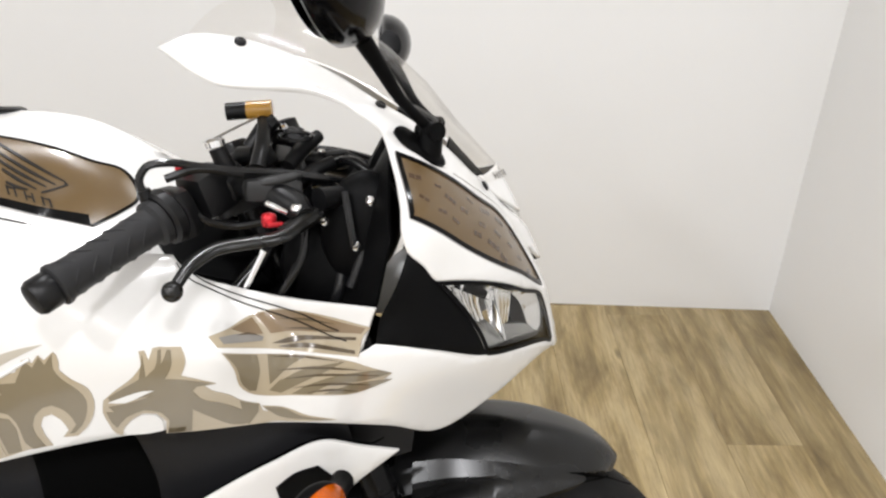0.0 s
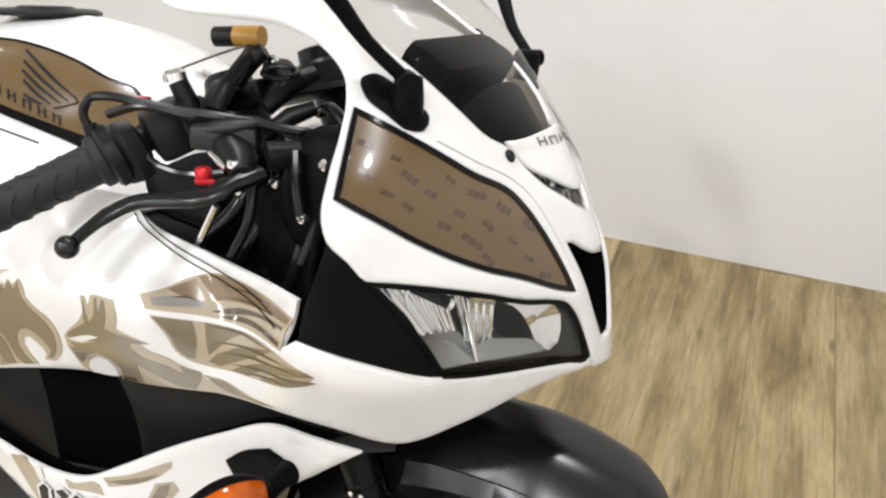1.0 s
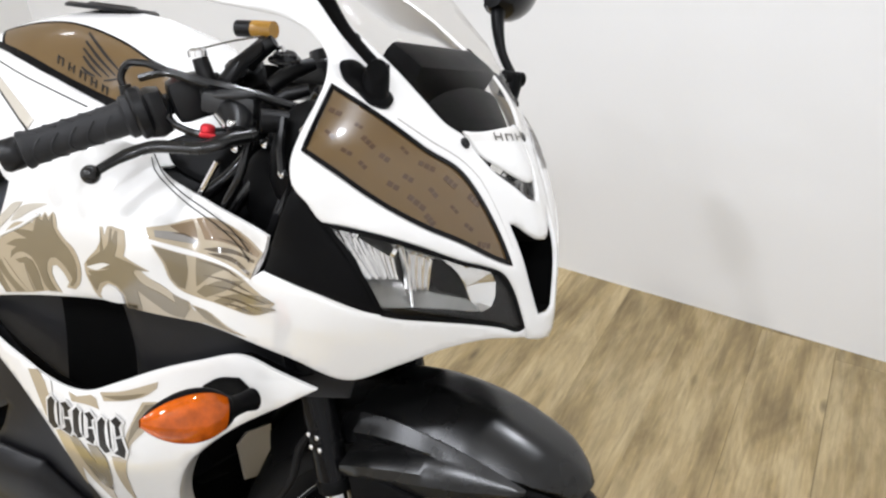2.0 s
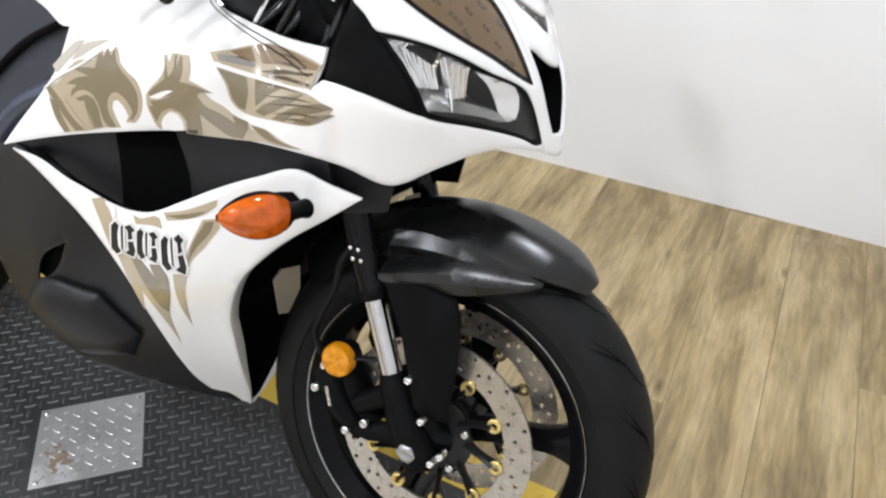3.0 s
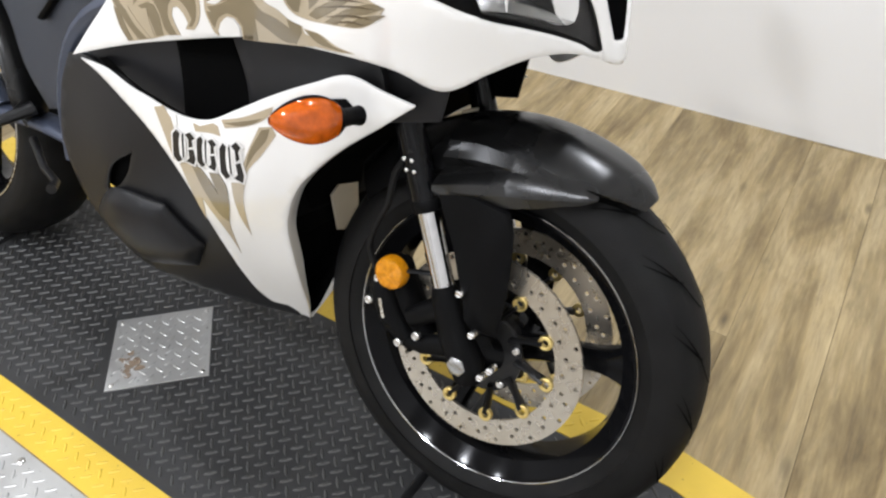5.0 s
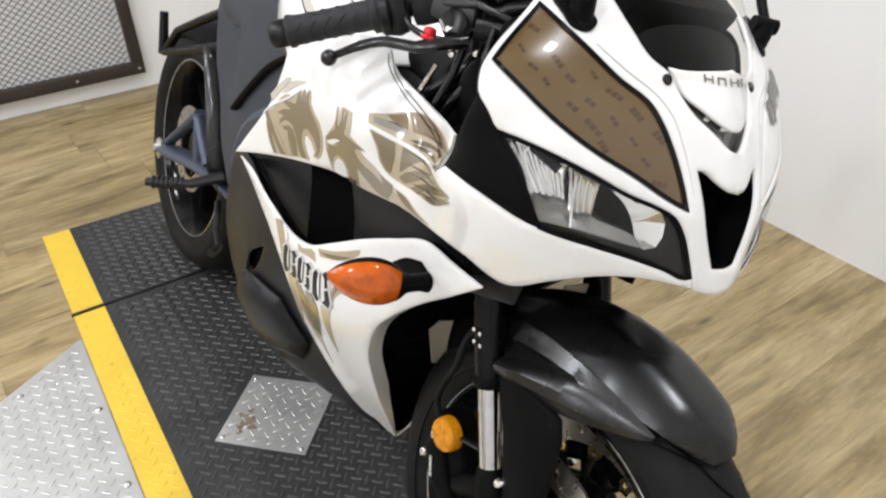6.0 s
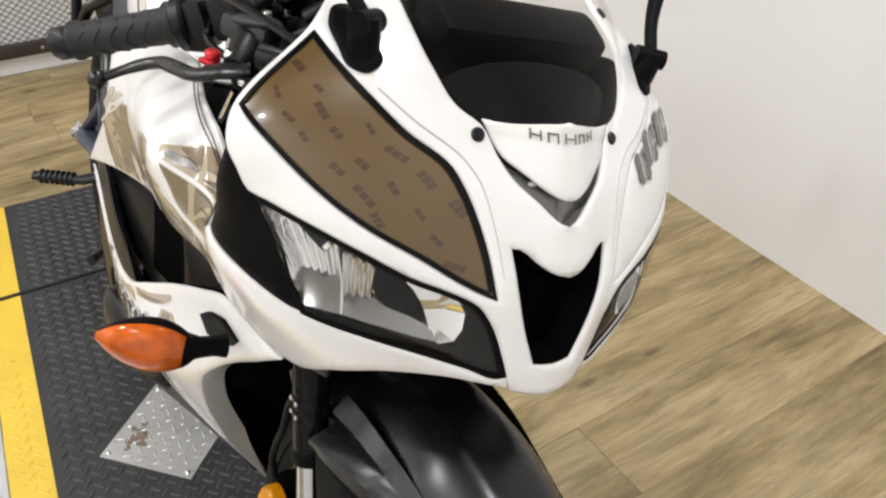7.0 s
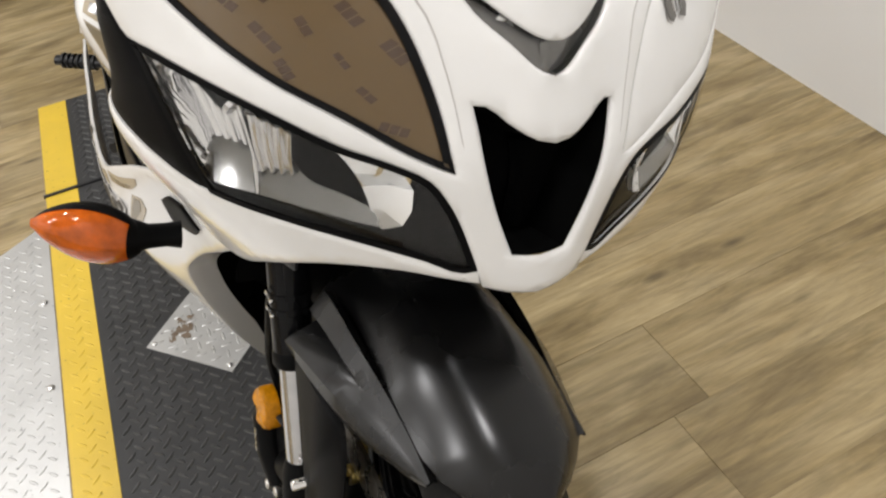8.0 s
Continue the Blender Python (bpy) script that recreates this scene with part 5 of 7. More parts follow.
# engine, linings and duct: shade behind the fairing painted as near black
engine = hull("engine_block", [oval((-.30, 0, .47), .07, .08), oval((-.36, 0, .48), .10, .14), oval((-.47, 0, .47), .125, .17), oval((-.60, 0, .46), .145, .19), oval((-.72, 0, .45), .11, .17)], SHADE_BLACK, "engine behind the fairing, blackened for the shade there")
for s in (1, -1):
    part("fairing_lining", lining_b if s > 0 else lining_b.mirrored(), SHADE_BLACK, bike, "lining behind the lower fairing, black for the shade inside", 50)
part("inner_duct", duct_b.both(), SHADE_BLACK, bike, "duct behind the wheel, black for the shade inside", 50)
radiator = part("radiator", Build().box((-.335, 0, .50), (.030, .20, .18), Matrix.Rotation(radians(-14), 4, "Y"), bevel=.004), MATTE_BLACK, bike, "black finned radiator")
inner_pts = [(-.60, -.195, .60), (-.40, -.165, .60), (-.20, -.150, .62), (-.08, -.120, .66), (-.30, -.155, .70), (-.50, -.185, .68), (-.20, -.145, .72), (-.30, -.14, .52), (-.45, -.17, .52)]
INNER = Skin(inner_pts, (.2, -.95, .1), 1e-4)
inner_out = [tuple(INNER.from_point(p)) for p in ((-.63, -.2, .61), (-.55, -.19, .52), (-.42, -.17, .50), (-.30, -.14, .54), (-.18, -.15, .60), (-.06, -.12, .63), (-.05, -.12, .70), (-.2, -.15, .74), (-.4, -.17, .73), (-.56, -.19, .68))]
inner_b = patch(INNER, inner_out, (), step=0.02)
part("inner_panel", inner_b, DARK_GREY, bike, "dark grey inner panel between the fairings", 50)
# flat black sheet on the panel, painted shade of the vent
part("vent_shade", patch(INNER, [tuple(INNER.from_point(p)) for p in ((-.475, -.18, .72), (-.455, -.17, .62), (-.45, -.17, .53), (-.33, -.15, .53), (-.325, -.15, .62), (-.35, -.16, .72))], (), off=0.004, step=0.02, thick=0.003, roll=0.0), SHADE_BLACK, bike, "black sheet standing for the shade in the vent", 50)
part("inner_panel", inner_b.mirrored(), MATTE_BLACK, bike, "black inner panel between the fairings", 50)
part("vent_divider", patch(INNER, [tuple(INNER.from_point(p)) for p in ((-.36, -.17, .70), (-.33, -.16, .62), (-.335, -.15, .53), (-.24, -.15, .56), (-.12, -.13, .63), (-.14, -.14, .70))], (), off=0.022, step=0.02, thick=0.02), DARK_GREY, bike, "dark grey vent divider", 50)

GREY_PTS = [(-.64, -.212, .610), (-.52, -.205, .52), (-.45, -.125, .31), (-.38, -.04, .20), (-.70, -.195, .52), (-.72, -.185, .42), (-.66, -.17, .32), (-.56, -.14, .25), (-.46, -.07, .20), (-.60, -.200, .44)]
GREY = Skin(GREY_PTS, (.1, -.95, -.15), 1e-4)
grey_out = [tuple(GREY.from_point(p)) for p in ((-.625, -.21, .606), (-.550, -.21, .560), (-.475, -.20, .510), (-.425, -.18, .440), (-.405, -.15, .380), (-.388, -.11, .310), (-.372, -.06, .240), (-.345, -.02, .190), (-.43, -.06, .192), (-.52, -.12, .215), (-.62, -.16, .265), (-.70, -.18, .345), (-.735, -.19, .44), (-.715, -.195, .54), (-.675, -.205, .600))]
hole_v = [tuple(GREY.from_point(p)) for p in ((-.545, -.2, .475), (-.60, -.2, .435), (-.625, -.2, .385), (-.605, -.2, .392), (-.565, -.2, .43))]
grey_b = patch(GREY, grey_out, [hole_v], off=-0.007, step=0.014, thick=0.004)
# black backing, shade of the slot put into its colour
part("vent_backing", patch(GREY, shrink(hole_v, -0.03), (), off=-0.022, step=0.02, thick=0.002, roll=0.0), SHADE_BLACK, bike)
greyp = part("belly_fairing", grey_b, DARK_GREY, bike, "dark grey satin belly fairing with a slot vent", 50)
part("belly_fairing", grey_b.mirrored(), DARK_GREY, bike, "dark grey satin belly fairing with a slot vent", 50)
bq = [tuple(GREY.from_point(p)) for p in ((-.50, -.17, .40), (-.60, -.19, .40), (-.66, -.18, .34), (-.58, -.15, .27), (-.48, -.12, .28), (-.455, -.13, .33))]
part("belly_bulge", patch(GREY, bq, (), off=0.001, step=0.012, thick=0.004, crown=0.020, roll=0.0), DARK_GREY, greyp, "", 60)

# pale inner edges of the far side, seen past the wheel and under the nose
for nm, lab, x, pts in (("inner_edge", "pale inner edge of the fairing behind the wheel", -.295, [(-0.0225, 0.4372), (-0.0046, 0.4511), (0.0477, 0.4431), (0.0548, 0.4001), (0.0269, 0.3629), (0.0009, 0.3699)]), ("inner_tab", "pale tab under the nose", -.112, [(0.0341, 0.601), (0.0351, 0.6097), (0.0913, 0.607), (0.1009, 0.5892)])):
    part(nm, Build().plate([(y, z) for y, z in pts], Matrix(((0, 0, 1, x), (1, 0, 0, 0), (0, 1, 0, 0), (0, 0, 0, 1))), .003, .0008), PALE_TAN, bike, lab, 0)

# frame spar, subframe and seat
for s in (-1, 1):
    spar = [(-.16, s * .10, .78), (-.32, s * .16, .76), (-.50, s * .175, .72), (-.66, s * .165, .64), (-.74, s * .14, .52), (-.76, s * .12, .40)]
    part("frame_spar", Build().tube([tuple(p) for p in curve(spar, 0.03, False, 120)], .038, 16, flat=0.5), FRAME, bike, "dark blue-grey alloy frame spar")
TANK_PTS = [(-.69, 0, .985), (-.60, 0, 1.003), (-.53, 0, 1.005), (-.45, 0, .995), (-.39, 0, .968), (-.33, 0, .93), (-.44, -.135, .91), (-.505, -.156, .922), (-.427, -.118, .938), (-.36, -.125, .90),
            (-.60, -.165, .935), (-.65, -.152, .94), (-.45, -.095, .968), (-.55, -.105, .982), (-.37, -.085, .94), (-.40, -.190, .862), (-.5, -.205, .86), (-.6, -.195, .86), (-.68, -.155, .87), (-.71, -.10, .92), (-.62, -.178, .80), (-.47, -.218, .80), (-.55, -.2, .79), (-.4, -.216, .835)]
TANK = Skin(TANK_PTS, (.05, -.72, .69), 1e-4)
tank_line = [(-.30, 0, .905), (-.29, -.08, .87), (-.30, -.15, .845), (-.33, -.195, .855), (-.40, -.214, .835), (-.47, -.216, .80), (-.525, -.205, .788), (-.57, -.190, .800), (-.62, -.175, .812), (-.655, -.165, .830), (-.678, -.158, .855), (-.692, -.145, .885), (-.705, -.10, .92), (-.72, -.04, .945), (-.72, 0, .96)]
tank_line += [(-.69, 0, .985), (-.60, 0, 1.003), (-.53, 0, 1.005), (-.45, 0, .995), (-.39, 0, .968), (-.33, 0, .93)]
tb = patch(TANK, [tuple(TANK.from_point(p)) for p in tank_line], (), step=0.014, roll=0.0, thick=0.004, corner=70)
tb.v = [(x, 0.0 if y > -0.006 else y, z) for x, y, z in tb.v]
tank = part("fuel_tank", tb.both(), WHITE, bike, "white fuel tank with brown patterned side panels", 50)
TANK_PANEL = [(-.640, .628), (-.600, .652), (-.539, .665), (-.494, .662), (-.455, .654), (-.415, .643), (-.389, .640), (-.370, .620), (-.365, .602), (-.378, .581), (-.401, .558), (-.4355, .566), (-.475, .5735), (-.548, .581), (-.612, .600)]
tp = part("tank_panel", decal(TANK, TANK_PANEL, 0.001), GOLD, tank, "brown patterned film panel", 50)
part("black_edge", ring(TANK, TANK_PANEL, 0.0032, 0.0016), GLOSS_BLACK, tp)
part("black_strip", decal(TANK, [(-.625, .606), (-.5634, .5938), (-.5037, .5845), (-.4447, .579), (-.408, .573), (-.403, .560), (-.4531, .5689), (-.5093, .576), (-.5644, .5845), (-.625, .598)], 0.0022), GLOSS_BLACK, tp, "black lower border", 50)
part("feather_bar", decal(TANK, [(-0.5162, 0.6547), (-0.4752, 0.6313), (-0.4392, 0.6124), (-0.44, 0.6111), (-0.4763, 0.6277), (-0.516, 0.6513)], 0.0022), MARK, tp, "dark feather bar of the emblem", 50)
part("feather_bar", decal(TANK, [(-0.5092, 0.64), (-0.4766, 0.6225), (-0.4465, 0.6078), (-0.4473, 0.6065), (-0.4779, 0.619), (-0.5095, 0.6371)], 0.0022), MARK, tp, "dark feather bar of the emblem", 50)
part("feather_bar", decal(TANK, [(-0.505, 0.629), (-0.4794, 0.6158), (-0.455, 0.6046), (-0.4557, 0.6032), (-0.4805, 0.6123), (-0.5055, 0.6263)], 0.0022), MARK, tp, "dark feather bar of the emblem", 50)
part("feather_bar", decal(TANK, [(-0.4987, 0.6186), (-0.4812, 0.6091), (-0.4642, 0.6011), (-0.4648, 0.5997), (-0.4824, 0.6056), (-0.4994, 0.616)], 0.0022), MARK, tp, "dark feather bar of the emblem", 50)
part("feather_bar", decal(TANK, [(-0.4929, 0.6044), (-0.4824, 0.6011), (-0.472, 0.5989), (-0.4722, 0.5973), (-0.4827, 0.5973), (-0.493, 0.6017)], 0.0022), MARK, tp, "dark feather bar of the emblem", 50)
part("feather_bar", decal(TANK, [(-0.4398, 0.6134), (-0.4339, 0.6073), (-0.4591, 0.5965), (-0.4602, 0.5981), (-0.4376, 0.6076)], 0.0022), MARK, tp, "dark feather bar of the emblem", 50)
part("letter_bar", decal(TANK, [(-0.5282, 0.6074), (-0.5258, 0.6069), (-0.5203, 0.5958), (-0.5225, 0.5962)], 0.0022, corner=10), MARK, tp, "dark lettering bar", 50)
part("letter_bar", decal(TANK, [(-0.5206, 0.6059), (-0.5183, 0.6054), (-0.513, 0.5945), (-0.5152, 0.5949)], 0.0022, corner=10), MARK, tp, "dark lettering bar", 50)
part("letter_bar", decal(TANK, [(-0.526, 0.6061), (-0.5196, 0.6049), (-0.5188, 0.6031), (-0.5251, 0.6044)], 0.0022, corner=10), MARK, tp, "dark lettering bar", 50)
part("letter_bar", decal(TANK, [(-0.5105, 0.6034), (-0.5082, 0.603), (-0.5032, 0.5922), (-0.5054, 0.5926)], 0.0022, corner=10), MARK, tp, "dark lettering bar", 50)
part("letter_bar", decal(TANK, [(-0.5032, 0.6021), (-0.501, 0.6017), (-0.4962, 0.591), (-0.4983, 0.5914)], 0.0022, corner=10), MARK, tp, "dark lettering bar", 50)
part("letter_bar", decal(TANK, [(-0.5067, 0.5986), (-0.5006, 0.5975), (-0.4999, 0.5958), (-0.5059, 0.5969)], 0.0022, corner=10), MARK, tp, "dark lettering bar", 50)
part("letter_bar", decal(TANK, [(-0.4931, 0.5996), (-0.4909, 0.5992), (-0.4863, 0.5887), (-0.4884, 0.5891)], 0.0022, corner=10), MARK, tp, "dark lettering bar", 50)
part("letter_bar", decal(TANK, [(-0.486, 0.5984), (-0.4838, 0.598), (-0.4794, 0.5876), (-0.4815, 0.5879)], 0.0022, corner=10), MARK, tp, "dark lettering bar", 50)
part("letter_bar", decal(TANK, [(-0.4911, 0.5985), (-0.4851, 0.5975), (-0.4844, 0.5958), (-0.4903, 0.5968)], 0.0022, corner=10), MARK, tp, "dark lettering bar", 50)
part("letter_bar", decal(TANK, [(-0.4762, 0.5963), (-0.4741, 0.5959), (-0.4698, 0.5856), (-0.4719, 0.586)], 0.0022, corner=10), MARK, tp, "dark lettering bar", 50)
part("letter_bar", decal(TANK, [(-0.4692, 0.5951), (-0.4671, 0.5947), (-0.4628, 0.5844), (-0.465, 0.5848)], 0.0022, corner=10), MARK, tp, "dark lettering bar", 50)
part("letter_bar", decal(TANK, [(-0.4729, 0.5917), (-0.467, 0.5907), (-0.4663, 0.5891), (-0.4722, 0.5901)], 0.0022, corner=10), MARK, tp, "dark lettering bar", 50)
part("letter_bar", decal(TANK, [(-0.4599, 0.5934), (-0.4577, 0.593), (-0.4533, 0.5826), (-0.4556, 0.5831)], 0.0022, corner=10), MARK, tp, "dark lettering bar", 50)
part("letter_bar", decal(TANK, [(-0.4527, 0.592), (-0.4503, 0.5915), (-0.4452, 0.5807), (-0.4479, 0.5814)], 0.0022, corner=10), MARK, tp, "dark lettering bar", 50)
part("letter_bar", decal(TANK, [(-0.458, 0.5923), (-0.4518, 0.5911), (-0.4512, 0.5895), (-0.4574, 0.5907)], 0.0022, corner=10), MARK, tp, "dark lettering bar", 50)
part("tan_wedge", decal(TANK, [(-.640, .590), (-.610, .572), (-.500, .515), (-.503, .504), (-.556, .5304), (-.608, .5634)], 0.0012), PALE_TAN, tank, "faint tan wedge", 50)
part("knee_cover", patch(TANK, [(-0.3369, 0.5467), (-0.3263, 0.532), (-0.312, 0.5206), (-0.2953, 0.5157), (-0.254, 0.5136), (-0.2466, 0.5447), (-0.2717, 0.6051), (-0.3048, 0.5987), (-0.3248, 0.5709)], (), 0.002, 0.004, 0.012, 0.002), MATTE_BLACK, tank, "black plastic cover at the tank front", 50)
part("filler_cap", Build().lathe((-.60, 0, 1.001), (-.03, 0, 1), [(0, .062), (.004, .062), (.007, .056), (.007, .034), (.010, .030), (.010, .004)], 36), BLACK_METAL, tank, "black fuel filler cap")
for line, w in (([(-.6393, .591), (-.595, .5756), (-.5423, .564), (-.4909, .5590), (-.4552, .5560)], .0009), ([(-.642, .592), (-.6081, .5634), (-.5405, .522), (-.50, .500)], .0016)):
    part("pinstripe", Build().tube([tuple(TANK.at(q)[0] + TANK.normal(q)[0] * .0006) for q in curve(line, 0.02, False, 120)], w, 6), MARK, tank, "thin dark line")

seat_rows = []
for x, w, z, h in ((-.66, .09, .855, .05), (-.72, .125, .845, .045), (-.80, .140, .835, .045), (-.90, .145, .835, .045), (-1.0, .135, .850, .05), (-1.06, .115, .865, .05), (-1.10, .09, .895, .045)):
    seat_rows.append(oval((x, 0, z), w, h, 28, 2.8))
seat = part("seat", Build().grid(seat_rows, close_v=True, caps=True), SEAT, bike, "dark blue-black rider seat", 60)
tail_rows = []
for x, w, z, h in ((-.78, .15, .775, .05), (-.92, .145, .80, .075), (-1.06, .125, .85, .09), (-1.22, .10, .90, .085), (-1.40, .07, .95, .06), (-1.52, .045, .975, .035), (-1.58, .02, .985, .015)):
    tail_rows.append(oval((x, 0, z), w, h, 28, 2.6))
tail = part("tail_fairing", Build().grid(tail_rows, close_v=True, caps=True), SEAT, bike, "dark grey tail unit", 60)
COVER = Skin([(-.60, -.176, .79), (-.52, -.182, .75), (-.62, -.172, .62), (-.75, -.155, .50), (-.72, -.165, .74), (-.80, -.155, .70), (-.935, -.125, .61), (-1.0, -.115, .68), (-.95, -.125, .79), (-.80, -.155, .80), (-.68, -.172, .83), (-1.04, -.105, .77), (-.87, -.130, .70)], (.1, -.98, .15), 1e-4)
cov_out = [tuple(COVER.from_point(p)) for p in ((-.52, -.19, .80), (-.56, -.19, .70), (-.63, -.18, .60), (-.72, -.16, .50), (-.82, -.15, .47), (-.90, -.13, .53), (-.945, -.12, .600), (-.995, -.12, .655), (-1.045, -.105, .76), (-1.02, -.11, .80), (-.92, -.13, .815), (-.80, -.155, .83), (-.70, -.17, .85))]
cov_b = patch(COVER, cov_out, (), step=0.02, thick=0.004)
part("side_cover", cov_b, SEAT, bike, "dark blue-grey side cover below the seat", 60)
part("side_cover", cov_b.mirrored(), SEAT, bike, "dark blue-grey side cover below the seat", 60)
for s in (-1, 1):
    edge = [(-.54, s * .192, .795), (-.635, s * .180, .750), (-.71, s * .172, .695), (-.79, s * .162, .63)]
    part("trim_edge", Build().tube([tuple(p) for p in curve(edge, 0.03, False, 120)], .008, 10, flat=0.6), MATTE_BLACK, bike, "black seat edge trim")

# ---------------------------------------------------------------- rear wheel and swing arm
SET["rear"] = True
RC = Vector((-1.345, 0, .313))
ty2, _ = tyre(RC, 0.318, 0.090, 0.222)
rb = Build().lathe(RC, (0, 1, 0), [(-.076, .226), (-.076, .219), (-.068, .212), (-.050, .196), (0, .190), (.050, .196), (.068, .212), (.076, .219), (.076, .226), (.070, .229), (-.070, .229)], 80, close=True)
rb.lathe(RC, (0, 1, 0), [(-.065, .028), (-.065, .045), (-.04, .055), (.04, .055), (.065, .045), (.065, .028)], 32)
rear_spokes = []
for k in range(6):
    a0 = 2 * math.pi * (k // 2) / 3 + (0.22 if k % 2 else -0.22)
    rows = []
    for i in range(6):
        t = i / 5
        r = .045 + .152 * t
        a = a0 * 1.0 + (0.10 if k % 2 else -0.10) * t
        cc, tn = RC + Vector((r * math.cos(a), 0, r * math.sin(a))), Vector((-math.sin(a), 0, math.cos(a)))
        rows.append([cc + tn * .011 * u + Vector((0, .022 * v, 0)) for u, v in ((-1, -.6), (-.6, -1), (.6, -1), (1, -.6), (1, .6), (.6, 1), (-.6, 1), (-1, .6))])
    rear_spokes.append(Build().grid(rows, close_v=True, caps=True))
rwheel = part("rear_wheel", rb, GLOSS_BLACK, bike, "gloss black cast rear wheel", 35)
for b in rear_spokes:
    part("spoke", b, GLOSS_BLACK, rwheel, "", 35)
part("tyre", ty2, RUBBER, rwheel, "wide black sport tyre", 40)
# bright ring in place of the rear rim's edge highlight
part("rim_glint", Build().lathe(RC, (0, 1, 0), [(-.0763, .2225), (-.0768, .2235), (-.0768, .2248), (-.0763, .2258)], 80, close=True), STEEL, rwheel, "thin bright line standing in for the glint on the rim lip")
part("brake_disc", ring_plate(RC, .072, .110, -.078, -.074, [(.1 - .014 * (k % 2), 2 * math.pi * k / 24, .0035) for k in range(24)], 64), DISC, rwheel, "drilled steel rear brake disc", 30)
for s in (-1, 1):
    arm = [(-.80, s * .100, .37), (-.95, s * .118, .385), (-1.12, s * .128, .365), (-1.25, s * .134, .335), (-1.345, s * .136, .315)]
    arm_path = [tuple(p) for p in curve(arm, 0.03, False, 120)]
    sw = part("swing_arm", Build().tube(arm_path, [.032] * (len(arm_path) - 2) + [.030, .026], 16, flat=0.5), FRAME, bike, "blue-grey alloy swing arm", 50)
    for a, c, w in (((-1.33, s * .136, .335), (-1.115, s * .140, .490), .015), ((-1.115, s * .140, .490), (-1.105, s * .134, .370), .017), ((-1.05, s * .132, .395), (-1.12, s * .140, .485), .018)):
        part("brace", Build().tube([a, tuple((np.array(a) + np.array(c)) / 2), c], w, 12, flat=0.6), FRAME, sw)
    part("axle_nut", Build().lathe((-1.345, s * .150, .315), (0, s, 0), [(0, .026), (.006, .026), (.010, .018), (.012, .012), (.018, .011), (.019, .005)], 20), STEEL, sw, "steel rear axle nut")
hug = []
for i in range(13):
    a = radians(35 + 80 * i / 12)
    hug.append([(RC.x + (.332 - .05 * abs(k / 6) ** 3) * math.cos(a), .096 * k / 6, RC.z + (.332 - .05 * abs(k / 6) ** 3) * math.sin(a)) for k in range(-6, 7)])
part("rear_hugger", Build().grid(hug).grid([[(x, y * .97, z - .004) for x, y, z in r][::-1] for r in hug]), MATTE_BLACK, bike, "matte black rear tyre hugger", 50)
for s in (-1, 1):
    hp = [(-1.09, s * .125, .655), (-1.03, s * .135, .600), (-.98, s * .14, .52), (-.955, s * .14, .45), (-.95, s * .13, .38)]
    hpath = [tuple(p) for p in curve(hp, 0.02, False, 120)]
    part("hanger_plate", Build().tube(hpath, [.022] + [.036] * (len(hpath) - 3) + [.028, .02], 14, flat=0.35), SATIN_BLACK, bike, "black footrest hanger plate", 50)
    for bx, bz in ((-1.0, .545), (-.962, .47), (-.96, .40), (-1.06, .63)):
        part("hanger_bolt", Build().lathe((bx, s * .150, bz), (0, s, 0), [(0, .0075), (.004, .0075), (.006, .005)], 10), STEEL, bike)
    peg = part("footrest", Build().tube([(-.93, s * .145, .42), (-.94, s * .185, .405), (-.945, s * .205, .398)], [.018, .014, .013], 12, flat=0.7), BLACK_METAL, bike, "black footrest hanger")
    part("peg_bar", Build().tube([(-.945, s * .200, .396), (-.992, s * .282, .382)], [.0115, .0115], 12, flat=0.75), BLACK_METAL, peg, "knurled black footrest")
    for k in range(7):
        t = .25 + .1 * k
        part("peg_rib", Build().lathe((-.945 - .047 * t, s * (.200 + .082 * t), .396 - .014 * t), (-.047, s * .082, -.014), [(-.002, .0138), (.002, .0138)], 12), BLACK_METAL, peg)
    part("brake_pedal", Build().tube([(-.93, s * .15, .36), (-.86, s * .175, .33), (-.80, s * .19, .325), (-.775, s * .215, .325)], [.008, .007, .007, .009], 10), BLACK_METAL, peg)
    rest = part("rear_rest_hanger", Build().tube([(-1.00, s * .130, .675), (-1.14, s * .148, .625), (-1.32, s * .165, .565)], [.016, .014, .013], 12, flat=0.7), BLACK_METAL, bike, "black passenger footrest hanger")
    part("hanger_strut", Build().tube([(-1.05, s * .125, .735), (-1.15, s * .145, .685), (-1.25, s * .160, .635), (-1.32, s * .165, .565)], [.014, .013, .012, .012], 12, flat=0.7), BLACK_METAL, rest)
    part("folded_rest", Build().tube([(-1.325, s * .168, .560), (-1.330, s * .172, .655)], [.012, .010], 12, flat=0.7), BLACK_METAL, rest)
part("silencer", Build().tube([(-.95, 0, .80), (-1.2, 0, .86), (-1.5, 0, .915), (-1.6, 0, .93)], [.04, .06, .06, .045], 24), STEEL, bike, "steel under-seat silencer")
part("side_stand", Build().tube([(-.66, .13, .25), (-.69, .20, .12), (-.70, .262, .085), (-.70, .30, .093)], [.013, .011, .010, .012], 12), BLACK_METAL, bike, "black side stand")
SET["rear"] = False


# ---------------------------------------------------------------- controls, mirrors and signals
def bolt(p, axis, r, h, mat, parent):
    return part("bolt", Build().lathe(p, axis, [(0, r), (h * .6, r), (h, r * .75), (h * .85, r * .4)], 12), mat, parent)


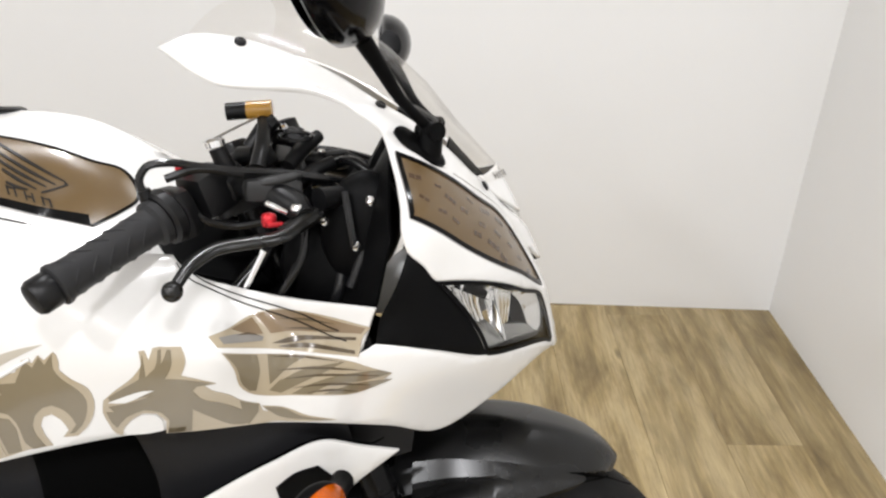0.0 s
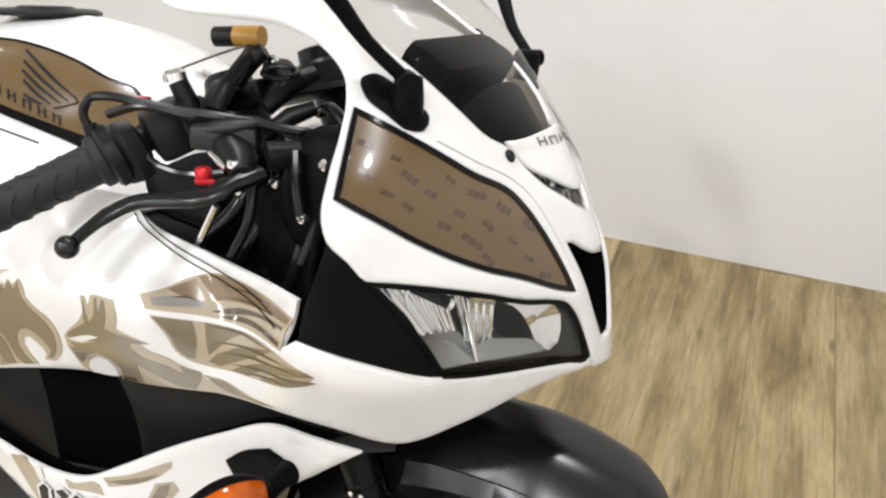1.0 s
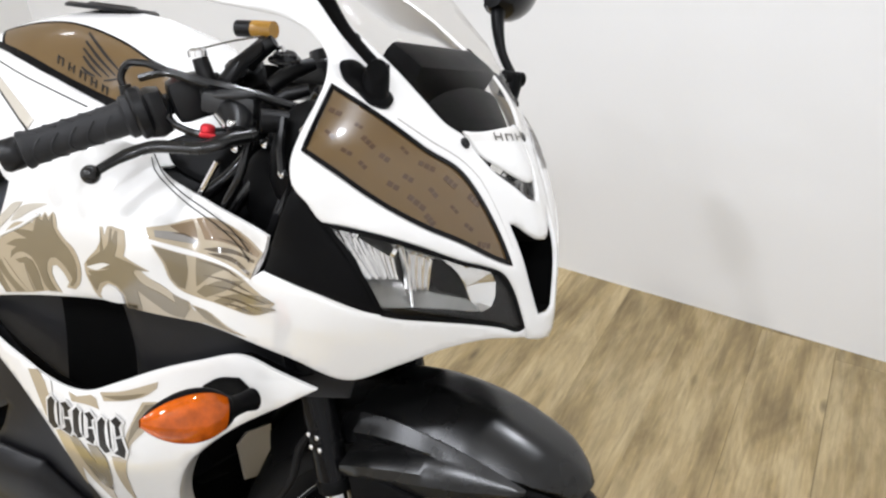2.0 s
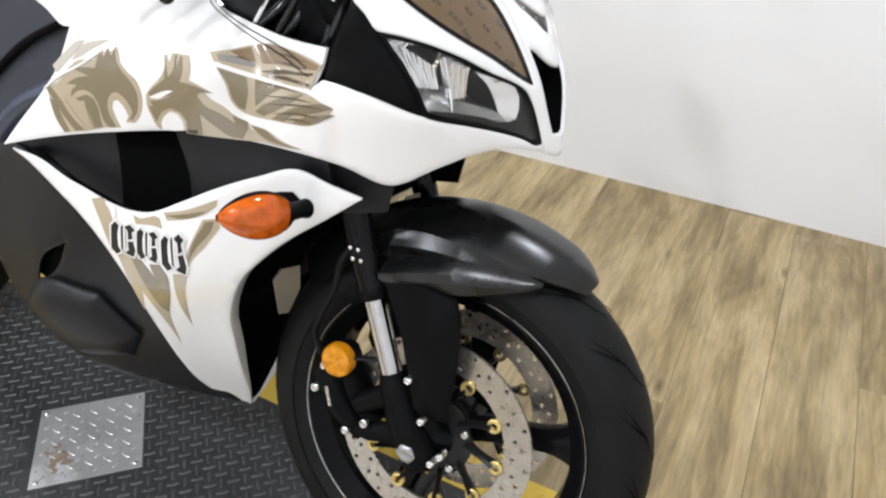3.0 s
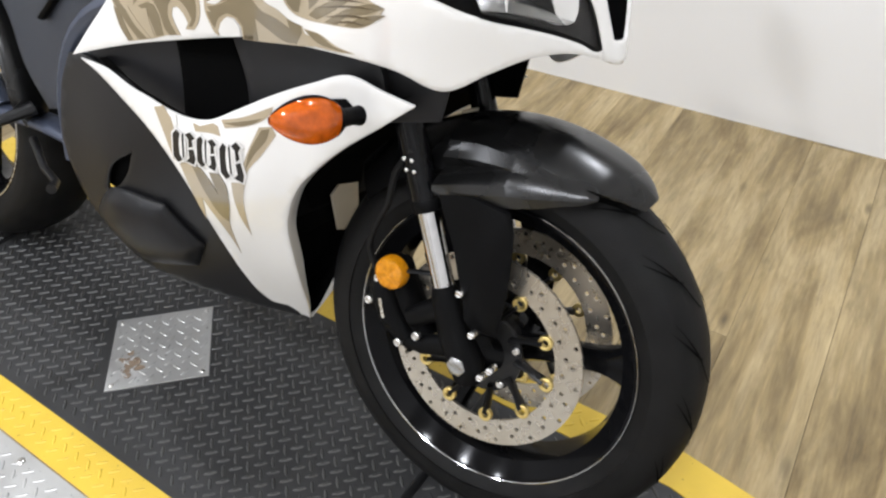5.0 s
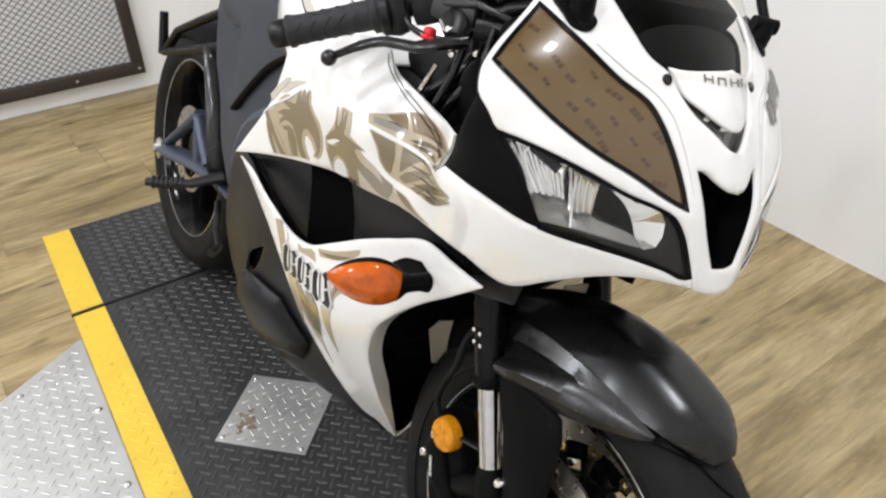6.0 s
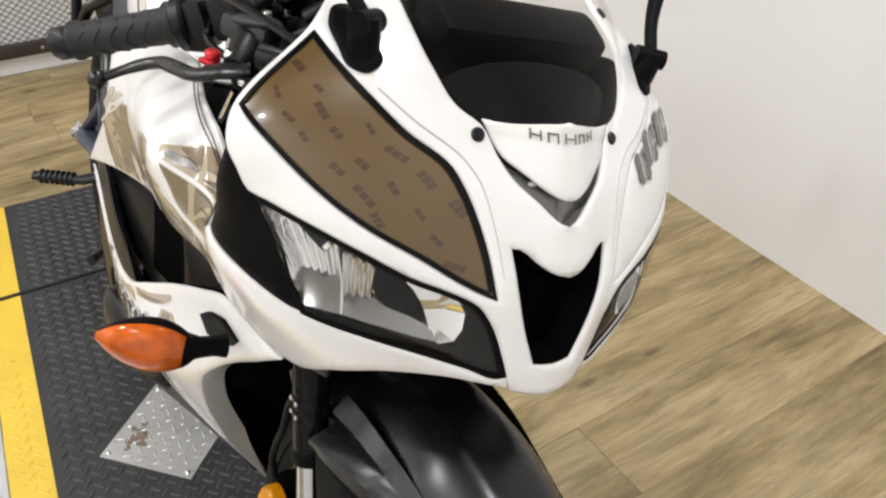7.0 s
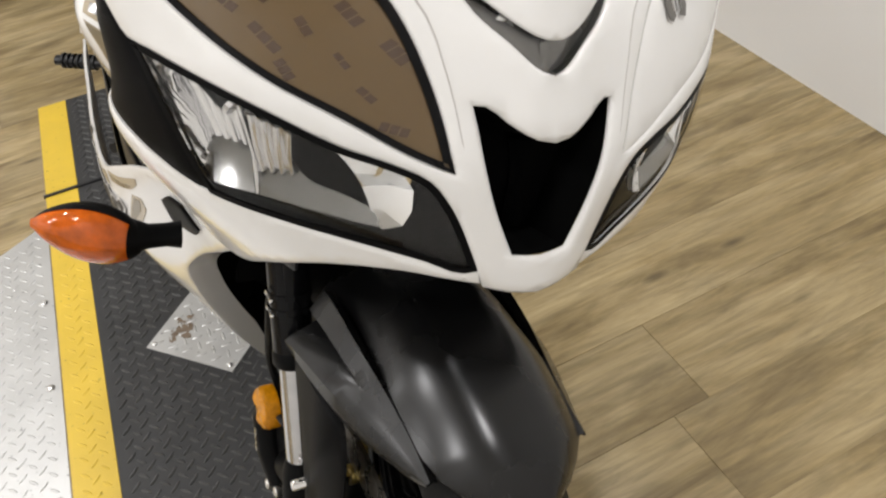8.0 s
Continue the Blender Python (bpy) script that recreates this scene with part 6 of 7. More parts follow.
COCK = Skin([(-.085, -.222, .90), (-.088, -.160, .975), (-.105, -.222, .80), (-.28, -.17, .835), (-.20, -.17, .775), (-.15, -.12, .87), (-.22, -.09, .84), (-.12, -.06, .93)], (-.45, -.45, .77), 1e-4)
cock_out = [tuple(COCK.from_point(p)) for p in ((-.082, -.236, .90), (-.085, -.175, .97), (-.10, -.10, .985), (-.13, 0, .94), (-.28, 0, .83), (-.32, -.1, .82), (-.30, -.185, .83), (-.2, -.195, .775), (-.115, -.225, .79))]
cb = patch(COCK, cock_out, (), step=0.02, thick=0.003, roll=0.0)
cb.v = [(x, min(y, 0.0), z) for x, y, z in cb.v]
part("cockpit_lining", cb.both(), MATTE_BLACK, bike, "black cockpit lining inside the cowl", 50)
yoke = part("top_yoke", Build().box((-.245, 0, .952), (.085, .255, .022), Matrix.Rotation(radians(-22), 4, "Y"), bevel=.006), BLACK_METAL, bike, "black fork yoke")
part("ignition_lock", Build().lathe((-.215, 0, .962), (-.35, 0, 1), [(0, .024), (.020, .024), (.024, .020), (.036, .019), (.038, .012), (.036, .004)], 24), BLACK_METAL, yoke, "black ignition lock")
part("steering_nut", Build().lathe((-.262, 0, .960), (-.35, 0, 1), [(0, .017), (.010, .017), (.013, .012), (.012, .005)], 6), STEEL, yoke)
dash = part("instrument_pod", Build().box((-.075, 0, .975), (.05, .19, .085), Matrix.Rotation(radians(28), 4, "Y"), bevel=.012), MATTE_BLACK, bike, "black instrument pod")
for s in (-1, 1):
    part("fork_cap", Build().lathe((fork_x(.948), s * .104, .948), (-.40, 0, 1), [(0, .028), (.012, .028), (.015, .024), (.026, .021), (.030, .016), (.029, .006)], 24), BLACK_METAL, yoke, "black fork cap")
    bar = part("clip_on_bar", Build().tube([(-.348, s * .288, .871), (-.29, s * .212, .915), (-.252, s * .135, .944)], [.0108, .0108, .0125], 18), BLACK_METAL, bike, "black clip-on handlebar")
    part("clamp", Build().lathe((fork_x(.925), s * .104, .905), (-.40, 0, 1), [(0, .034), (.034, .034), (.036, .031)], 24), BLACK_METAL, bar)
    axis = Vector((-.085, s * .110, -.062)).normalized()
    e = Vector((-.356, s * .299, .865))
    prof = [(-.110, .0190), (-.107, .0225), (-.100, .0225), (-.097, .0180), (-.07, .0172), (-.035, .0170), (-.006, .0176), (-.002, .0195), (.002, .0195), (.004, .0165)]
    grip = part("grip", Build().lathe(e, axis, prof, 28), GRIP, bar, "black ribbed rubber grip")
    side_v = axis.cross(Vector((0, 0, 1))).normalized()
    up_v = side_v.cross(axis)
    for j in range(5):
        for half in (0.3, 2.6):
            pts = []
            for q in range(9):
                a = half + q / 8 * 1.9
                d = -.088 + .0175 * j + .012 * math.sin(q / 8 * math.pi)
                pts.append(e + axis * d + (side_v * math.cos(a) + up_v * math.sin(a)) * .0171)
            part("grip_rib", Build().tube(pts, .0012, 6), GRIP, grip)
    part("bar_end", Build().lathe(e, axis, [(.003, .0150), (.006, .0165), (.020, .0165), (.024, .0140), (.025, .006)], 28), BLACK_METAL, bar, "black bar end weight")
    part("throttle_drum", Build().lathe(e - axis * .108, -axis, [(0, .0245), (.003, .0275), (.012, .0275), (.015, .0245)], 28), BLACK_METAL, bar)
    part("cable_elbow", Build().tube([(-.300, s * .214, .912), (-.305, s * .221, .926), (-.308, s * .224, .938)], [.0085, .0075, .0060], 12), BLACK_METAL, bar)
    # switch and throttle housing
    c = e - axis * .128
    turn = Matrix((side_v, axis, up_v)).transposed().to_4x4()
    pod = part("switch_housing", Build().box((.004, 0, -.004), (.048, .030, .052), bevel=.014), BLACK_METAL, bike, "black switch housing")
    pod.matrix_basis = Matrix.Translation(c) @ turn
    grip_body = part("kill_switch_body", Build().box((0, 0, 0), (.044, .042, .046), bevel=.010), BLACK_METAL, bike, "black switch body on the bar")
    grip_body.matrix_basis = Matrix.Translation(e - axis * .168) @ turn
    cable = [(-.304, s * .222, .928), (-.311, s * .226, .946), (-.304, s * .225, .959), (-.286, s * .221, .963), (-.262, s * .214, .960), (-.235, s * .204, .956), (-.19, s * .190, .953), (-.14, s * .165, .945), (-.105, s * .120, .935)]
    part("throttle_cable", Build().tube([tuple(p) for p in curve(cable, 0.004, False, 170)], .0040, 8), HOSE, bike, "black control cable")
    cable2 = [(-.288, s * .222, .948), (-.262, s * .214, .957), (-.225, s * .200, .952), (-.18, s * .178, .950), (-.13, s * .150, .930), (-.11, s * .11, .89)]
    part("throttle_cable", Build().tube([tuple(p) for p in curve(cable2, 0.005, False, 170)], .0040, 8), HOSE, bike, "black control cable")
    # lever with its perch
    perch = Build().tube([(-.252, s * .162, .940), (-.225, s * .172, .938), (-.195, s * .186, .932), (-.170, s * .203, .922), (-.160, s * .214, .914)], [.012, .0155, .017, .0145, .010], 16, flat=0.9)
    perch.tube([(-.150, s * .196, .928), (-.132, s * .178, .930), (-.118, s * .166, .926)], [.012, .010, .007], 14)
    perch.lathe((-.246, s * .165, .938), (-.55, s * .72, -.41), [(-.016, .0185), (-.014, .0205), (.010, .0205), (.012, .0185)], 24)
    perch = part("lever_perch", perch, BLACK_METAL, bike, "black brake master cylinder" if s < 0 else "black clutch lever perch")
    lid = Build().ball((-.193, s * .186, .946), (.030, .0165, .0070), Matrix.Rotation(radians(-24 * s), 3, "Z") @ Matrix.Rotation(radians(-10), 3, "Y"), 28, 10)
    part("cylinder_lid", lid, LID_GREY, perch, "dull grey cylinder lid", 60)
    part("cylinder_body", Build().box((-.196, s * .188, .936), (.056, .026, .022), Matrix.Rotation(radians(-24 * s), 4, "Z"), bevel=.007), LID_GREY, perch, "dull grey cylinder body")
    part("lever_fork", Build().tube([(-.152, s * .200, .915), (-.162, s * .216, .910), (-.176, s * .232, .902)], [.011, .0125, .010], 14, flat=0.6), SATIN_BLACK, perch)
    part("push_rod", Build().tube([(-.198, s * .205, .925), (-.176, s * .213, .917)], .0034, 10), CHROME, perch, "bright push rod")
    part("switch_lead", Build().tube([tuple(p) for p in curve([(-.275, s * .195, .928), (-.262, s * .205, .910), (-.235, s * .195, .900), (-.20, s * .185, .905)], .01, False, 150)], .004, 8), HOSE, perch)
    lever = [(-.160, s * .206, .918), (-.163, s * .224, .908), (-.176, s * .239, .899), (-.205, s * .247, .894), (-.236, s * .254, .888), (-.250, s * .268, .879), (-.256, s * .285, .869), (-.258, s * .298, .862)]
    lp = [tuple(p) for p in curve(lever, 0.008, False, 150)]
    lv = part("lever", Build().tube(lp, [.0085] * 4 + [.0078] * (len(lp) - 7) + [.0066, .0062, .0060], 14, flat=0.7), SATIN_BLACK, bike, "black control lever")
    part("ball_end", Build().ball((-.2585, s * .3005, .8605), (.0092, .0092, .0092)), SATIN_BLACK, lv)
    part("adjuster", Build().lathe((-.193, s * .221, .905), (0, 0, 1), [(0, .0060), (.004, .0072), (.010, .0072), (.012, .0058), (.013, .003)], 10), RED, lv, "red lever adjuster")
    part("adjuster_arm", Build().box((-.186, s * .228, .908), (.016, .006, .005), Matrix.Rotation(radians(30 * -s), 4, "Z"), bevel=.002), RED, lv)
    bolt((-.168, s * .214, .920), (0, 0, 1), .0068, .006, CHROME, perch)
    bolt((-.177, s * .176, .949), (0, 0, 1), .0055, .004, CHROME, perch)
    bolt((-.205, s * .172, .950), (0, 0, 1), .0055, .004, STEEL, perch)
    bolt((-.138, s * .170, .925), (0, -s * -1.0, .2), .0065, .006, CHROME, perch)
    part("switch_button", Build().box((-.284, s * .186, .956), (.012, .010, .007), bevel=.002), RED, bike, "red engine stop switch")
# brake fluid pot on its arm
arm = part("reservoir_arm", Build().tube([(-.212, -.182, .955), (-.211, -.165, .975), (-.217, -.128, .994), (-.221, -.113, 1.003)], [.0085, .0075, .0070, .0065], 12), BLACK_METAL, bike, "black reservoir arm")
pot = part("fluid_reservoir", Build().tube([(-.237, -.116, 1.011), (-.211, -.114, 1.013)], .0094, 20), FLUID, bike, "amber brake fluid pot with a black cap")
part("cap", Build().tube([(-.258, -.118, 1.009), (-.237, -.116, 1.011)], .0091, 20), BLACK_METAL, pot, "black screw cap")
post = part("mount_post", Build().tube([(-.240, -.172, .945), (-.252, -.178, .975)], [.0100, .0085], 12), BLACK_METAL, bike, "black post with a bright bolt")
part("bolt_head", Build().lathe((-.253, -.179, .976), (-.2, -.1, 1), [(0, .0100), (.006, .0100), (.009, .007), (.008, .003)], 10), CHROME, post, "bright steel bolt")
part("hose_link", Build().tube([tuple(p) for p in curve([(-.254, -.178, .984), (-.236, -.150, .996), (-.223, -.118, 1.005)], .008, False, 150)], .0012, 6), STEEL, post)
# hoses and brackets under the yoke
for path, r in (([(-.15, -.15, .93), (-.13, -.165, .88), (-.135, -.175, .83), (-.16, -.165, .78)], .0075), ([(-.19, -.12, .94), (-.17, -.16, .88), (-.19, -.175, .83), (-.22, -.165, .79)], .0060),
                ([(-.22, -.10, .93), (-.21, -.15, .87), (-.24, -.17, .83)], .0075), ([(-.10, -.12, .95), (-.10, -.18, .90), (-.12, -.19, .84)], .006), ([(-.16, -.10, .95), (-.12, -.14, .96), (-.095, -.15, .94)], .0055),
                ([(-.165, -.19, .925), (-.165, -.200, .875), (-.19, -.195, .83), (-.205, -.18, .80)], .0045)):
    part("hose", Build().tube([tuple(p) for p in curve(path, 0.01, False, 150)], r, 10), HOSE, bike, "black rubber hose")
for a, c2, r in (((-.232, -.128, .972), (-.206, -.118, 1.002), .0105), ((-.212, -.10, .985), (-.175, -.112, .975), .012), ((-.19, -.14, .955), (-.165, -.10, .985), .010), ((-.25, -.135, .955), (-.222, -.15, .968), .011), ((-.18, -.155, .935), (-.145, -.13, .96), .009)):
    part("casting", Build().tube([a, tuple((np.array(a) + np.array(c2)) / 2 + np.array((0, 0, .004))), c2], [r * .8, r * .92, r * .7], 14), BLACK_METAL, bike, "black cast bracket")
duct = Build().ball((-.112, -.170, .898), (.040, .022, .058), Matrix.Rotation(radians(12), 3, "Y"), 24, 16)
part("duct_cover", duct, MATTE_BLACK, bike, "rounded black duct cover inside the cowl", 60)
part("duct_cover", Build().ball((-.150, -.155, .850), (.046, .024, .052), Matrix.Rotation(radians(-30), 3, "Y"), 24, 16), MATTE_BLACK, bike, "rounded black duct cover inside the cowl", 60)
part("cable_tie", Build().tube([tuple(p) for p in curve([(-.125, -.192, .935), (-.120, -.199, .910), (-.116, -.198, .884)], .008, False, 150)], .0045, 8), HOSE, bike, "black cable clip")
for c in ((-.113, -.199, .882), (-.10, -.188, .925), (-.20, -.112, .992), (-.152, -.155, .940), (-.178, -.195, .895), (-.145, -.19, .905)):
    bolt(c, (-.2, -.7, .6), .0055, .005, CHROME, bike)
ringp = [(-.185 + .017 * math.cos(a), -.125 + .012 * math.sin(a), .985 + .004 * math.sin(a)) for a in (2 * math.pi * k / 20 for k in range(21))]
part("cable_guide", Build().tube(ringp, .0022, 8), HOSE, bike, "black wire cable guide")
part("clutch_rod", Build().tube([(-.205, -.192, .876), (-.224, -.194, .838)], .0035, 8), CHROME, bike, "bright thin rod")

PAD = [(-.158, .924), (-.155, .912), (-.138, .897), (-.122, .886), (-.109, .887), (-.105, .897), (-.116, .909), (-.132, .922), (-.148, .929)]
for s in (1, -1):
    pb = patch(SKIN, PAD, (), off=0.005, thick=0.006, step=0.006, roll=0.004, corner=140, line=0.003)
    mirror = part("mirror_base", pb if s > 0 else pb.mirrored(), MATTE_BLACK, bike, "black mirror mount", 50)
    kn = Build().tube([(-.046, -.160, .968), (-.044, -.163, .985), (-.042, -.164, 1.000)], [.014, .013, .010], 16)
    kn.tube([(-.052, -.150, .994), (-.036, -.176, .994)], .0095, 14)
    part("knuckle", kn if s > 0 else kn.mirrored(), MATTE_BLACK, mirror)
    sp = [tuple(p) for p in curve([(-.044, -.164, .996), (-.072, -.180, 1.024), (-.092, -.198, 1.056), (-.106, -.220, 1.078)], .012, False, 150)]
    stk = Build().tube(sp, [.0066 + .0065 * max(0, i / len(sp) - .3) for i in range(len(sp))], 14, flat=0.85)
    part("stalk", stk if s > 0 else stk.mirrored(), MATTE_BLACK, mirror, "black mirror stalk")
    rows = []
    for i in range(13):
        t = i / 12
        y = -.205 - .165 * t
        w = math.sin(math.pi * (0.10 + 0.84 * t)) ** 0.6
        cx, cz = -.113 - .02 * t, 1.102 + .018 * t
        rows.append([(cx + (.040 * w * max(0, math.cos(a)) + .012 * min(0, math.cos(a))), y, cz + .044 * w * math.sin(a)) for a in (2 * math.pi * k / 24 for k in range(24))])
    hb = Build().grid(rows, close_v=True, caps=True)
    part("housing", hb if s > 0 else hb.mirrored(), GLOSS_BLACK, mirror, "gloss black mirror housing", 50)
    glass = [[(-.1275 - .02 * i / 8, -.218 - .138 * i / 8, 1.102 + .018 * i / 8 + .036 * math.sin(math.pi * (.12 + .80 * i / 8)) ** .6 * v) for v in (-1, -.5, 0, .5, 1)] for i in range(9)]
    gb = Build().grid(glass)
    part("mirror_glass", gb if s > 0 else gb.mirrored(), CHROME, mirror, "mirror glass", 60)

    # turn signal: amber lens in a dark shell on a short stalk
    tip, inn = Vector((-.170, -.310, .637)), Vector((-.131, -.236, .634))
    ax = (tip - inn)
    L = ax.length
    ax.normalize()
    sv = Vector((1, 0, 0)) - ax * ax.x
    sv.normalize()
    uv = sv.cross(ax)

    back = Vector((-.40, .15, .85))
    a_mid = math.atan2(back.dot(uv), back.dot(sv))

    def drop(grow, lo, hi, t0, t1, bulge=0.0):
        rows = []
        for i in range(25):
            t = t0 + (t1 - t0) * i / 24
            r = .0285 * max(.06, math.sin(math.pi * (0.12 + 0.875 * t) ** 0.85)) ** 0.62 * grow
            rows.append([inn + ax * (L * t) + r * (0.70 * math.cos(a) * sv + math.sin(a) * uv) for a in (lo + (hi - lo) * k / 28 for k in range(29))])
        return Build().grid(rows)

    lens_b = drop(1.0, a_mid + radians(40), a_mid + radians(320), 0.0, 1.0)
    shell_b = drop(1.03, a_mid - radians(43), a_mid + radians(43), 0.0, 0.97)
    neck = drop(1.03, 0, 2 * math.pi, -0.12, 0.01)
    shell_b.add(neck.v, neck.f)
    st_b = Build().tube([(-.130, -.196, .634), (-.131, -.208, .635), (-.132, -.222, .635), (-.135, -.238, .636)], [.0125, .0105, .0110, .016], 18)
    sig = part("turn_signal", shell_b if s > 0 else shell_b.mirrored(), MATTE_BLACK, bike, "amber turn signal on a black stalk", 50)
    part("lens", lens_b if s > 0 else lens_b.mirrored(), AMBER, sig, "amber plastic lens", 50)
    part("stalk", st_b if s > 0 else st_b.mirrored(), MATTE_BLACK, sig, "", 50)
    pd = patch(LOW, [(-.257, .612), (-.238, .6265), (-.214, .632), (-.195, .6135), (-.205, .601), (-.232, .592), (-.250, .588)], (), off=0.003, thick=0.003, step=0.01, roll=0.0015)
    part("mount_pad", pd if s > 0 else pd.mirrored(), MATTE_BLACK, sig, "black rubber pad", 50)

WIRES = ([(-.351, .824), (-.346, .811), (-.327, .795), (-.301, .778), (-.273, .764), (-.244, .747), (-.221, .727)], [(-.348, .828), (-.337, .810), (-.309, .789), (-.280, .775), (-.248, .758), (-.224, .738)])
for w in WIRES:
    pts = [tuple(SKIN.at(q)[0] + SKIN.normal(q)[0] * .0022) for q in curve(w, .01, False, 150)]
    part("drain_tube", Build().tube(pts, .0006, 6), RUBBER, bike, "thin black tube lying along the fairing")


# ---------------------------------------------------------------- painted graphics
def paint(name, mat, off, outline, label):
    return part(name, decal(SKIN, outline, off), mat, side, label, 50)


paint("dragon_graphic", TAN, .0007, [(-0.5540, 0.7108), (-0.5361, 0.7277), (-0.5235, 0.7362), (-0.4953, 0.7389), (-0.4892, 0.7496), (-0.4854, 0.7508), (-0.4808, 0.7459), (-0.4756, 0.7526), (-0.4707, 0.7474), (-0.4631, 0.7539), (-0.4603, 0.7505), (-0.4589, 0.7360), (-0.4500, 0.7260), (-0.4362, 0.7147), (-0.4311, 0.7013), (-0.4318, 0.6867), (-0.4374, 0.6745), (-0.4453, 0.6668), (-0.4581, 0.6673), (-0.4533, 0.6743), (-0.4591, 0.6856), (-0.4671, 0.6930), (-0.4741, 0.6915), (-0.4769, 0.6828), (-0.4739, 0.6731), (-0.4668, 0.6598), (-0.4828, 0.6594), (-0.5125, 0.6534), (-0.5504, 0.6479), (-0.5704, 0.6943), (-0.5730, 0.7028)], "tan dragon outline graphic")
paint("dragon_graphic", TAN, .0007, [(-0.3948, 0.7441), (-0.3903, 0.7441), (-0.3875, 0.7345), (-0.3836, 0.7453), (-0.3780, 0.7459), (-0.3735, 0.7448), (-0.3685, 0.7443), (-0.3612, 0.7432), (-0.3587, 0.7275), (-0.3620, 0.7163), (-0.3508, 0.7117), (-0.3322, 0.7041), (-0.3422, 0.7034), (-0.3356, 0.6979), (-0.3199, 0.6910), (-0.3053, 0.6816), (-0.2904, 0.6767), (-0.2866, 0.6689), (-0.2576, 0.6559), (-0.2832, 0.6553), (-0.3122, 0.6559), (-0.3557, 0.6575), (-0.3699, 0.6585), (-0.3710, 0.6718), (-0.3796, 0.6806), (-0.3903, 0.6826), (-0.3997, 0.6771), (-0.4055, 0.6690), (-0.4067, 0.6615), (-0.4123, 0.6642), (-0.4189, 0.6759), (-0.4239, 0.6881), (-0.4236, 0.7006), (-0.4159, 0.7078), (-0.3999, 0.7205), (-0.3931, 0.7303)], "tan dragon outline graphic")
paint("wing_graphic", TAN, .0006, [(-0.3291, 0.7324), (-0.2937, 0.7262), (-0.2828, 0.7247), (-0.2240, 0.7093), (-0.2057, 0.6991), (-0.1907, 0.6926), (-0.2013, 0.6807), (-0.2125, 0.6761), (-0.2398, 0.6772), (-0.2618, 0.6803), (-0.2838, 0.6835), (-0.3023, 0.6898), (-0.3107, 0.6979), (-0.3168, 0.7138)], "tan wing graphic below the crease")
paint("feather_graphic", TAN, .0006, [(-0.2882, 0.6740), (-0.2692, 0.6696), (-0.2466, 0.6571), (-0.2228, 0.6494), (-0.2416, 0.6505), (-0.2704, 0.6550)], "tan feather tail")
paint("wing_panel", TAN, .0006, [(-0.3320, 0.7375), (-0.3377, 0.7487), (-0.3181, 0.7539), (-0.2960, 0.7633), (-0.2752, 0.7674), (-0.2517, 0.7619), (-0.2281, 0.7512), (-0.2066, 0.7378), (-0.2110, 0.7315), (-0.2176, 0.7118), (-0.2749, 0.7280)], "tan wing panel above the crease")
paint("band_graphic", PALE_TAN, .0007, [(-0.5591, 0.7306), (-0.5357, 0.7494), (-0.5195, 0.7601), (-0.5081, 0.7611), (-0.5203, 0.7497), (-0.5413, 0.7327), (-0.5545, 0.7216)], "faint tan band")
paint("band_graphic", PALE_TAN, .0007, [(-0.5142, 0.7543), (-0.4931, 0.7604), (-0.4709, 0.7620), (-0.4993, 0.7506), (-0.5192, 0.7408), (-0.5292, 0.7376)], "faint tan band")
paint("dragon_graphic", BROWN, .0011, [(-0.4870, 0.7487), (-0.4808, 0.7415), (-0.4749, 0.7509), (-0.4706, 0.7428), (-0.4638, 0.7522), (-0.4636, 0.7374), (-0.4574, 0.7273), (-0.4438, 0.7137), (-0.4377, 0.7032), (-0.4371, 0.6915), (-0.4415, 0.6774), (-0.4478, 0.6703), (-0.4523, 0.6707), (-0.4465, 0.6792), (-0.4493, 0.6860), (-0.4575, 0.6967), (-0.4665, 0.7023), (-0.4742, 0.7011), (-0.4813, 0.6936), (-0.4835, 0.6843), (-0.4807, 0.6727), (-0.4732, 0.6600), (-0.4844, 0.6589), (-0.4909, 0.6664), (-0.4938, 0.6766), (-0.4973, 0.6888), (-0.5035, 0.6986), (-0.5143, 0.7030), (-0.5263, 0.7006), (-0.5368, 0.6930), (-0.5338, 0.7021), (-0.5252, 0.7081), (-0.5406, 0.7093), (-0.5259, 0.7166), (-0.5063, 0.7197), (-0.5303, 0.7279), (-0.5089, 0.7297), (-0.4956, 0.7289)], "dark brown dragon graphic")
paint("dragon_graphic", BROWN, .0011, [(-0.5295, 0.6924), (-0.5133, 0.6973), (-0.5034, 0.6937), (-0.4976, 0.6817), (-0.4959, 0.6687), (-0.4944, 0.6586), (-0.5062, 0.6568), (-0.5108, 0.6709), (-0.5155, 0.6826)], "dark brown dragon graphic")
paint("dragon_graphic", BROWN, .0011, [(-0.5730, 0.7028), (-0.5670, 0.7056), (-0.5451, 0.6799), (-0.5249, 0.6603), (-0.5202, 0.6535), (-0.5361, 0.6510), (-0.5541, 0.6729)], "dark brown dragon graphic")
paint("dragon_graphic", BROWN, .0011, [(-0.5702, 0.6902), (-0.5617, 0.6869), (-0.5520, 0.6617), (-0.5454, 0.6496), (-0.5535, 0.6477), (-0.5634, 0.6641)], "dark brown dragon graphic")
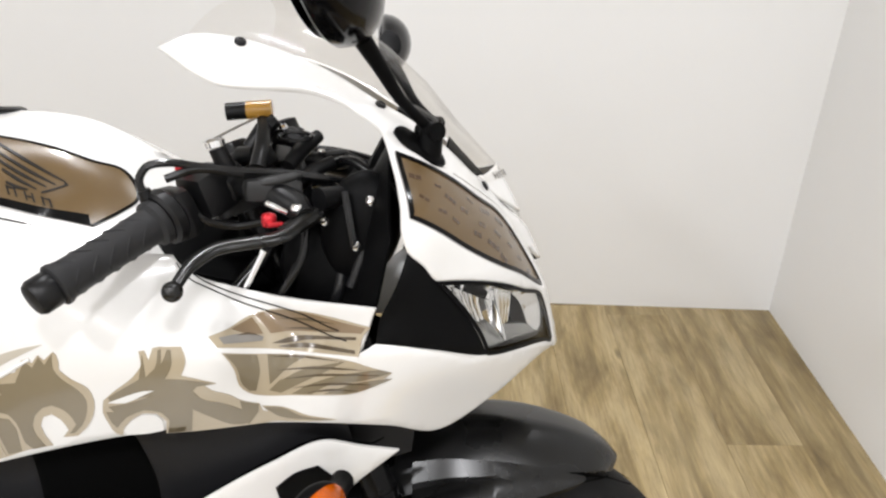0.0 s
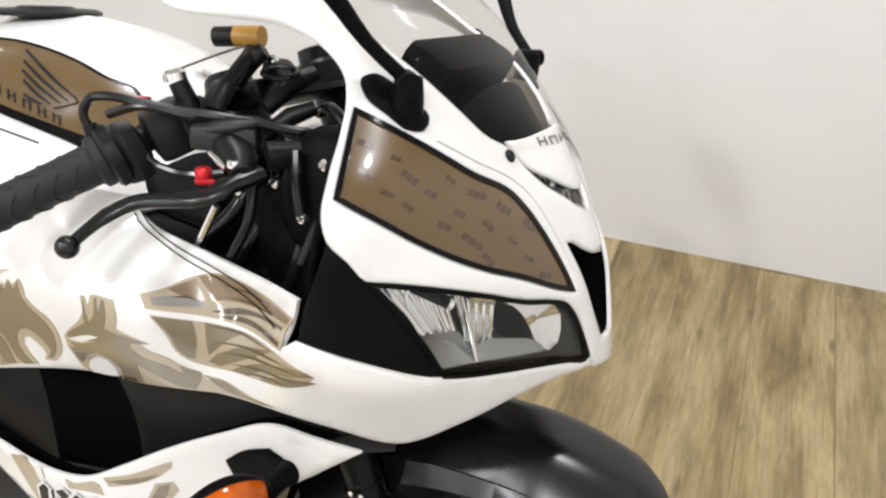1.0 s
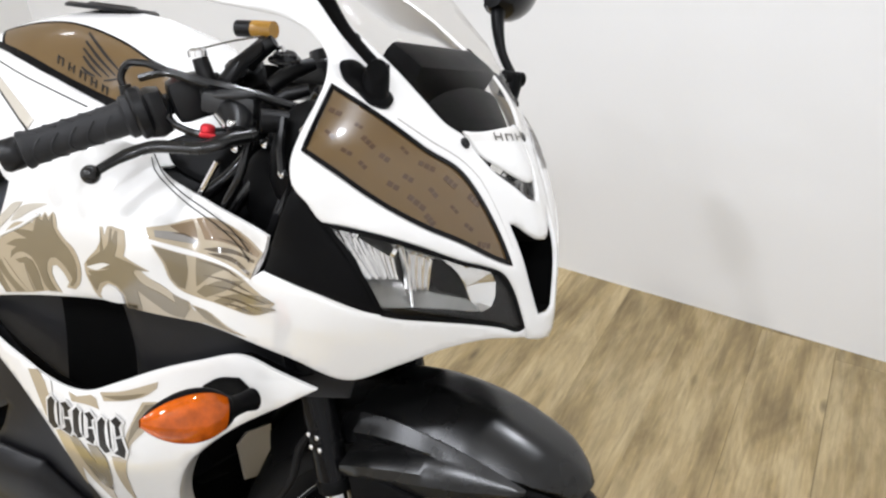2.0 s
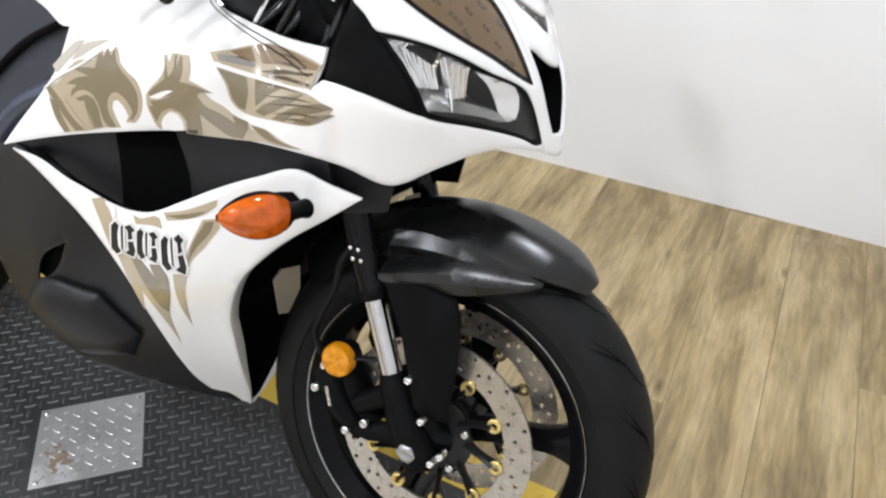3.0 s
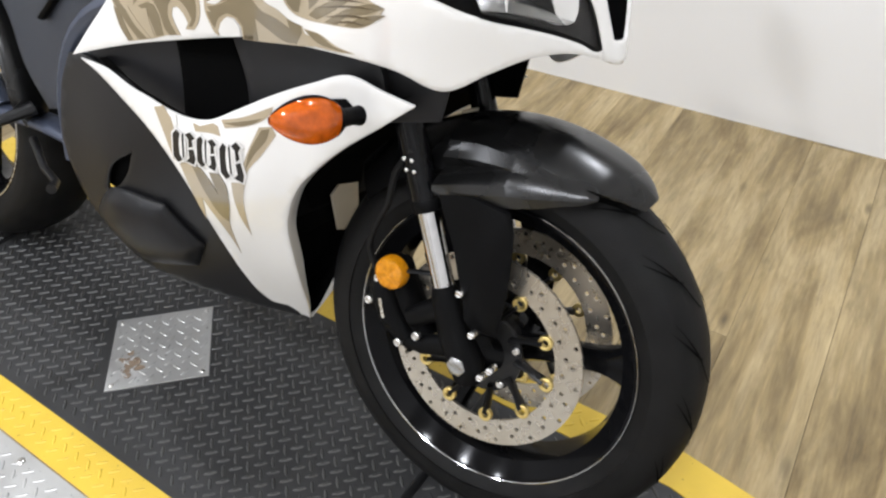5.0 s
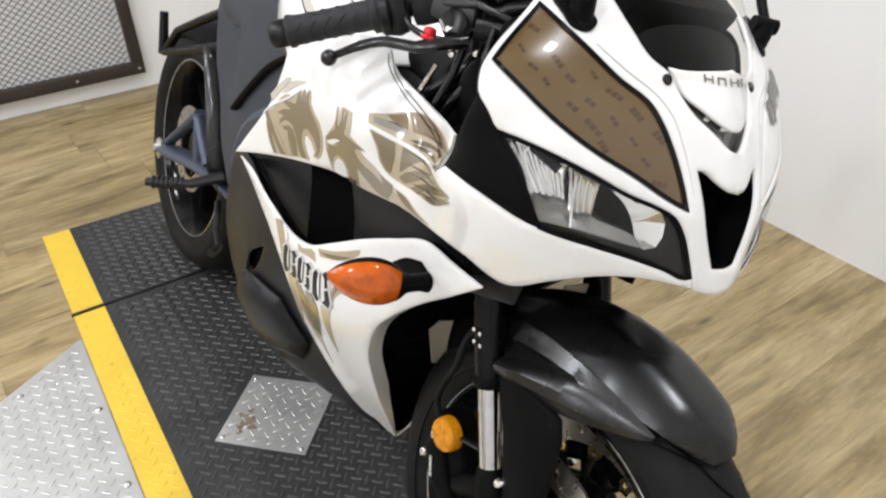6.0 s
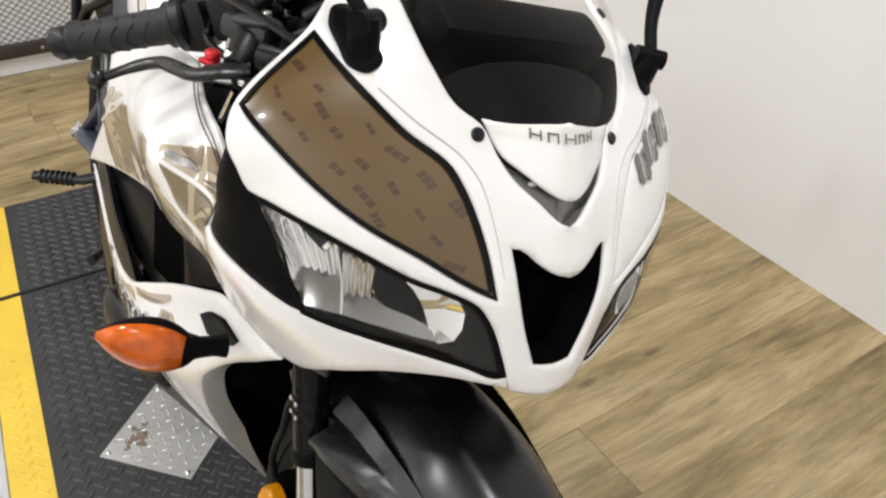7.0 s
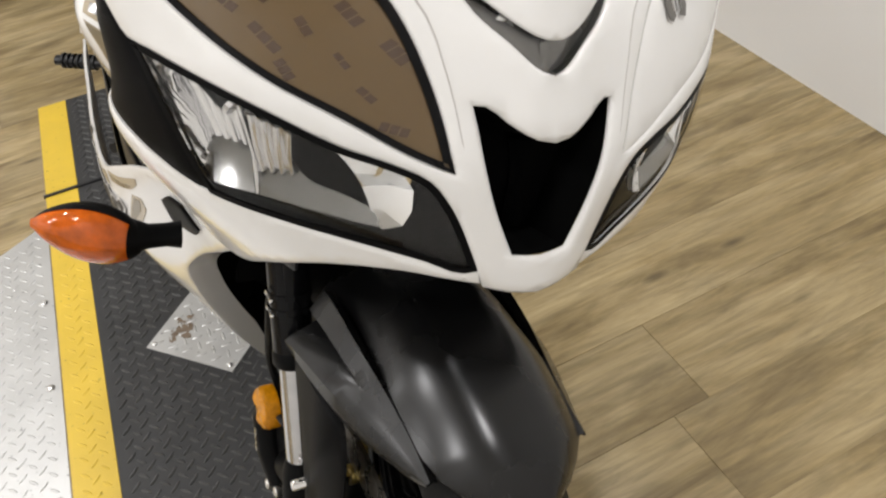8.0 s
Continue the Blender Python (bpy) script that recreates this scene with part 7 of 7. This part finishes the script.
paint("dragon_graphic", BROWN, .0011, [(-0.3922, 0.7403), (-0.3898, 0.7190), (-0.3829, 0.7260), (-0.3797, 0.7429), (-0.3771, 0.7435), (-0.3777, 0.7288), (-0.3723, 0.7424), (-0.3696, 0.7413), (-0.3701, 0.7246), (-0.3744, 0.7149), (-0.3558, 0.7110), (-0.3353, 0.7047), (-0.3486, 0.7037), (-0.3515, 0.6998), (-0.3440, 0.6911), (-0.3239, 0.6829), (-0.3054, 0.6731), (-0.2986, 0.6578), (-0.3057, 0.6576), (-0.3342, 0.6709), (-0.3498, 0.6812), (-0.3481, 0.6580), (-0.3683, 0.6592), (-0.3681, 0.6719), (-0.3758, 0.6816), (-0.3898, 0.6860), (-0.4037, 0.6808), (-0.4114, 0.6703), (-0.4158, 0.6760), (-0.4209, 0.6882), (-0.4141, 0.6872), (-0.4189, 0.6935), (-0.4016, 0.6952), (-0.3844, 0.7001), (-0.4088, 0.6979), (-0.4182, 0.6986), (-0.4195, 0.7035), (-0.4073, 0.7106), (-0.3950, 0.7176)], "dark brown dragon graphic")
paint("dragon_graphic", BROWN, .0011, [(-0.3090, 0.6827), (-0.2910, 0.6766), (-0.2903, 0.6686), (-0.2977, 0.6559), (-0.3024, 0.6648)], "dark brown dragon graphic")
paint("feather_graphic", BROWN, .0011, [(-0.3267, 0.7310), (-0.2946, 0.7255), (-0.2918, 0.7114), (-0.2944, 0.6905), (-0.3008, 0.6916), (-0.3084, 0.6993), (-0.3139, 0.7142)], "dark brown feather graphic")
paint("feather_graphic", BROWN, .0011, [(-0.2840, 0.7246), (-0.2480, 0.7175), (-0.2641, 0.7099), (-0.2755, 0.7000), (-0.2818, 0.6945), (-0.2834, 0.7094)], "dark brown feather graphic")
paint("feather_graphic", BROWN, .0011, [(-0.2822, 0.6888), (-0.2708, 0.6989), (-0.2497, 0.7050), (-0.2245, 0.7085), (-0.2384, 0.6996), (-0.2533, 0.6924), (-0.2714, 0.6844)], "dark brown feather graphic")
paint("feather_graphic", BROWN, .0011, [(-0.2619, 0.6820), (-0.2454, 0.6911), (-0.2228, 0.6958), (-0.1970, 0.6957), (-0.1912, 0.6929), (-0.2106, 0.6883), (-0.2373, 0.6855), (-0.2461, 0.6792)], "dark brown feather graphic")
paint("feather_graphic", BROWN, .0011, [(-0.2368, 0.6783), (-0.2191, 0.6851), (-0.1962, 0.6871), (-0.1890, 0.6869), (-0.2069, 0.6790), (-0.2215, 0.6765)], "dark brown feather graphic")
paint("feather_graphic", BROWN, .0011, [(-0.2860, 0.6724), (-0.2708, 0.6695), (-0.2513, 0.6574), (-0.2259, 0.6497), (-0.2480, 0.6536), (-0.2705, 0.6600)], "dark brown feather graphic")
paint("wing_panel", PANEL_TAN, .0010, [(-0.2901, 0.7639), (-0.2736, 0.7663), (-0.2516, 0.7609), (-0.2094, 0.7377), (-0.2123, 0.7328), (-0.2333, 0.7384), (-0.2612, 0.7437), (-0.2778, 0.7436), (-0.2832, 0.7538)], "brown patch of the wing panel")
paint("wing_panel", PANEL_TAN, .0010, [(-0.3151, 0.7531), (-0.2929, 0.7618), (-0.2885, 0.7532), (-0.2852, 0.7440), (-0.3059, 0.7483)], "brown patch of the wing panel")
paint("feather_graphic", DARK_BROWN, .0014, [(-0.2784, 0.7341), (-0.2577, 0.7381), (-0.2155, 0.7300), (-0.2164, 0.7272), (-0.2451, 0.7326), (-0.2663, 0.7323)], "dark brown feather streak")
paint("feather_graphic", DARK_BROWN, .0014, [(-0.2736, 0.7305), (-0.2494, 0.7302), (-0.2189, 0.7180), (-0.2191, 0.7146), (-0.2473, 0.7251), (-0.2659, 0.7282)], "dark brown feather streak")
paint("feather_graphic", GREY_TAN, .0013, [(-0.3291, 0.7465), (-0.3058, 0.7471), (-0.2850, 0.7417), (-0.2875, 0.7377), (-0.3077, 0.7388), (-0.3262, 0.7401)], "grey feather streak")
paint("dragon_highlight", TAN, .0015, [(-0.5515, 0.6890), (-0.5464, 0.6915), (-0.5278, 0.6666), (-0.5162, 0.6544), (-0.5221, 0.6537), (-0.5389, 0.6697)], "pale gap in the graphic")
paint("dragon_highlight", TAN, .0015, [(-0.5265, 0.6888), (-0.5163, 0.6900), (-0.5132, 0.6707), (-0.5085, 0.6563), (-0.5133, 0.6553)], "pale gap in the graphic")
paint("dragon_highlight", WHITE, .0015, [(-0.4194, 0.6980), (-0.4083, 0.7016), (-0.3912, 0.7056), (-0.3829, 0.7051), (-0.3935, 0.7006), (-0.4053, 0.6960)], "pale gap in the graphic")
paint("dragon_highlight", WHITE, .0015, [(-0.4057, 0.6675), (-0.4006, 0.6760), (-0.3904, 0.6820), (-0.3807, 0.6800), (-0.3731, 0.6723), (-0.3722, 0.6625), (-0.3842, 0.6610), (-0.4028, 0.6617)], "pale gap in the graphic")
paint("dragon_highlight", TAN, .0015, [(-0.2459, 0.7130), (-0.2347, 0.7094), (-0.2544, 0.7049), (-0.2722, 0.6970), (-0.2637, 0.7052)], "pale gap in the graphic")
paint("dragon_highlight", TAN, .0015, [(-0.2458, 0.6963), (-0.2232, 0.7006), (-0.2085, 0.6981), (-0.2289, 0.6959), (-0.2530, 0.6881)], "pale gap in the graphic")

# thin feather streaks, fanned over the wing
for (u0, v0), (u1, v1), w in (((-.282, .722), (-.226, .7085), .0011), ((-.276, .7075), (-.212, .6985), .0013), ((-.270, .698), (-.200, .692), .0012), ((-.262, .688), (-.204, .6835), .0011),
                              ((-.250, .6815), (-.212, .678), .0010), ((-.312, .746), (-.288, .7425), .0010), ((-.270, .758), (-.226, .745), .0011), ((-.266, .7475), (-.224, .7365), .0012), ((-.262, .728), (-.224, .7175), .0010)):
    mid = ((u0 + u1) / 2, (v0 + v1) / 2 + .0022)
    paint("feather_graphic", DARK_BROWN, .0016, [(u0, v0), (mid[0], mid[1] + w), (u1, v1), (mid[0], mid[1] - w)], "dark brown feather streak")


for line in ([(-0.5746, 0.7027), (-0.5553, 0.7154), (-0.5142, 0.7335), (-0.4824, 0.7502)], ):
    ridge_line = [tuple(SKIN.at(q)[0] + SKIN.normal(q)[0] * .0004) for q in curve(line, .012, False, 150)]
    part("crease", Build().tube(ridge_line, .0020, 8), WHITE, side, "white crease ridge")



def flame(mat, off, outline, label):
    return part("flame_graphic", decal(LOW, outline, off), mat, lowc, label, 50)


flame(TAN, .0007, [(-0.4997, 0.5670), (-0.4805, 0.5732), (-0.4653, 0.5538), (-0.4670, 0.4998), (-0.4614, 0.4934), (-0.4749, 0.4954), (-0.4851, 0.5278)], "tan flame graphic")
flame(TAN, .0007, [(-0.4663, 0.4919), (-0.4356, 0.5004), (-0.4250, 0.4778), (-0.4110, 0.4491), (-0.3989, 0.4190), (-0.3993, 0.3876), (-0.3972, 0.3429), (-0.4062, 0.3773), (-0.4288, 0.4293), (-0.4441, 0.4611)], "tan flame graphic")
flame(TAN, .0007, [(-0.3752, 0.4853), (-0.3545, 0.4886), (-0.3627, 0.4616), (-0.3666, 0.4272), (-0.3672, 0.3909), (-0.3756, 0.4201), (-0.3777, 0.4583)], "tan flame graphic")
flame(TAN, .0007, [(-0.4628, 0.4869), (-0.4440, 0.4907), (-0.4349, 0.4461), (-0.4408, 0.4005), (-0.4501, 0.4387)], "tan flame graphic")
flame(TAN, .0007, [(-0.3828, 0.5745), (-0.3601, 0.5805), (-0.3100, 0.6047), (-0.3119, 0.5957), (-0.3270, 0.5820), (-0.3469, 0.5724), (-0.3778, 0.5639)], "tan flame graphic")
flame(TAN, .0007, [(-0.3305, 0.5734), (-0.3125, 0.5774), (-0.3079, 0.5664), (-0.3284, 0.5351), (-0.3495, 0.5062), (-0.3545, 0.4886), (-0.3589, 0.5047), (-0.3480, 0.5347)], "tan flame graphic")
flame(TAN, .0007, [(-0.4287, 0.5610), (-0.4170, 0.5584), (-0.3957, 0.5673), (-0.3885, 0.5646), (-0.3854, 0.5511), (-0.3963, 0.5523), (-0.4256, 0.5492)], "tan flame graphic")
flame(BROWN, .0011, [(-0.4405, 0.4974), (-0.4236, 0.4959), (-0.4089, 0.4755), (-0.3993, 0.4479), (-0.3975, 0.4092), (-0.4076, 0.4164), (-0.4232, 0.4499)], "brown flame graphic")
flame(BROWN, .0011, [(-0.4097, 0.4927), (-0.3934, 0.4951), (-0.3859, 0.4818), (-0.3868, 0.4514), (-0.3975, 0.4092), (-0.3991, 0.4409), (-0.4053, 0.4731)], "brown flame graphic")
flame(BROWN, .0011, [(-0.3794, 0.5706), (-0.3535, 0.5775), (-0.3252, 0.5865), (-0.3369, 0.5776), (-0.3604, 0.5700)], "brown flame graphic")
flame(BROWN, .0011, [(-0.3273, 0.5704), (-0.3158, 0.5740), (-0.3194, 0.5610), (-0.3381, 0.5344), (-0.3519, 0.5097), (-0.3464, 0.5324)], "brown flame graphic")
flame(WHITE, .0014, [(-0.4684, 0.5639), (-0.4573, 0.5667), (-0.4567, 0.5523), (-0.4640, 0.5467)], "white gap in the flames")

# ornate dark strokes with a white outline: bars only, no letters
STROKES = [[(.04, .16), (.20, .02), (.34, .12), (.30, .30), (.32, .74), (.44, .90), (.26, 1.0), (.06, .84)], [(.42, .14), (.50, .06), (.52, .80), (.46, .84)],
           [(.56, .10), (.76, .0), (.96, .14), (.84, .24), (.88, .42), (.72, .48), (.70, .22)], [(.70, .54), (.90, .50), (.98, .80), (.90, 1.0), (.58, .92), (.74, .80)]]


def emblem(skin, quads, mat, parent, off, flip=False, halo=.0032):
    for quad in quads:
        a, b2, c2, d2 = (np.array(q) for q in quad)
        for stroke in STROKES:
            line = [tuple((1 - t) * ((1 - k) * a + k * b2) + t * ((1 - k) * d2 + k * c2)) for k, t in stroke]
            if halo:
                back = decal(skin, shrink(line, -halo), off, corner=20)
                part("stroke_outline", back.mirrored() if flip else back, WHITE, parent, "white outline of a dark stroke", 50)
            front = decal(skin, line, off + .0007, corner=20)
            part("letter_bar", front.mirrored() if flip else front, mat, parent, "dark ornate bar", 50)


emblem(LOW, ([(-0.4663, 0.5461), (-0.4230, 0.5469), (-0.4285, 0.4993), (-0.4754, 0.4932)], [(-0.4230, 0.5469), (-0.3885, 0.5451), (-0.3936, 0.4990), (-0.4285, 0.4993)], [(-0.3875, 0.5428), (-0.3541, 0.5506), (-0.3527, 0.4897), (-0.3900, 0.4919)]), MARK, lowc, .0024)
emblem(SKIN, ([(-0.0385, 0.8515), (-0.0647, 0.8528), (-0.0488, 0.8207), (-0.0272, 0.8224)], [(-0.0668, 0.8648), (-0.0940, 0.8655), (-0.0739, 0.8306), (-0.0490, 0.8319)], [(-0.0978, 0.8728), (-0.1393, 0.8662), (-0.1133, 0.8351), (-0.0805, 0.8393)]), GREY_MARK, goldl, .0012, True, 0)


# floor planks, laid across the room
PW, PL = 0.182, 1.22
rng = random.Random(11)
plank_mesh = Build().plate([(-PW / 2 + 0.0005, -PL / 2 + 0.0005), (PW / 2 - 0.0005, -PL / 2 + 0.0005), (PW / 2 - 0.0005, PL / 2 - 0.0005), (-PW / 2 + 0.0005, PL / 2 - 0.0005)], Matrix.Translation((0, 0, -0.012)), 0.010, 0.0003).mesh("plank", WOOD, 0)
room_turn = pose(0, 0, 0, 0, 0, TURN_ROOM)
for i in range(-16, 7):
    start = rng.uniform(0, PL)
    for j in range(-5, 3):
        x, y = i * PW + 0.02, j * PL + start
        tan = math.tan(radians(TURN_ROOM))
        y0, y1 = max(y - PL / 2, NEAR - 0.05 - tan * x), min(y + PL / 2, BACK + 0.05 - tan * x)
        x0, x1 = max(x - PW / 2, REAR_X - 0.05 + tan * (y0 + y1) / 2), min(x + PW / 2, 1.03)
        if y1 - y0 < 0.02 or x1 - x0 < 0.02:
            continue
        if (y0, y1, x0, x1) == (y - PL / 2, y + PL / 2, x - PW / 2, x + PW / 2):
            data, middle = plank_mesh, Matrix.Translation((x, y, 0))
        else:
            hx, hy = (x1 - x0) / 2 - 0.0001, (y1 - y0) / 2 - 0.0001
            data = Build().plate([(-hx, -hy), (hx, -hy), (hx, hy), (-hx, hy)], Matrix.Translation((0, 0, -0.012)), 0.010, 0.0003).mesh("plank", WOOD, 0)
            middle = Matrix.Translation(((x0 + x1) / 2, (y0 + y1) / 2, 0))
        ob = new("plank", data)
        ob.parent = floor
        ob.matrix_world = room_turn @ middle
